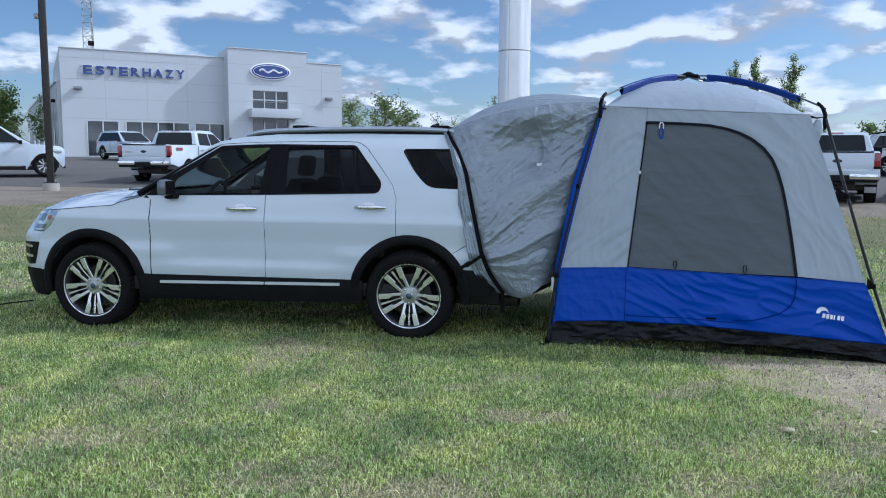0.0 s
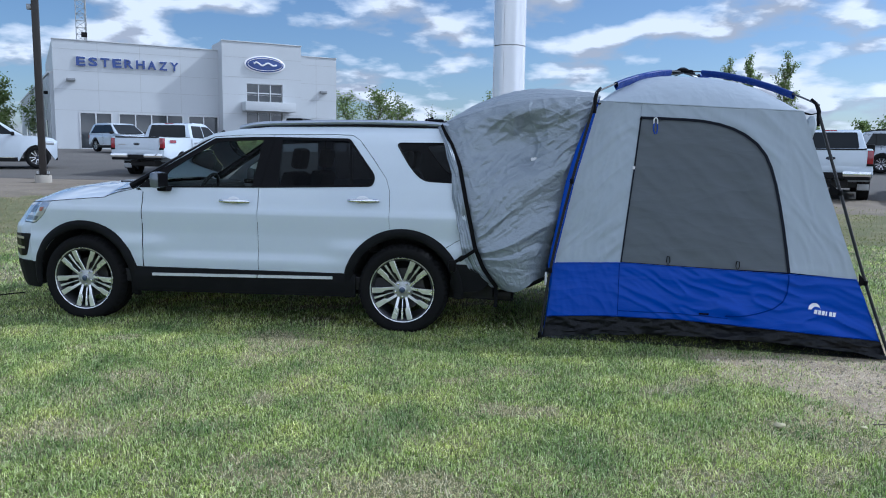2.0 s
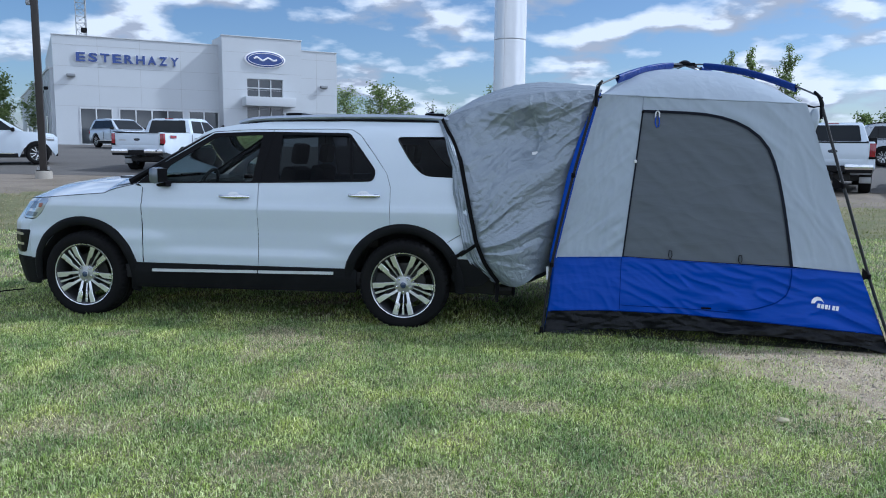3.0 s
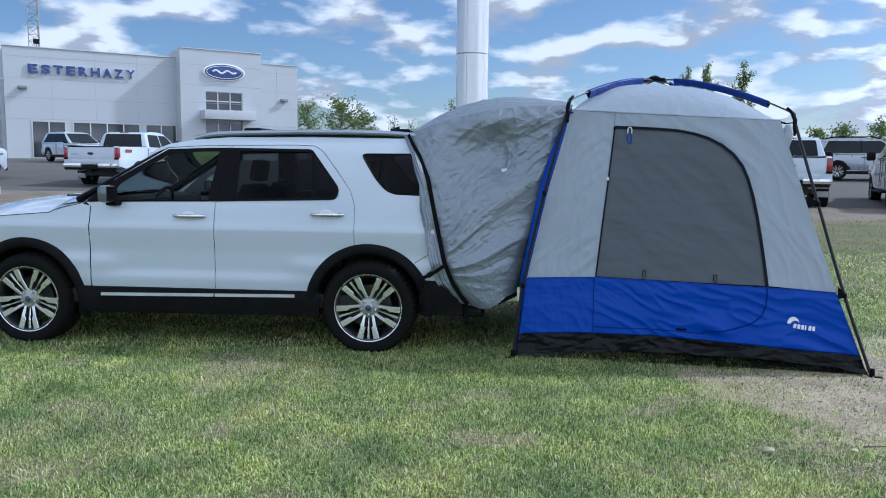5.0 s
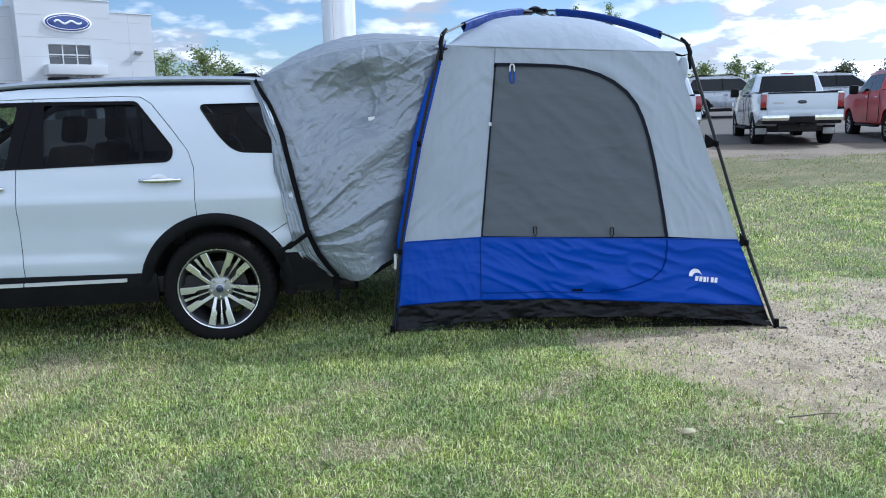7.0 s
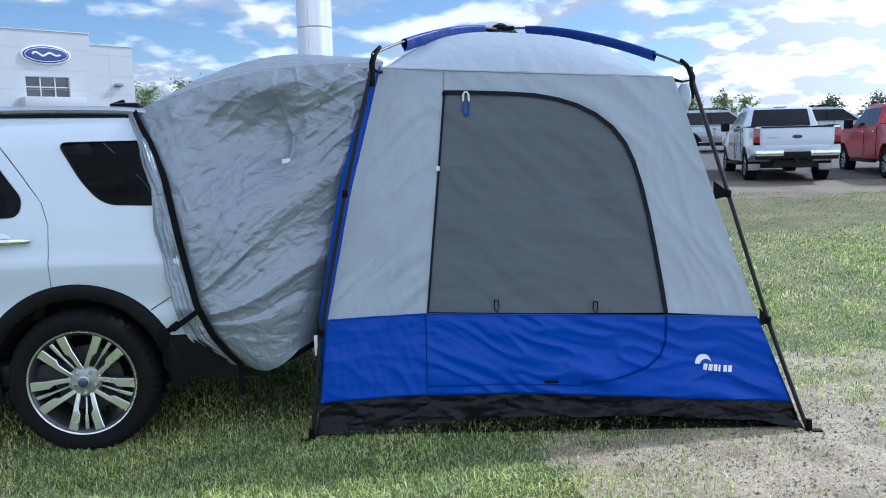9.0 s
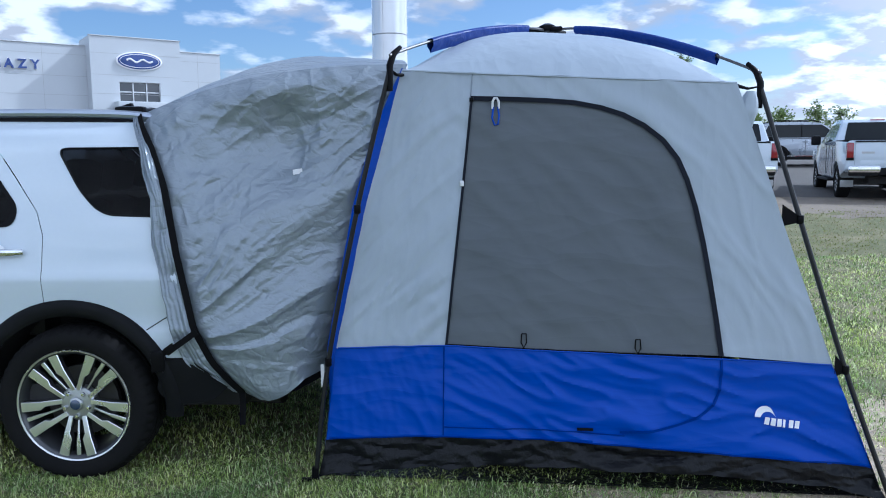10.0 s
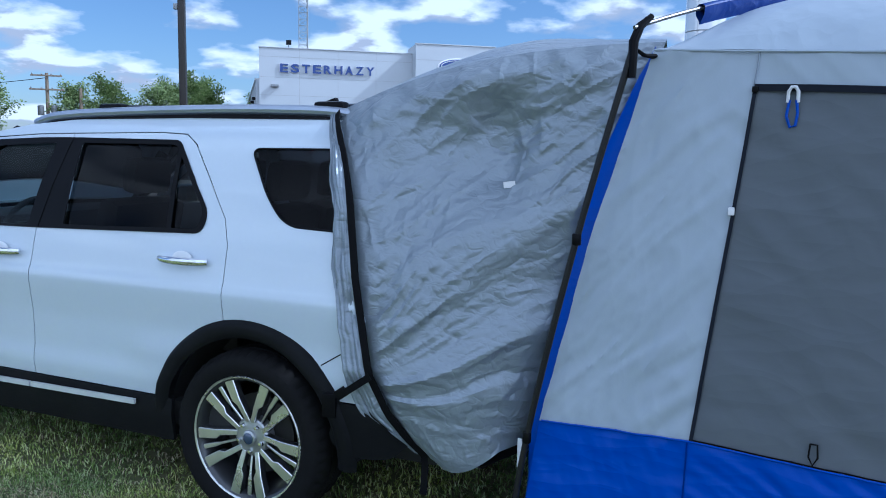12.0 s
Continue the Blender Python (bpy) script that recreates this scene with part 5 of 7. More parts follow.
    part("grille", sheet(4, 12, lambda u, v: flank(1)(4.5, 0.56 + 0.30 * u) + Vector((0.012 - 0.06 * (2 * v - 1) ** 2, (2 * v - 1) * 0.52, 0))), black_plastic, car)
    part("underbody", box((4.2, 1.30, 0.16), (1.36, 0, 0.33), bevel=0.03), cabin_dark, car)
    part("floor_pan", box((2.6, 1.86, 0.12), (0.98 + 0.35, 0, 0.40), bevel=0.02), cabin_dark, car)
    part("exhaust", tube([(-0.2, 0.3, 0.27), (-0.7, 0.45, 0.26), (-0.9, 0.5, 0.27)], 0.05, 10), surface_steel, car)

    # cabin
    part("dashboard", box((0.42, 1.60, 0.34), (2.26, 0, 1.03), bevel=0.09), cabin_dark, car)
    part("steering_wheel", tube([(1.96 - 0.07 * math.sin(a), 0.40 + 0.185 * math.cos(a), 1.10 + 0.185 * math.sin(a)) for a in (2 * math.pi * k / 28 for k in range(29))], 0.016, 8), cabin_dark, car)
    part("steering_hub", box((0.05, 0.16, 0.12), (1.985, 0.40, 1.09), bevel=0.02), cabin_dark, car)
    part("centre_console", box((0.9, 0.26, 0.28), (1.75, 0, 0.66), bevel=0.05), cabin_dark, car)
    for x, y in ((1.42, 0.42), (1.42, -0.42), (0.52, 0.44), (0.52, -0.44), (0.52, 0.0)):
        seat = part("car_seat", box((0.52, 0.52 if abs(y) > 0.1 else 0.34, 0.18), (x, y, 0.72), bevel=0.06), seat_cloth, car, "black leather car seat")
        bm = bmesh.new()
        add_box(bm, (0.15, 0.50 if abs(y) > 0.1 else 0.32, 0.60), (0, 0, 0.30), pose(x - 0.20, y, 0.74, 0, -14, 0), bevel=0.06)
        part("seat_back", bm, seat_cloth, seat)
        bm = bmesh.new()
        add_box(bm, (0.10, 0.27, 0.19), (0, 0, 0.0), pose(x - 0.37, y, 1.44, 0, -10, 0), bevel=0.045)
        part("headrest", bm, seat_cloth, seat)
    return car


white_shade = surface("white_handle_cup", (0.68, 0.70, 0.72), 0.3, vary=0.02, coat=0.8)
rail_silver = surface("satin_grey_rail", (0.36, 0.40, 0.48), 0.30, metal=0.7, vary=0.05)
build_car()



build_pickup(parked(-10.56, 26.8, 80.5), white_paint, "white crew-cab pickup with silver tailgate parked on asphalt", decal=True)
build_pickup(parked(13.1, 18.8, 65), white_paint, "white pickup with chrome bumper parked at the lawn edge", lit_cab=True)
build_pickup(parked(10.0, 20.2, 65), white_paint, "white pickup parked behind the tent")
build_pickup(parked(16.1, 17.4, 65), red_paint, "red crew-cab pickup parked beside the white one")
build_wagon(parked(-19.55, 27.4, 28), white_paint, "large white sport utility car beside the lamp post", 5.3, 1.94, 0.41, front=0.87, blunt=1.0)
build_wagon(parked(-20.9, 47.5, -40), white_paint, "small white sport utility car before the showroom", 4.75, 1.68, 0.38, rails=False)
build_wagon(parked(17.55, 33.6, -22), silver_paint, "silver grey sport utility car across the car park", 4.9, 1.76, 0.38)
build_wagon(parked(23.6, 34.2, -17), silver_paint, "silver grey sport utility car at the far kerb", 4.9, 1.76, 0.38)



# ---- the vehicle tent ----
TENT = pose(0.894, 6.288, 0, 0, 0, -12.56)   # x along the front, y into the tent, z up
TENT_INV = TENT.inverted()


def tent_left(z):
    return lerp([(0, 0.0), (0.2, 0.035), (0.63, 0.080), (1.3, 0.220), (1.95, 0.39)], z)


def tent_right(z):
    return lerp([(0, 2.585), (0.15, 2.53), (0.6, 2.356), (1.25, 2.13), (1.87, 1.925)], z)


def ridge(x, y, z):
    """Sharp-crested folds."""
    return 0.5 - abs(noise.noise(Vector((x, y, z)))) * 1.6


def pleats(x, z, turn, per_metre):
    """Straight facets with sharp crests and valleys, running at an angle to the level."""
    q = (z * math.cos(radians(turn)) - x * math.sin(radians(turn))) * per_metre
    return abs(q % 1.0 - 0.5) * 2 - 0.5


def streaks(x, z, turn, per_metre, long=0.14):
    """Thin sharp creases of uneven length and spacing, running at an angle to the level."""
    c, s = math.cos(radians(turn)), math.sin(radians(turn))
    q, r = z * c - x * s, x * c + z * s
    n = noise.noise(Vector((q * per_metre, r * per_metre * long, turn * 0.37)))
    return max(0.0, 1 - abs(n) * 3.2) ** 1.4


def wrinkle(e, z, amount):
    """Slack and tension folds of the cloth: soft billow, and pulls that slant towards the corners."""
    billow = noise.noise(Vector((e * 1.3, z * 1.3, 4.2)))
    we = e + 0.05 * noise.noise(Vector((e * 3, z * 3, 11)))
    wz = z + 0.05 * noise.noise(Vector((e * 3, z * 3, 13)))
    m1, m2 = (max(0.0, 0.45 + 1.1 * noise.noise(Vector((e * 2.2, z * 2.2, 30.0 + k)))) for k in range(2))
    low = 1 - smooth(z, 0.55, 0.72)
    left = 1 - smooth(e, 0.55, 0.75)
    right = smooth(e, 1.75, 1.95)
    mid = 1 - left - right
    def pull(turn, per_metre, seed, long=0.16):
        """Long soft folds lying at an angle to the level."""
        c, s = math.cos(radians(turn)), math.sin(radians(turn))
        q, r = wz * c - we * s, we * c + wz * s
        return noise.noise(Vector((q * per_metre, r * per_metre * long, seed)))
    # the pulls of the lower panels fan out towards the foot of the right pole
    fan = -math.degrees(math.atan2(0.62 - 0.30 * smooth(e, 0.6, 2.4), 1.25))
    folds = low * smooth(e, 0.45, 0.75) * (0.95 * m1 * pull(fan, 6.0, 1.0) + 0.60 * m2 * pull(fan - 7, 13, 2.0) + 0.30 * streaks(we, wz, fan - 3, 11, 0.10) + 0.16 * m2 * streaks(we, wz, fan - 10, 22, 0.10))
    folds += low * (1 - smooth(e, 0.45, 0.75)) * (0.20 * m1 * pull(-62, 9, 3.0) + 0.10 * streaks(we, wz, -58, 12, 0.2) + 0.07 * streaks(we, wz, -70, 24, 0.2))
    corner = smooth(z, 1.25, 0.65)
    folds += (1 - low) * left * ((0.30 + 0.45 * corner) * m1 * pull(50, 9, 4.0) + (0.14 + 0.30 * corner) * m2 * pull(40, 19, 5.0) + 0.16 * streaks(we, wz, 46, 16, 0.12) + 0.12 * streaks(we, wz, 76, 20, 0.2))
    folds += (1 - low) * right * (0.40 * m1 * pull(-64, 8, 6.0) + 0.25 * m2 * pull(-54, 17, 7.0) + 0.14 * streaks(we, wz, -66, 14, 0.12))
    folds += (1 - low) * mid * (0.38 * m1 * pull(-40, 7, 8.0, 0.10) + 0.16 * m2 * pull(-34, 15, 9.0) + 0.10 * streaks(we, wz, -42, 13, 0.1))
    return amount * (0.4 * billow - folds)


def front(e, z, out=0.0, amount=0.036):
    return Vector((e, 0.12 * z + wrinkle(e, z, amount) - out, z))


DOOR_ARCH = [(0.607, 0.655), (0.640, 1.0), (0.680, 1.40), (0.718, 1.812)]
DOOR_TOP = [(0.718, 1.812), (0.90, 1.806), (1.07, 1.797), (1.20, 1.786), (1.32, 1.762), (1.42, 1.729), (1.514, 1.68), (1.60, 1.612), (1.667, 1.526), (1.71, 1.43), (1.749, 1.303), (1.785, 1.14), (1.817, 0.97), (1.845, 0.80), (1.868, 0.635)]


def skirt_top(e):
    return lerp([(0, 0.19), (0.5, 0.222), (1.06, 0.225), (1.8, 0.19), (2.55, 0.145)], e)


def seam_height(e):
    return lerp([(0, 0.628), (0.607, 0.655), (1.868, 0.622), (2.36, 0.603)], e)


def edge_line(fn, z0, z1, n=10):
    return [(fn(z0 + (z1 - z0) * k / n), z0 + (z1 - z0) * k / n) for k in range(n + 1)]


def ribbon(points, width, out, thick=0.003):
    """A flat band along points; out is the way its face looks."""
    bm = bmesh.new()
    pts = [Vector(p) for p in points]
    o = Vector(out).normalized()
    rows = []
    for i, p in enumerate(pts):
        d = (pts[min(i + 1, len(pts) - 1)] - pts[max(i - 1, 0)]).normalized()
        s = d.cross(o).normalized() * (width / 2)
        rows.append([bm.verts.new(q) for q in (p - s, p - s + o * thick, p + s + o * thick, p + s)])
    for a, b in zip(rows, rows[1:]):
        for i in range(4):
            bm.faces.new((a[i], a[(i + 1) % 4], b[(i + 1) % 4], b[i]))
    bm.faces.new(rows[0])
    bm.faces.new(rows[-1])
    return bm


POLE_FL = [(-0.012, -0.02, 0.0), (0.052, 0.03, 0.575), (0.200, 0.055, 1.30), (0.360, 0.07, 1.938)]
POLE_FR = [(2.605, -0.02, 0.0), (2.415, 0.085, 0.58), (2.215, 0.17, 1.25), (2.052, 0.30, 1.855)]
POLE_BL = [(-0.012, 2.61, 0.0), (0.045, 2.52, 0.575), (0.19, 2.42, 1.30), (0.34, 2.32, 1.94)]
POLE_BR = [(2.605, 2.61, 0.0), (2.415, 2.51, 0.58), (2.215, 2.42, 1.25), (2.030, 2.30, 1.855)]
HUB = Vector((1.10, 1.33, 2.285))


def roof_arc(joint):
    """The bowed roof rod from a corner joint up to the hub."""
    j = Vector(joint)
    pts = []
    for k in range(25):
        f = k / 24
        p = j.lerp(HUB, f)
        p.z = j.z + 0.06 + (HUB.z - 0.005 - j.z - 0.06) * (1 - (1 - f) ** 1.75)
        pts.append(p)
    return pts


def dome(u, v):
    """The roof cloth over the wall ring."""
    x, y = 2 * u - 1, 2 * v - 1
    e = 0.39 + (1.925 - 0.39) * u
    m = 0.235 + 2.05 * v
    eave = 1.95 - 0.08 * u
    h = 0.290 * (1 - abs(x) ** 2.7) ** 0.8 * (1 - math.exp(-(1 - abs(y)) * 1.02 / 0.20)) * (1 - 0.06 * x)
    return Vector((e, m, eave + h + 0.003 * noise.noise(Vector((e * 4, m * 4, 2))) + min(1, 8 * v * (1 - v), 8 * u * (1 - u)) ** 2 * (0.0016 * streaks(e, m, 62, 9) + 0.0012 * streaks(e, m, 118, 12))))


def build_tent():
    t = thing("vehicle_tent", TENT, "grey and royal blue cabin tent joined to the car", "tent")
    out = (0, -1, 0)
    # front wall: grey round the door, blue below, black skirt
    left = edge_line(tent_left, 0.63, 1.95)
    right = edge_line(tent_right, 0.603, 1.87)
    ring = DOOR_ARCH[:-1] + DOOR_TOP + right + left[::-1]
    wall = part("front_wall", panel(ring, lambda e, z: front(e, z), 0.015, thick=0.002, out=out), grey_nylon, t, "light grey nylon wall round the door")
    screen = DOOR_ARCH[:-1] + DOOR_TOP
    part("mesh_door", panel(screen, lambda e, z: front(e, z, -0.003), 0.025), mesh_cloth, t, "closed dark grey mesh door panel")
    for e0, e1, lab in ((None, 0.607, ""), (0.607, 1.868, "blue lower door panel"), (1.868, None, "")):
        lo = edge_line(tent_left, 0.19, 0.628, 6) if e0 is None else [(e0, skirt_top(e0)), (e0, seam_height(e0))]
        hi = edge_line(tent_right, 0.145, 0.603, 6) if e1 is None else [(e1, skirt_top(e1)), (e1, seam_height(e1))]
        a, b = lo[0][0], hi[0][0]
        base = [(x, skirt_top(x)) for x in np.linspace(a, b, 14)[1:-1]]
        a2, b2 = lo[-1][0], hi[-1][0]
        top = [(x, seam_height(x)) for x in np.linspace(b2, a2, 14)[1:-1]]
        ring = [tuple(map(float, q)) for q in lo[:1] + base + hi + top + lo[:0:-1]]
        part("lower_panel", panel(ring, lambda e, z: front(e, z), 0.014, thick=0.002, out=out), blue_nylon, t, lab or "royal blue nylon lower wall")

    def skirt(u, v):
        e = tent_left(0.19 * v) + (tent_right(0.15 * v) - tent_left(0.19 * v)) * u
        z0 = 0.012 + 0.092 * math.sin(math.pi * u) ** 0.6 + 0.012 * noise.noise(Vector((e * 7, 0, 3)))
        z = z0 + (skirt_top(e) + 0.004 - z0) * v
        slack = 0.022 * noise.noise(Vector((e * 5, z * 22, 5))) + 0.012 * noise.noise(Vector((e * 14, z * 40, 8))) + 0.010 * streaks(e, z, 8, 14, 0.25)
        return front(e, z, 0.010 * (1 - v)) + Vector((0, slack * min(1, 5 * (1 - v) + 0.15), 0))
    part("ground_skirt", sheet(180, 14, skirt, 0.003, out), black_fabric, t, "crumpled black ground skirt")
    # seams and zips
    line = lambda pts, off=0.004: [front(e, z, off) for e, z in pts]
    part("waist_seam", tube(line([(e, seam_height(e)) for e in np.linspace(0.09, 2.35, 60)]), 0.004, 6), blue_nylon, t)
    part("door_zip", ribbon(line(DOOR_TOP, 0.002), 0.022, out, 0.004), zip_navy, t, "dark navy zip along the door arch")
    part("door_zip", ribbon(line([(e + 0.004, z) for e, z in curve2(DOOR_ARCH, 24)], 0.002), 0.012, out, 0.004), zip_navy, t)
    part("sill_zip", ribbon(line([(e, seam_height(e) + 0.004) for e in np.linspace(0.607, 1.868, 40)], 0.002), 0.008, out, 0.003), webbing, t)
    part("wall_seam", tube(line([(0.718, 1.82), (0.722, 1.87), (0.725, 1.925)]), 0.003, 6), silver_nylon, t)
    part("wall_seam", tube(line([(0.60, seam_height(0.6) - z * 0.42) for z in np.linspace(0, 1, 14)]), 0.003, 6), blue_dark, t)
    part("door_zip", ribbon(line(curve2([(1.868, 0.625), (1.866, 0.52), (1.845, 0.43), (1.79, 0.37), (1.70, 0.325), (1.58, 0.292), (1.42, 0.276)], 40), 0.003), 0.011, out, 0.003), blue_dark, t, "blue covered zip at the foot of the door")
    part("wall_seam", tube(line([(e, skirt_top(e) + 0.052) for e in np.linspace(0.607, 1.44, 40)]), 0.003, 6), blue_dark, t)
    part("wall_seam", tube(line([(e, skirt_top(e) + 0.006) for e in np.linspace(0.05, 2.52, 60)]), 0.004, 6), blue_dark, t)
    part("eave_seam", tube([front(0.39 + 1.535 * u, 1.945 - 0.08 * u, 0.004, 0.004) for u in np.linspace(0, 1, 40)], 0.0035, 6), grey_nylon, t)
    # zip pulls and ties
    pull = front(0.835, 1.79, 0.010)
    part("zip_pull", tube([pull + Vector(p) for p in ((-0.015, -0.006, -0.028), (-0.014, -0.008, 0.006), (-0.006, -0.009, 0.020), (0.006, -0.009, 0.020), (0.014, -0.008, 0.006), (0.015, -0.006, -0.028))], 0.0055, 8), pull_white, t, "white zip hooks with a blue loop")
    part("pull_loop", tube([pull + Vector(p) for p in ((-0.010, -0.006, -0.02), (-0.016, -0.008, -0.07), (-0.004, -0.010, -0.105), (0.012, -0.010, -0.10), (0.016, -0.008, -0.06), (0.010, -0.006, -0.02))], 0.005, 6), blue_nylon, t)
    part("zip_pull", box((0.020, 0.010, 0.026), front(0.680, 1.415, 0.012), bevel=0.004), pull_white, t)
    part("zip_pull", box((0.02, 0.010, 0.02), front(0.722, 1.805, 0.012), bevel=0.004), trim_black, t)
    for e, z in ((0.975, 0.69), (1.495, 0.675)):
        c = front(e, z, 0.006)
        part("tie_loop", tube([c + Vector(p) for p in ((-0.010, 0, 0.03), (-0.013, -0.004, -0.01), (0, -0.006, -0.035), (0.013, -0.004, -0.01), (0.010, 0, 0.03), (-0.010, 0, 0.03))], 0.0032, 6), webbing, t)
    part("fabric_tag", box((0.075, 0.004, 0.014), front(1.26, 0.285, 0.012), bevel=0.002), webbing, t)
    # maker's mark: plain crescent and bar
    cres = arc(2.062, 0.362, 0.044, 178, 25, 12, 0.052) + arc(2.076, 0.352, 0.036, 20, 160, 12, 0.034)
    part("maker_mark", panel(cres, lambda e, z: front(e, z, 0.006), 0.007), white_print, t, "white crescent mark")
    for k in range(6):
        e0, z0 = 2.058 + 0.0268 * k, 0.334 - 0.0033 * k
        w = 0.020 if k != 3 else 0.010
        part("maker_bar", panel([(e0, z0), (e0 + w, z0 - 0.003), (e0 + w + 0.006, z0 + 0.029), (e0 + 0.006, z0 + 0.032)], lambda e, z: front(e, z, 0.006), 0.012), white_print, t, "small white printed bar")
    # other walls
    def corner(u, v):
        z = 0.03 + 1.93 * v
        out_ = lerp([(0, 0.004), (0.4, 0.016), (0.62, 0.055), (0.9, 0.062), (1.3, 0.075), (1.6, 0.072), (1.85, 0.040), (1.96, 0.01)], z)
        return Vector((tent_left(z) - out_ * math.sin(math.pi / 2 * min(1, u * 1.6)), 0.12 * z + 0.012 + 0.05 * u, z)) + Vector((wrinkle(u, z * 2, 0.007), 0, 0))
    part("left_edge_panel", sheet(8, 40, corner, 0.002, (-1, 0, 0)), blue_nylon, t, "blue corner panel beside the sleeve")

    def side(right):
        def f(u, v):
            z = 0.02 + (1.95 - 0.08 * right - 0.02) * v
            m0, m1 = 0.12 * z, 2.59 - 0.155 * z
            e = (tent_right if right else tent_left)(z)
            m = m0 + (m1 - m0) * u
            return Vector((e + (0.03 if right else -0.01) * math.sin(math.pi * u) * math.sin(math.pi * v) + wrinkle(m, z, 0.01) * math.sin(math.pi * u), m, z))
        return f

    def back(u, v):
        z = 0.02 + 1.9 * v
        e0, e1 = tent_left(z), tent_right(z)
        return Vector((e0 + (e1 - e0) * u, 2.59 - 0.155 * z + wrinkle(u * 2, z, 0.01), z))
    for f, nm, o in ((side(1), "right_wall", (1, 0, 0)), (back, "back_wall", (0, 1, 0))):
        part(nm, sheet(30, 24, lambda u, v, f=f: f(u, 0.31 + 0.69 * v), 0.002, o), grey_nylon, t)
        part("lower_panel", sheet(30, 10, lambda u, v, f=f: f(u, 0.10 + 0.21 * v), 0.002, o), blue_nylon, t)
        part("ground_skirt", sheet(30, 4, lambda u, v, f=f: f(u, 0.10 * v), 0.002, o), black_fabric, t)
    part("roof", sheet(48, 48, dome, 0.002), grey_nylon, t, "domed light grey roof")
    part("tent_floor", sheet(4, 4, lambda u, v: Vector((0.03 + 2.52 * u, 0.03 + 2.52 * v, 0.015)), 0.003), black_fabric, t)

    # frame: four corner poles, roof rods, sleeves, hub
    for k, leg in enumerate((POLE_FL, POLE_FR, POLE_BL, POLE_BR)):
        pts = curve_through(leg, 24)
        pole = part("corner_pole", tube(pts, 0.0115, 10), pole_metal, t, "black steel corner pole")
        joint = Vector(leg[-1])
        rods = roof_arc(joint)
        d = (rods[3] - joint).normalized()
        part("corner_joint", tube([joint - Vector((0, 0, 0.10)), joint + Vector((0, 0, 0.015)), joint + Vector((0, 0, 0.05)) + d * 0.03, joint + Vector((0, 0, 0.055)) + d * 0.09], [0.013, 0.016, 0.015, 0.010], 10), trim_black, pole, "black moulded corner joint")
        part("roof_rod", tube(rods, 0.007, 8), rod_grey, t)
        # sleeve over the rod, sagging a little on its lower side
        i0, i1 = (5, 20) if k != 1 else (4, 20)
        def sleeve(u, v, rods=rods, i0=i0, i1=i1, k=k):
            x = i0 + (i1 - i0) * u
            i = min(int(x), 23)
            c = rods[i].lerp(rods[i + 1], x - i)
            d = (rods[i + 1] - rods[i]).normalized()
            s = d.cross(Vector((0, 0, 1))).normalized()
            a = 2 * math.pi * v
            w = 0.016 + 0.003 * noise.noise(Vector((u * 14, v * 3, k)))
            drop = (0.058 if k == 0 else 0.046) if math.sin(a) < 0 else 0.012
            return c + s * w * math.cos(a) * (1.2 - 0.7 * (math.sin(a) < -0.5)) + Vector((0, 0, drop * math.sin(a) + 0.002))
        part("rod_sleeve", sheet(26, 14, sleeve), navy_nylon, t, "blue fabric sleeve over the roof rod")
        # clips that hold the wall to the pole
        for j in (1, 2):
            c = Vector(leg[j])
            part("pole_clip", lathe([(0.014, -0.020), (0.0165, -0.016), (0.0165, 0.016), (0.014, 0.020)], 12, Matrix.Translation(c)), trim_black, pole)
            inward = 1 if k % 2 == 0 else -1
            wall_e = (tent_left if inward > 0 else tent_right)(c.z)
            wall_p = Vector((wall_e, 0.12 * c.z if k < 2 else 2.59 - 0.155 * c.z, c.z + 0.02))
            bm = bmesh.new()
            vs = [bm.verts.new(p) for p in (c + Vector((0, 0, 0.012)), c + Vector((0, 0, -0.012)), wall_p + Vector((0, 0, -0.05)), wall_p + Vector((0, 0, 0.05)))]
            bm.faces.new(vs)
            thicken(bm, 0.003, out)
            if k % 2:
                part("wall_tab", bm, webbing, t, "black webbing tab")
            else:
                bm.free()
        foot = Vector(leg[0])
        part("pole_foot", tube([foot + Vector((0, 0, 0.07)), foot + Vector((0, 0, 0.004))], [0.015, 0.02], 10), trim_black, pole)
        bm = bmesh.new()
        add_box(bm, (0.07, 0.04, 0.008), foot + Vector((0.03 if k % 2 else -0.03, -0.01, 0.012)), bevel=0.003)
        part("foot_plate", bm, trim_black, pole)
        # corner tie of the roof cloth
        ring_e = 0.39 if k % 2 == 0 else 1.925
        ring_m = 0.235 if k < 2 else 2.285
        ring_z = 1.925 if k % 2 == 0 else 1.855
        part("roof_tie", tube([joint + Vector((0, 0, 0.0)), (Vector((ring_e, ring_m, ring_z)) + joint) / 2 + Vector((0, 0, -0.012)), Vector((ring_e, ring_m, ring_z))], [0.005, 0.010, 0.016], 8, 0.6), webbing, t)
    part("white_tag", box((0.018, 0.004, 0.11), (0.016, 0.055, 0.50), bevel=0.0015), pull_white, t, "small white fabric tag beside the pole")
    hub = part("roof_hub", lathe([(0.0, 0.035), (0.02, 0.035), (0.05, 0.02), (0.055, 0.0), (0.045, -0.012), (0.0, -0.02)], 20, Matrix.Translation(HUB)), trim_black, t, "black central roof hub")
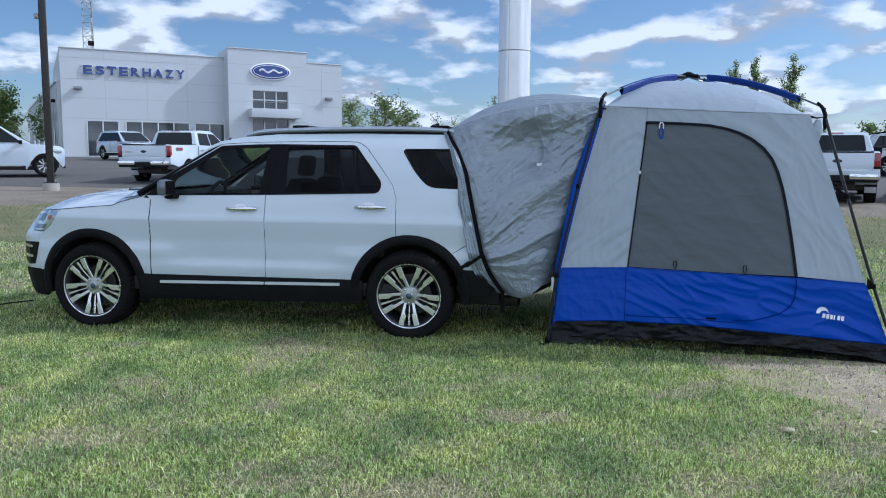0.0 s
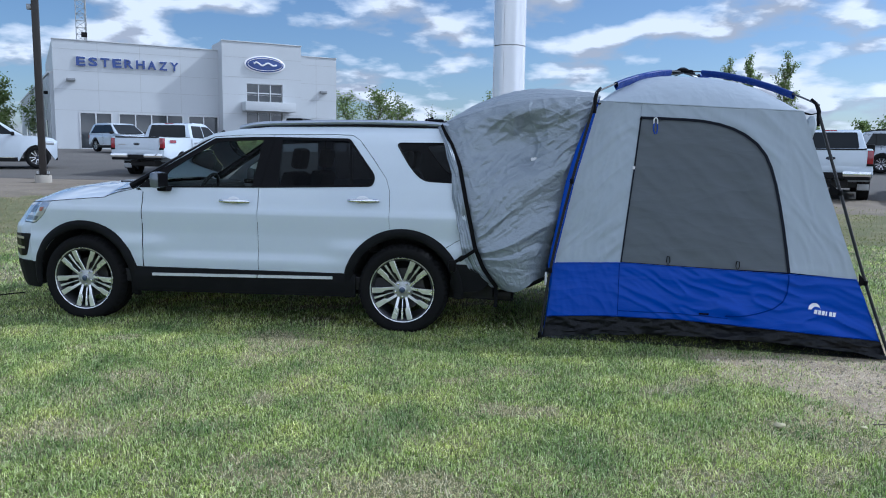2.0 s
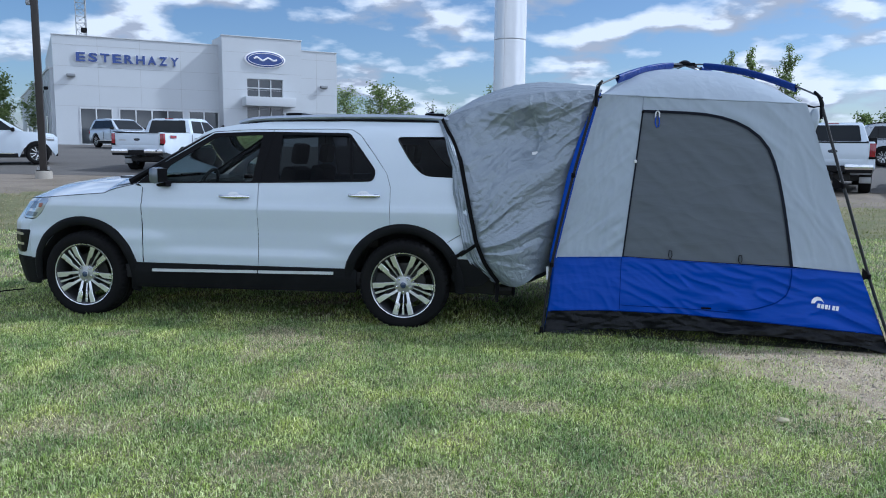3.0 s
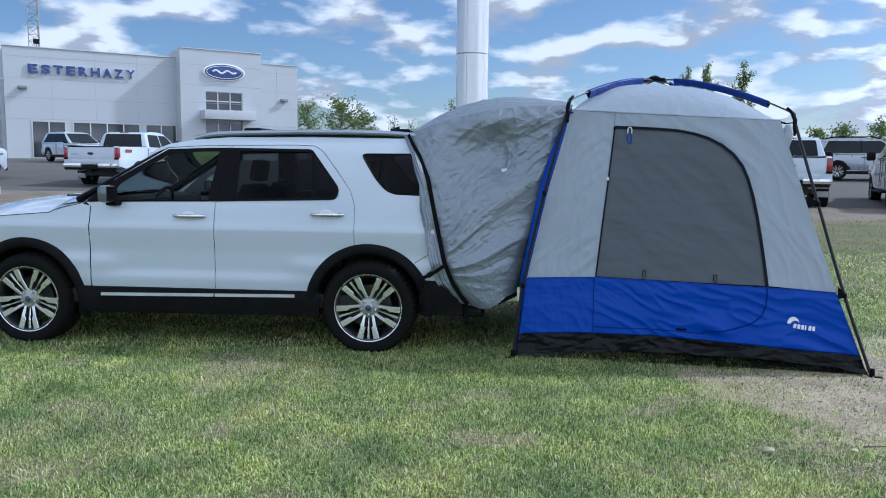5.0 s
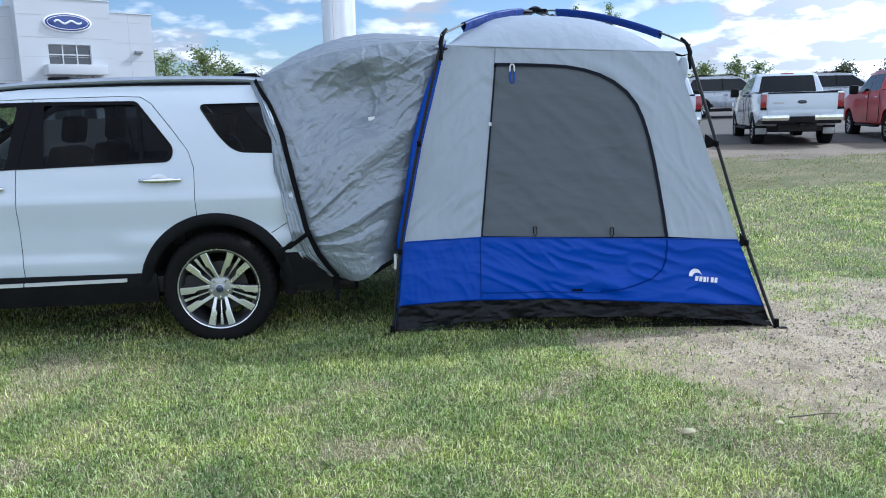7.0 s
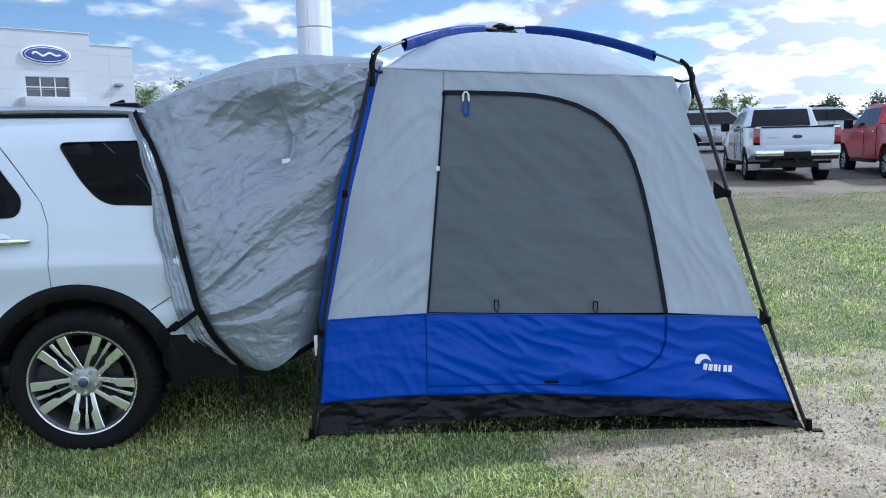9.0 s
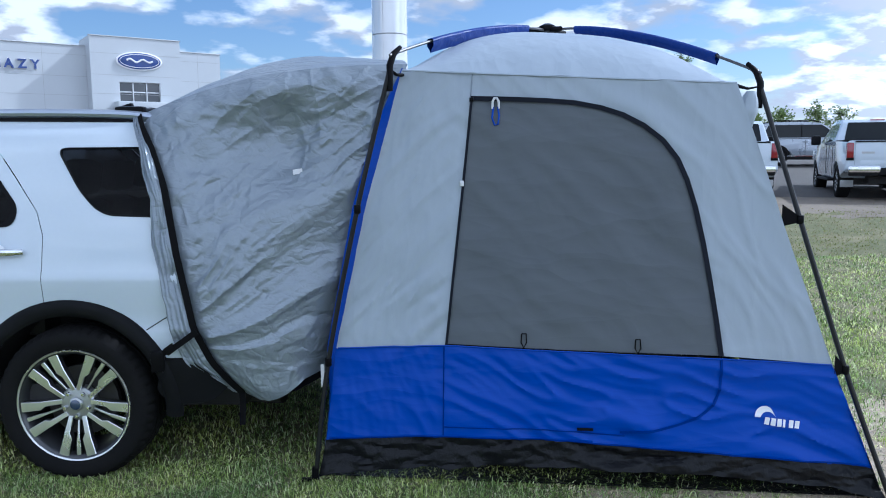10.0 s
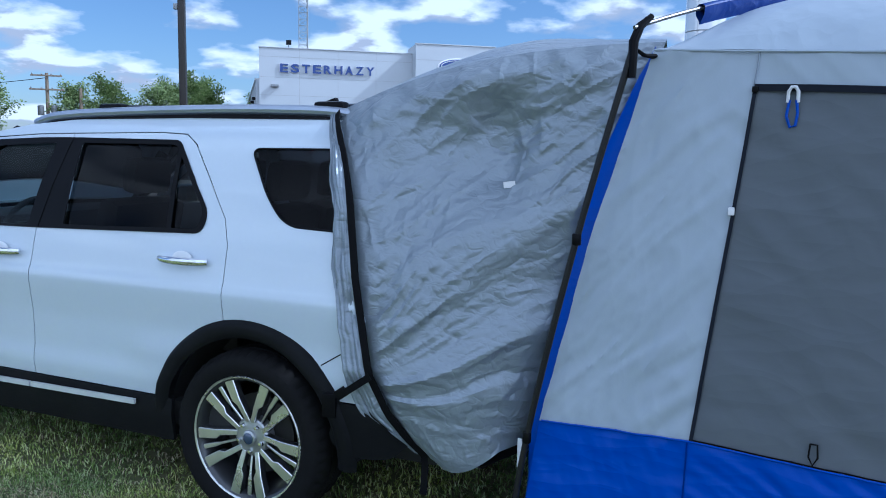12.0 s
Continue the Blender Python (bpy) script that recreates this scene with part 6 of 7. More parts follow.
    for a in (35, 125, 215, 305):
        d = Vector((math.cos(radians(a)), math.sin(radians(a)), 0))
        part("hub_arm", tube([HUB + d * 0.03, HUB + d * 0.13 + Vector((0, 0, -0.01))], 0.014, 8), trim_black, hub)
        part("hub_strut", tube([HUB + d * 0.02 + Vector((0, 0, -0.015)), HUB + d * 0.17 + Vector((0, 0, -0.045))], 0.006, 6), rod_grey, hub)
    # small storage pouch tied at a corner
    def pouch(u, v):
        a = 2 * math.pi * u
        r = 0.046 * math.sin(math.pi * min(1, 0.12 + v * 0.80)) ** 0.6 * (1 + 0.15 * noise.noise(Vector((math.cos(a) * 2, math.sin(a) * 2, v * 5))))
        return Vector((1.965 + 0.03 * v + r * math.cos(a), 0.24 + r * 0.9 * math.sin(a), 1.64 + 0.19 * v))
    part("pouch", sheet(20, 14, pouch), grey_nylon, t, "grey rolled fabric pouch")


def curve2(points, n):
    return [(p.x, p.y) for p in curve_through([(a, b, 0) for a, b in points], n)]


zip_navy = surface("dark_navy_zip_tape", (0.006, 0.008, 0.016), 0.7, vary=0.15, fine=300, spec=0.2)
blue_dark = surface("dark_blue_seam", (0.001, 0.026, 0.21), 0.6, vary=0.05, spec=0.08)
pull_white = surface("white_plastic_pull", (0.7, 0.7, 0.72), 0.4, vary=0.03)
rod_grey = surface("grey_fibreglass_rod", (0.10, 0.10, 0.105), 0.35, metal=0.4, vary=0.05)
build_tent()

# ---- the sleeve between the car and the tent ----
STRAP = [(0.40, 0.530, 6.470), (0.48, 0.470, 6.425), (0.58, 0.405, 6.385), (0.75, 0.335, 6.350), (1.10, 0.262, 6.395), (1.40, 0.205, 6.475), (1.58, 0.135, 6.570), (1.70, 0.065, 6.665), (1.748, 0.045, 6.715)]   # z, x, y up the near side of the car
TENT_EDGE = [(0.50, 0.985, 6.560), (0.56, 0.990, 6.540), (1.00, 1.085, 6.510), (1.40, 1.180, 6.505), (1.80, 1.290, 6.530), (1.99, 1.360, 6.560)]


def strap_at(v):
    z = 0.40 + 1.348 * v
    return Vector((lerp([(q[0], q[1]) for q in STRAP], z), lerp([(q[0], q[2]) for q in STRAP], z), z))


def tent_edge_at(v):
    z = 0.50 + 1.49 * v
    return Vector((lerp([(q[0], q[1]) for q in TENT_EDGE], z), lerp([(q[0], q[2]) for q in TENT_EDGE], z), z))


def sleeve_folds(u, v):
    """Long swags that fan out from the wheel arch strap below, crumpled facets above, fading at the sewn edges."""
    x, z = u * 0.95, v * 1.55
    wx = x + 0.05 * noise.noise(Vector((x * 2.1, z * 2.1, 1.0))) + 0.008 * noise.noise(Vector((x * 7, z * 7, 2.0)))
    wz = z + 0.05 * noise.noise(Vector((x * 2.3, z * 2.3, 6.0))) + 0.008 * noise.noise(Vector((x * 7, z * 7, 7.0)))
    m1, m2, m3 = (max(0.1, 0.55 + 0.9 * noise.noise(Vector((x * 2.4, z * 2.4, 20.0 + k)))) for k in range(3))
    dx, dz = wx + 0.30, wz - 0.26
    th, r = math.atan2(dz, dx), math.hypot(dx, dz)
    reach = min(1.0, r / 0.6)
    swag = reach * (0.032 * noise.noise(Vector((th * 5.5, r * 0.6, 1.3))) + 0.016 * m2 * noise.noise(Vector((th * 13, r * 0.9, 7.7))))
    swag += reach * (0.014 * m1 * streaks(r * 0.15, th * 0.9, 0, 5.0, 0.5) + 0.007 * m3 * streaks(r * 0.2, th, 0, 13.0, 0.5))
    swag += 0.003 * m1 * streaks(wx, wz, 118, 11, 0.4) + 0.003 * m3 * streaks(wx, wz, 70, 13, 0.4) + 0.004 * m2 * streaks(wx, wz, 14, 16, 0.2)
    near_strap = smooth(u, 0.42, 0.05)
    swag += near_strap * (0.008 * m2 * streaks(wx, wz, 12, 13, 0.2) + 0.006 * m3 * streaks(wx, wz, 30, 17, 0.25))
    crump = 0.011 * m1 * pleats(wx, wz, 62, 3.4) + 0.010 * m2 * pleats(wx, wz, 128, 4.1) + 0.005 * m3 * pleats(wx, wz, 12, 7.3)
    crump += 0.014 * m2 * streaks(wx, wz, 66, 4.5, 0.25) + 0.010 * m1 * streaks(wx, wz, 24, 6, 0.2) + 0.009 * m3 * streaks(wx, wz, 122, 6.5, 0.3) + 0.006 * streaks(wx, wz, 88, 12, 0.25) + 0.006 * streaks(wx, wz, 38, 13, 0.3) + 0.004 * streaks(wx, wz, 150, 15, 0.3)
    # a deep upright fold hangs from the peak of the ridge, and a ledge climbs away from the strap
    hang = 0.040 * math.exp(-((wx - 0.50 - 0.10 * (1.35 - wz)) / 0.075) ** 2) * smooth(v, 0.60, 0.72) * smooth(v, 0.95, 0.86)
    ledge = wz - (0.66 + 0.48 * wx)
    crump += 0.028 * smooth(ledge, 0.03, -0.03) * math.exp(-(ledge / 0.16) ** 2) * smooth(u, 0.08, 0.2) * smooth(u, 0.62, 0.48)
    edge = min(1, u / 0.07, (1 - u) / 0.05)
    top = smooth(v + 0.12 * noise.noise(Vector((x * 3, z * 3, 1))) - 0.10 * u, 0.44, 0.62)
    d = edge * (hang - swag * (1 - 0.85 * top) - crump * (0.12 + 0.88 * top))
    return d if d < 0 else d * smooth(u, 0.05, 0.40)


def sleeve_near(u, v):
    a, b = strap_at(v), tent_edge_at(v)
    p = a.lerp(b, u)
    # lower edge dips and lifts, upper edge climbs to the tent roof
    p.z += -0.055 * math.sin(math.pi * min(1, u * 1.5)) * (1 - v) ** 3 + 0.075 * math.sin(math.pi * u ** 0.9) * v ** 3
    p.y += -0.030 * math.sin(math.pi * u) * math.sin(math.pi * v) + sleeve_folds(u, v)
    # the slack hangs out low down, and the cloth falls in under the ridge of the roof
    belly = math.sin(math.pi * min(1, u * 1.05)) ** 0.8
    p.y -= 0.125 * math.exp(-((v - 0.03) / 0.30) ** 2) * belly
    p.y += 0.105 * math.exp(-((v - 0.77) / 0.13) ** 2) * math.sin(math.pi * min(1, u * 1.1)) ** 1.4
    p.y -= 0.060 * math.exp(-((v - 0.95) / 0.06) ** 2) * math.sin(math.pi * u)
    return p


def sleeve_section(u, w):
    """Round the sleeve from the near bottom edge over the roof to the far bottom edge."""
    mid = 7.44 + 0.12 * u
    if w <= 0.42:
        return sleeve_near(u, w / 0.42)
    if w >= 0.58:
        p = sleeve_near(u, (1 - w) / 0.42)
        return Vector((p.x + 0.22 * (1 - u), 2 * mid - p.y, p.z))
    k = (w - 0.42) / 0.16
    a = sleeve_near(u, 1)
    b = Vector((a.x + 0.22 * (1 - u), 2 * mid - a.y, a.z))
    p = a.lerp(b, k)
    crown = 0.03 + 0.085 * math.sin(math.pi * u ** 0.8) ** 0.8 + 0.05 * u
    p.z += crown * (1 - abs(2 * k - 1) ** 2.4) + math.sin(math.pi * k) * (0.020 * ridge(u * 4, k * 5, 3.3) + 0.010 * ridge(u * 11, k * 9, 3.3))
    return p


def build_sleeve():
    t = thing("tent_sleeve", Matrix.Identity(4), "crumpled silver nylon sleeve stretched round the open car tail", "tent sleeve")
    ws = [0.42 * i / 180 for i in range(180)] + [0.42 + 0.16 * i / 50 for i in range(50)] + [0.58 + 0.42 * i / 30 for i in range(31)]
    bm = bmesh.new()
    nu = 140
    g = [[bm.verts.new(sleeve_section(i / nu, w)) for w in ws] for i in range(nu + 1)]
    for i in range(nu):
        for j in range(len(ws) - 1):
            bm.faces.new((g[i][j], g[i + 1][j], g[i + 1][j + 1], g[i][j + 1]))
    part("sleeve_cloth", bm, silver_nylon, t, angle=17)
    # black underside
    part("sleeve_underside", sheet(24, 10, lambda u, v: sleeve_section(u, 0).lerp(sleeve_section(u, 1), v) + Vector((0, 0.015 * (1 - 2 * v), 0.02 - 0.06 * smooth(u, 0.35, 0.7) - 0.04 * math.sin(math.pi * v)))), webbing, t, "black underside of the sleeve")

    # gathered edge against the car
    def ruffle(u, v):
        p = strap_at(v)
        w = lerp([(0, 0.05), (0.12, 0.12), (0.3, 0.115), (0.55, 0.105), (0.8, 0.075), (1.0, 0.035)], v) * (1 + 0.12 * noise.noise(Vector((v * 8, 0, 4))) + 0.05 * noise.noise(Vector((v * 25, 0, 9))))
        pleat = (0.022 * noise.noise(Vector((u * 2.6 + 0.6 * v, v * 3.0, 1))) + 0.012 * noise.noise(Vector((u * 6.5 - v, v * 7.0, 3))) + 0.007 * streaks(u, v, 80, 7, 0.5)) * min(1, 3 * u) + 0.004 * noise.noise(Vector((u * 8, v * 30, 2)))
        return p + Vector((-w * u, -0.020 - 0.010 * math.sin(math.pi * u) + 0.008 * u + pleat, 0.004 * math.sin(v * 40)))
    part("gathered_edge", sheet(36, 160, ruffle), silver_nylon, t, "gathered silver elastic edge", angle=180)
    for far in (0, 1):
        mid = 7.44
        f = lambda p: Vector((p.x + 0.22, 2 * mid - p.y, p.z)) if far else p
        o = (-0.3, 1 if far else -1, 0)
        part("edge_strap", ribbon([f(strap_at(k / 40) + Vector((0.0, -0.030, 0))) for k in range(41)], 0.034, o, 0.005), webbing, t, "black webbing strap along the edge")
    over = [sleeve_section(0.0, 0.42 + 0.16 * k / 30) + Vector((0, 0, 0.01)) for k in range(31)]
    part("edge_strap", ribbon(over, 0.034, (0, 0, 1), 0.005), webbing, t)
    end = strap_at(0.0)
    part("strap_tail", ribbon([end + Vector((-0.01, -0.012, 0.03)), end + Vector((-0.005, -0.012, -0.06)), end + Vector((-0.012, -0.008, -0.17))], 0.028, (0, -1, 0), 0.004), webbing, t)
    # strap hooked on the wheel arch
    a, b = strap_at(0.255) + Vector((0.015, -0.062, 0)), CAR @ Vector((-0.435, 0.998, 0.618))
    part("arch_strap", ribbon([a, a.lerp(b, 0.5) + Vector((0, -0.030, -0.004)), b], 0.028, (0, -1, 0), 0.004), webbing, t, "black strap hooked on the wheel arch")
    c = a.lerp(b, 0.68) + Vector((0, -0.030, 0))
    part("buckle", box((0.05, 0.016, 0.04), (0, 0, 0), Matrix.Translation(c) @ pose(0, 0, 0, 0, -35, 0), bevel=0.005), trim_black, t)
    part("arch_hook", box((0.06, 0.03, 0.10), (0, 0, 0), Matrix.Translation(b + Vector((-0.01, -0.005, -0.03))), bevel=0.008), trim_black, t)
    p = sleeve_near(0.60, 0.69)
    part("care_label", box((0.045, 0.003, 0.024), (0, 0, 0), Matrix.Translation(p + Vector((0, -0.016, 0))) @ pose(0, 0, 0, 0, -8, 0)), pull_white, t, "small white fabric label")


build_sleeve()



# ---- trees and bushes ----
def leaf_material(name, a, b, c):
    m = bpy.data.materials.new(name)
    m.use_nodes = True
    t = m.node_tree
    t.nodes.clear()
    out = node(t, "ShaderNodeOutputMaterial")
    geo = node(t, "ShaderNodeNewGeometry")
    ramp = node(t, "ShaderNodeValToRGB")
    e = ramp.color_ramp.elements
    e[0].position, e[0].color = 0.0, (*a, 1)
    e[1].position, e[1].color = 1.0, (*c, 1)
    mid = e.new(0.55)
    mid.color = (*b, 1)
    t.links.new(geo.outputs["Random Per Island"], ramp.inputs[0])
    diff = node(t, "ShaderNodeBsdfDiffuse")
    trans = node(t, "ShaderNodeBsdfTranslucent")
    gloss = node(t, "ShaderNodeBsdfGlossy")
    gloss.inputs["Roughness"].default_value = 0.5
    mix, mix2 = node(t, "ShaderNodeMixShader"), node(t, "ShaderNodeMixShader")
    mix.inputs[0].default_value, mix2.inputs[0].default_value = 0.4, 0.05
    t.links.new(ramp.outputs[0], diff.inputs[0])
    t.links.new(ramp.outputs[0], trans.inputs[0])
    t.links.new(diff.outputs[0], mix.inputs[1])
    t.links.new(trans.outputs[0], mix.inputs[2])
    t.links.new(mix.outputs[0], mix2.inputs[1])
    t.links.new(gloss.outputs[0], mix2.inputs[2])
    t.links.new(mix2.outputs[0], out.inputs[0])
    return m


leaf_green = leaf_material("spring_leaves", (0.11, 0.17, 0.045), (0.19, 0.26, 0.08), (0.29, 0.35, 0.14))
leaf_olive = leaf_material("olive_leaves", (0.06, 0.075, 0.03), (0.10, 0.11, 0.045), (0.15, 0.15, 0.07))
bark = surface("grey_brown_bark", (0.12, 0.10, 0.08), 0.9, vary=0.25, scale=4, fine=30, bump=0.4)


def mesh_from(name, verts, faces, material, parent):
    me = bpy.data.meshes.new(name)
    me.from_pydata(verts, [], faces)
    me.materials.append(material)
    ob = new(name, me)
    ob.parent = parent
    return ob


def build_tree(m, height, spread, leaves, label, seed, leaf=leaf_green, size=0.30, category="tree", base=0.25, sparse=0.0):
    """Tapered trunk, limbs and a crown of many small leaf clumps with gaps."""
    rnd = random.Random(seed)
    t = thing("tree" if category == "tree" else "bush", m, label, category, "trees round the car park")
    wood = bmesh.new()
    top = Vector((rnd.uniform(-0.2, 0.2) * spread, rnd.uniform(-0.2, 0.2) * spread, height * 0.92))
    trunk = [Vector((0, 0, -0.3)).lerp(top, k / 8) + Vector((rnd.uniform(-1, 1), rnd.uniform(-1, 1), 0)) * 0.03 * height * (k > 0) for k in range(9)]
    r0 = 0.024 * height
    add_tube(wood, trunk, [r0 * (1 - 0.9 * k / 8) for k in range(9)], 8)
    tips = []
    n = 16 if category == "tree" else 12
    for k in range(n):
        f = base + (0.98 - base) * (k + rnd.random()) / n
        p = trunk[min(7, int(f * 8))].lerp(trunk[min(8, int(f * 8) + 1)], f * 8 % 1)
        a = k * 2.4 + rnd.uniform(-0.4, 0.4)
        reach = spread * (0.30 + 0.75 * math.sin(math.pi * min(1, (f - base) / (1 - base) * 0.72 + 0.22))) * rnd.uniform(0.6, 1.05)
        tip = p + Vector((math.cos(a) * reach, math.sin(a) * reach, height * rnd.uniform(0.05, 0.20)))
        bend = p.lerp(tip, 0.5) + Vector((0, 0, -0.03 * height))
        add_tube(wood, curve_through([p, bend, tip], 5), [r0 * 0.42 * (1 - 0.8 * j / 5) for j in range(6)], 5)
        tips.append((p, bend, tip))
    part("trunk", wood, bark, t)
    verts, faces = [], []
    leaves, size = int(leaves * 1.9), size * 0.68
    for k in range(leaves):
        p, b, tip = tips[rnd.randrange(n)] if rnd.random() < 0.88 else (trunk[5], trunk[7], trunk[8])
        f = rnd.random() ** 0.6
        c = p.lerp(b, f * 2) if f < 0.5 else b.lerp(tip, f * 2 - 1)
        w = spread * 0.26 * (1 - sparse)
        c = c + Vector((rnd.gauss(0, w * 0.55), rnd.gauss(0, w * 0.55), rnd.gauss(0, w * 0.5)))
        s = size * rnd.uniform(0.6, 1.3)
        u = Vector((rnd.uniform(-1, 1), rnd.uniform(-1, 1), rnd.uniform(-0.6, 0.6))).normalized()
        q = u.orthogonal().normalized() * s * rnd.uniform(0.35, 0.6)
        i = len(verts)
        verts += [tuple(c - u * s * 0.5), tuple(c + q), tuple(c + u * s * 0.5), tuple(c - q)]
        faces.append((i, i + 1, i + 2, i + 3))
    mesh_from("crown", verts, faces, leaf, t)
    return t


def grow(x, y, *a, **k):
    build_tree(pose(x, y, ground_height(x, y), 0, 0, 40 * (x + y)), *a, **k)


# between the building and the pylon
grow(-10.6, 84, 6.2, 2.2, 1150, "leafy green tree beyond the car park", 1)
grow(-7.6, 86, 6.6, 2.3, 1200, "leafy green tree beyond the car park", 2)
grow(-5.0, 85, 5.5, 1.8, 750, "leafy green tree beyond the car park", 3)
grow(-1.6, 90, 5.0, 1.3, 130, "nearly bare spring sapling on the skyline", 4, size=0.22)
grow(0.4, 92, 4.6, 1.6, 180, "nearly bare spring sapling on the skyline", 5, size=0.22)
grow(5.2, 92, 6.6, 1.6, 700, "leafy green tree behind the pylon", 6)
# tall poplars behind the tent
grow(28.5, 80, 9.6, 1.25, 1500, "tall slender green poplar tree", 7, base=0.2, size=0.24)
grow(30.6, 80.5, 10.2, 1.2, 1500, "tall slender green poplar tree", 8, base=0.2, size=0.24)
grow(34.0, 79, 9.8, 1.35, 1700, "tall slender green poplar tree", 9, base=0.2, size=0.24)
# row to the right of the lot
for k, (x, y, h) in enumerate(((30.4, 57.5, 3.4), (32.0, 56.2, 3.7), (33.8, 55.2, 3.9), (35.4, 54.6, 3.7), (28.0, 60, 3.0))):
    grow(x, y, h * 0.86, 1.1, 520, "green tree in a row past the car park", 20 + k, size=0.24)
for k, (x, y) in enumerate(((47, 60), (50, 58), (53, 56), (56, 54), (59, 52), (29, 68))):
    grow(x, y, 3.2, 1.9, 900, "low olive green bush beyond the road", 40 + k, leaf=leaf_olive, category="bush", base=0.05)
# left of the building
for k, (x, y, h) in enumerate(((-61, 56, 6.2), (-58, 60, 5.6), (-56.5, 58.5, 6.4), (-52.5, 65, 5.8), (-50, 67, 6.4), (-47.5, 72, 4.2), (-45.5, 71, 6.6), (-43.5, 73, 6.8), (-42.0, 90, 7.0), (-39.0, 76, 5.4), (-37.0, 77, 6.2), (-64, 50, 6.0), (-70, 62, 7.0))):
    grow(x, y, h, 2.3, 2500, "leafy green tree beside the dealership", 60 + k)


for k, (x, y, h) in enumerate(((-34.6, 59.5, 5.2), (-36.6, 61.0, 5.9), (-38.6, 59.0, 5.4))):
    grow(x, y, h, 1.9, 2600, "dense leafy green tree beside the dealership", 80 + k, size=0.26)

# ---- lawn ----
BARE_SPOTS = [(-0.05, 3.42, 0.45, 0.22, 0.95), (0.52, 4.50, 0.42, 0.20, 0.9), (0.55, 5.30, 0.30, 0.22, 0.6), (-1.98, 5.10, 0.30, 0.25, 0.7), (-1.75, 4.10, 0.45, 0.25, 0.6), (-0.75, 3.55, 0.30, 0.16, 0.7), (1.35, 3.55, 0.40, 0.20, 0.6), (2.35, 3.95, 0.35, 0.22, 0.75), (2.30, 5.68, 0.40, 0.25, 0.9)]


def bare(x, y):
    """How worn the lawn is: 1 on the gravelly patch by the tent, 0 on full grass."""
    d = math.hypot((x - 4.15) / 1.95, (y - 5.35) / 1.62)
    k = 1 - smooth(d + 0.45 * noise.noise(Vector((x * 1.3, y * 1.3, 2.0))) + 0.34 * noise.noise(Vector((x * 4, y * 4, 5.0))) + 0.2 * noise.noise(Vector((x * 11, y * 11, 7.0))), 0.50, 1.26)
    spots = smooth(noise.noise(Vector((x * 1.3, y * 1.7, 9.0))) + 0.5 * noise.noise(Vector((x * 3.4, y * 3.4, 4.0))), 0.28, 0.58) * 0.78
    for sx, sy, rx, ry, much in BARE_SPOTS:
        d = math.hypot((x - sx) / rx, (y - sy) / ry)
        if d < 1.6:
            spots = max(spots, much * (1 - smooth(d + 0.5 * noise.noise(Vector((x * 6, y * 6, 3.0))) + 0.3 * noise.noise(Vector((x * 17, y * 17, 8.0))), 0.35, 1.1)))
    # tufts stand on the patch itself
    k *= 1 - 0.75 * smooth(noise.noise(Vector((x * 2.6, y * 2.6, 14.0))) + 0.5 * noise.noise(Vector((x * 8, y * 8, 15.0))), 0.12, 0.42)
    return max(k, spots)


dry_soil = surface("dry_gravelly_soil", (0.45, 0.37, 0.27), 0.95, vary=0.8, scale=3.5, fine=60, second=(0.20, 0.16, 0.11), amount=0.85, bump=0.8, bump_scale=140)
stone_mat = surface("pale_pebble", (0.52, 0.47, 0.30), 0.85, vary=0.2, scale=8, spread=0.3)


def grass_material():
    """Blades of mixed greens; clumps differ from yard to yard."""
    m = leaf_material("mown_grass", (0.035, 0.065, 0.013), (0.40, 0.52, 0.105), (0.90, 0.95, 0.50))
    t = m.node_tree
    ramp = next(k for k in t.nodes if k.type == "VALTORGB")
    co = node(t, "ShaderNodeTexCoord")
    clump = node(t, "ShaderNodeTexNoise")
    clump.inputs["Scale"].default_value, clump.inputs["Detail"].default_value = 2.0, 7
    t.links.new(co.outputs["Object"], clump.inputs["Vector"])
    span = node(t, "ShaderNodeMapRange")
    span.inputs["From Min"].default_value, span.inputs["From Max"].default_value = 0.3, 0.7
    span.inputs["To Min"].default_value, span.inputs["To Max"].default_value = 0.60, 1.36
    t.links.new(clump.outputs["Fac"], span.inputs["Value"])
    hue = node(t, "ShaderNodeMapRange")
    hue.inputs["From Min"].default_value, hue.inputs["From Max"].default_value = 0.3, 0.7
    hue.inputs["To Min"].default_value, hue.inputs["To Max"].default_value = 0.54, 0.475
    t.links.new(clump.outputs["Fac"], hue.inputs["Value"])
    hsv = node(t, "ShaderNodeHueSaturation")
    t.links.new(span.outputs[0], hsv.inputs["Value"])
    t.links.new(hue.outputs[0], hsv.inputs["Hue"])
    t.links.new(ramp.outputs[0], hsv.inputs["Color"])
    for k in t.nodes:
        if k.type in ("BSDF_DIFFUSE", "BSDF_TRANSLUCENT"):
            t.links.new(hsv.outputs[0], k.inputs[0])
    return m


def straw_material():
    return leaf_material("dry_straw", (0.40, 0.34, 0.19), (0.72, 0.63, 0.39), (0.93, 0.87, 0.64))


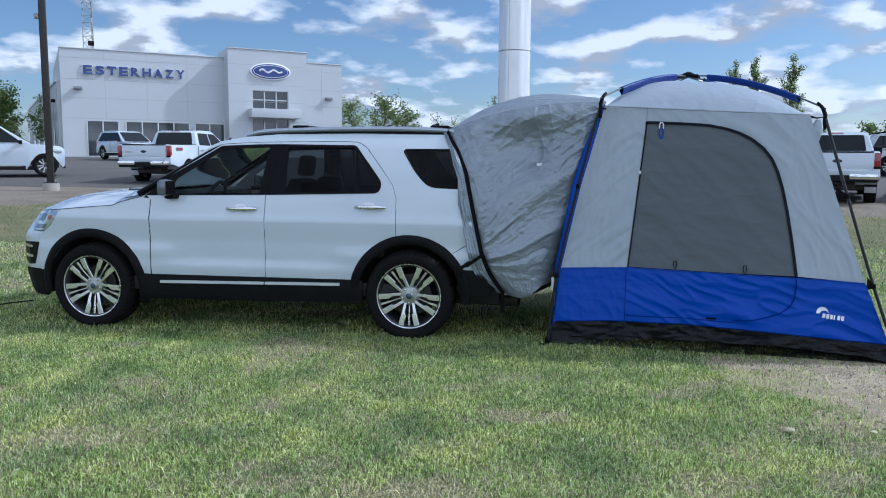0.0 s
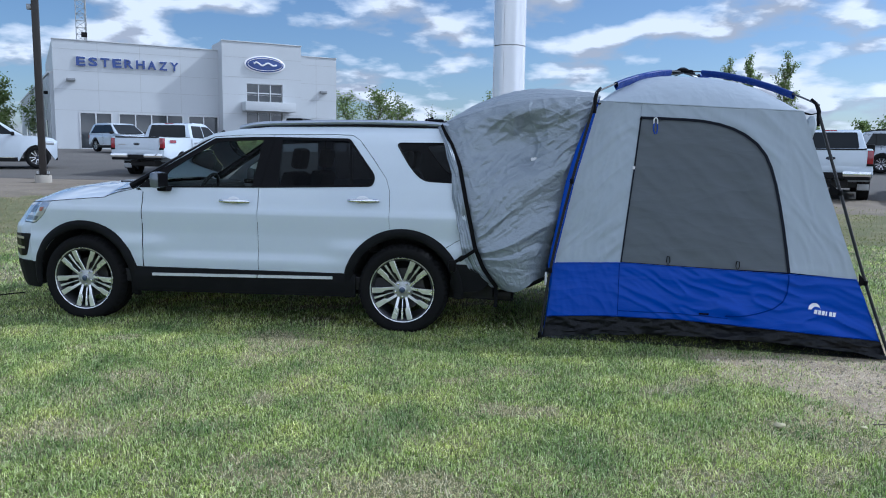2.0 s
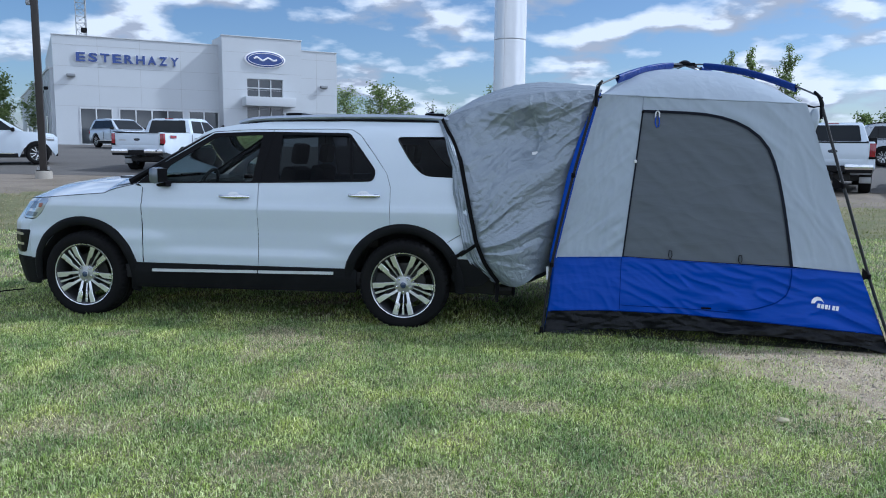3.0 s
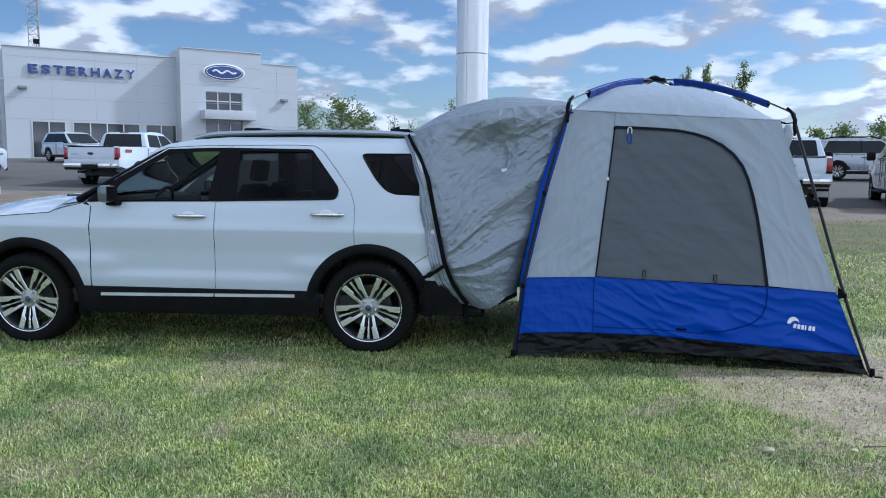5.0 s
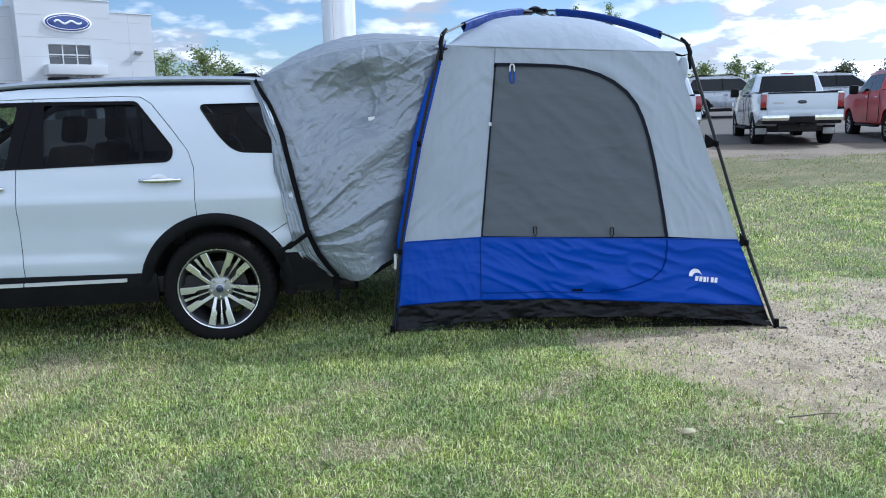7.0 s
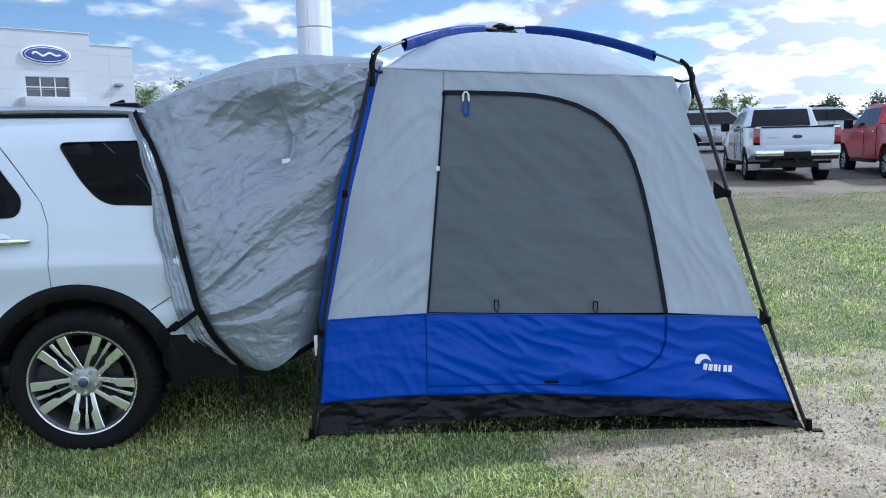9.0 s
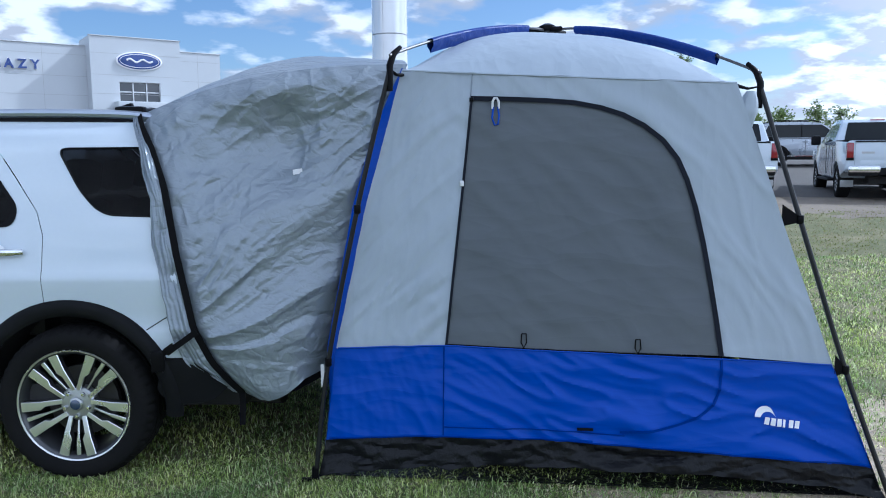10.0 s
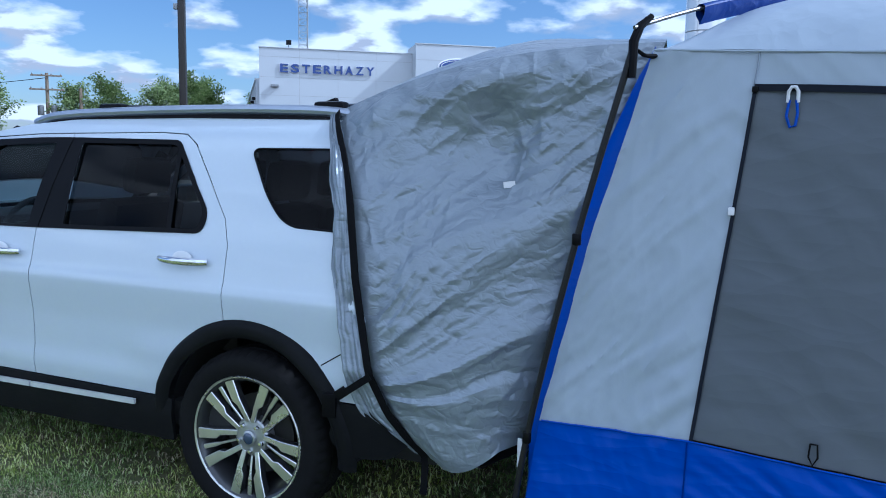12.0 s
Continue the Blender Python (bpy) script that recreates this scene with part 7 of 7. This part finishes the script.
def blades(name, region, count, h0, h1, w, material, label, seed, keep, limp=1.7):
    """A field of single grass blades, bent over, as one mesh."""
    rng = np.random.default_rng(seed)
    x0, x1, y0, y1 = region
    P = np.column_stack([rng.uniform(x0, x1, count), rng.uniform(y0, y1, count)])
    mask = np.array([keep(float(x), float(y)) for x, y in P])
    P = P[rng.random(count) < mask]
    n = len(P)
    Z = np.array([ground_height(float(x), float(y)) for x, y in P])
    a = rng.uniform(0, 2 * np.pi, n)
    lean = rng.uniform(0.2, limp, n)
    h = rng.uniform(h0, h1, n)
    hw = w * rng.uniform(0.6, 1.3, n) / 2
    d = np.column_stack([np.cos(a), np.sin(a)])
    b = rng.uniform(0, 2 * np.pi, n)
    s = np.column_stack([np.cos(b), np.sin(b)]) * hw[:, None]
    base = np.column_stack([P, Z - 0.004])
    mid = np.column_stack([P + d * (h * lean * 0.28)[:, None], Z + h * np.maximum(0.2, 0.66 - 0.14 * lean)])
    tip = np.column_stack([P + d * (h * lean * 0.85)[:, None], Z + h * np.maximum(0.12, 1.05 - 0.45 * lean)])
    s3 = np.column_stack([s, np.zeros(n)])
    V = np.stack([base - s3, base + s3, mid + s3 * 0.8, mid - s3 * 0.8, tip], 1).reshape(-1, 3)
    i = np.arange(n) * 5
    me = bpy.data.meshes.new(name)
    me.vertices.add(5 * n)
    me.vertices.foreach_set("co", V.ravel())
    loops = np.column_stack([i, i + 1, i + 2, i + 3, i + 3, i + 2, i + 4]).ravel()
    me.loops.add(len(loops))
    me.loops.foreach_set("vertex_index", loops)
    me.polygons.add(2 * n)
    start = (np.arange(n)[:, None] * 7 + np.array([0, 4])[None, :]).ravel()
    me.polygons.foreach_set("loop_start", start)
    me.update(calc_edges=True)
    me.validate()
    me.materials.append(material)
    return tagged(new(name, me), label, "grass", kind="stuff")


grass_mat, straw_mat = grass_material(), straw_material()
far_mat = leaf_material("far_mown_grass", (0.12, 0.15, 0.035), (0.23, 0.255, 0.07), (0.36, 0.35, 0.145))
far_straw_mat = leaf_material("far_dry_grass", (0.22, 0.18, 0.095), (0.34, 0.285, 0.16), (0.48, 0.42, 0.26))


def dryness(x, y):
    edge = smooth(y, 13.2, 16.8) * smooth(-x, 4.5, 7.5)
    return 0.5 + 0.5 * noise.noise(Vector((x * 0.55, y * 0.8, 1.0))) + 0.42 * noise.noise(Vector((x * 2.1, y * 2.6, 3.0))) + 0.8 * edge + 0.30 * smooth(y, 8.0, 12.5)


def lush(x, y):
    return (1 - 0.95 * bare(x, y) ** 0.8) * (1 - 0.55 * smooth(dryness(x, y), 0.42, 0.85))


def strawy(x, y):
    return 0.16 + 0.70 * smooth(dryness(x, y), 0.35, 0.90) + 0.80 * bare(x, y) * (1 - smooth(x, 2.2, 2.8))


def far_green(x, y):
    return on_lawn(x, y) * (0.9 - 0.65 * smooth(dryness(x, y), 0.35, 0.95) - 0.2 * smooth(dryness(x, y), 1.0, 1.3))


def build_lawn():
    blades("near_grass", (-4.4, 5.6, 2.9, 6.6), 350000, 0.014, 0.050, 0.0048, grass_mat, "short mown green grass blades", 1, lush, 2.2)
    blades("near_straw", (-4.4, 5.6, 2.9, 6.6), 230000, 0.008, 0.036, 0.0038, straw_mat, "dry straw-coloured grass clippings", 2, strawy, 2.7)
    blades("patch_litter", (1.3, 6.4, 3.0, 7.4), 50000, 0.005, 0.020, 0.0045, litter_mat, "brown dead grass litter on bare soil", 7, lambda x, y: bare(x, y) * 0.9, 2.8)
    blades("spot_litter", (-3.0, 2.6, 3.0, 6.2), 95000, 0.006, 0.026, 0.0042, straw_mat, "pale dead grass litter on worn spots", 11, lambda x, y: max(0.0, bare(x, y) - 0.3), 2.8)
    blades("flank_grass", (-8.5, 10.5, 6.6, 8.4), 150000, 0.016, 0.052, 0.0058, grass_mat, "short mown green grass blades round the car", 12, lush, 2.1)
    blades("middle_grass", (-8.5, 10.5, 8.4, 12.5), 130000, 0.020, 0.056, 0.010, grass_mat, "short mown green grass blades", 3, lush)
    blades("middle_straw", (-8.5, 10.5, 6.6, 12.5), 100000, 0.012, 0.040, 0.0065, straw_mat, "dry straw-coloured grass clippings", 4, strawy, 2.4)
    blades("rear_grass", (-13, 14, -5, 2.9), 22000, 0.025, 0.060, 0.026, grass_mat, "short mown green grass blades", 8, lush)
    blades("side_grass", (-13, -4.4, 2.9, 6.6), 26000, 0.025, 0.060, 0.017, grass_mat, "short mown green grass blades", 9, lush)
    blades("side_grass", (5.6, 14, 2.9, 6.6), 26000, 0.025, 0.060, 0.017, grass_mat, "short mown green grass blades", 10, lush)
    blades("far_grass", (-17, 21, 12.5, 23), 180000, 0.014, 0.042, 0.014, far_mat, "mown grass further across the lawn", 5, far_green)
    blades("far_straw", (-17, 21, 12.5, 23), 85000, 0.012, 0.036, 0.014, far_straw_mat, "dry grass further across the lawn", 6, lambda x, y: strawy(x, y) * (0.25 + 0.75 * on_lawn(x, y)), 2.2)


litter_mat = leaf_material("brown_grass_litter", (0.17, 0.14, 0.09), (0.45, 0.385, 0.27), (0.74, 0.67, 0.52))


def build_bare_patch():
    ring = [(4.15 + 2.4 * math.cos(a) * (1 + 0.12 * noise.noise(Vector((math.cos(a) * 2, math.sin(a) * 2, 1)))), 5.35 + 2.1 * math.sin(a) * (1 + 0.12 * noise.noise(Vector((math.cos(a) * 2, math.sin(a) * 2, 6))))) for a in (2 * math.pi * k / 60 for k in range(60))]
    bm = panel(ring, lambda x, y: Vector((x, y, 0.006 - 0.012 * smooth(math.hypot((x - 4.15) / 2.3, (y - 5.35) / 2.0) + 0.22 * noise.noise(Vector((x * 2.6, y * 2.6, 3))) + 0.05 * noise.noise(Vector((x * 8, y * 8, 4))), 0.74, 1.0) + 0.004 * noise.noise(Vector((x * 5, y * 5, 0))))), 0.055, out=(0, 0, 1))
    tagged(part("bare_patch", bm, dry_soil), "bare dry gravelly soil patch in the lawn", "soil", kind="structure")
    rng = random.Random(5)
    verts, faces = [], []
    for k in range(26000):
        x, y = rng.uniform(1.3, 6.3), rng.uniform(3.2, 7.2)
        if rng.random() > bare(x, y) ** 2:
            continue
        s = rng.uniform(0.003, 0.009) if rng.random() < 0.93 else rng.uniform(0.009, 0.018)
        i = len(verts)
        pts = [(1, 0, 0), (0.2, 1, 0), (-0.9, 0.4, 0), (-0.5, -0.9, 0), (0.1, 0.1, 0.8)]
        verts += [(x + px * s * rng.uniform(0.7, 1.2), y + py * s * rng.uniform(0.7, 1.2), 0.006 + pz * s) for px, py, pz in pts]
        faces += [(i, i + 1, i + 4), (i + 1, i + 2, i + 4), (i + 2, i + 3, i + 4), (i + 3, i, i + 4)]
    ob = mesh_from("gravel", verts, faces, gravel_mat, None)
    tagged(ob, "scattered small pale gravel stones", "gravel", kind="stuff")


gravel_mat = leaf_material("mixed_gravel", (0.14, 0.12, 0.09), (0.36, 0.31, 0.24), (0.62, 0.56, 0.47))


def build_stone(x, y, s, label):
    bm = bmesh.new()
    bmesh.ops.create_icosphere(bm, subdivisions=3, radius=1)
    for v in bm.verts:
        k = 1 + 0.22 * noise.noise(v.co * 1.4 + Vector((x, y, 0)))
        v.co = Vector((v.co.x * s * k, v.co.y * s * 0.8 * k, v.co.z * s * 0.5 * k + s * 0.25))
    ob = part("stone", bm, stone_mat, None)
    ob.matrix_world = pose(x, y, 0.004)
    tagged(ob, label, "stone")


build_lawn()
build_bare_patch()
build_stone(1.99, 4.275, 0.036, "pale rounded stone lying in the grass")
build_stone(2.46, 4.27, 0.022, "small grey stone beside a twig")
rod = part("plastic_stake", tube(curve_through([(-4.02, 7.50, 0.10), (-4.25, 7.52, 0.07), (-4.52, 7.58, 0.02)], 8), 0.007, 6), rubber)
tagged(rod, "thin dark plastic stake lying under the front bumper", "stake")
twig = part("twig", tube(curve_through([(2.52, 4.285, 0.025), (2.62, 4.27, 0.032), (2.72, 4.275, 0.03), (2.80, 4.26, 0.022)], 10), [0.0040 - 0.0002 * k for k in range(11)], 6), bark)
tagged(twig, "thin brown twig lying on bare soil", "twig")
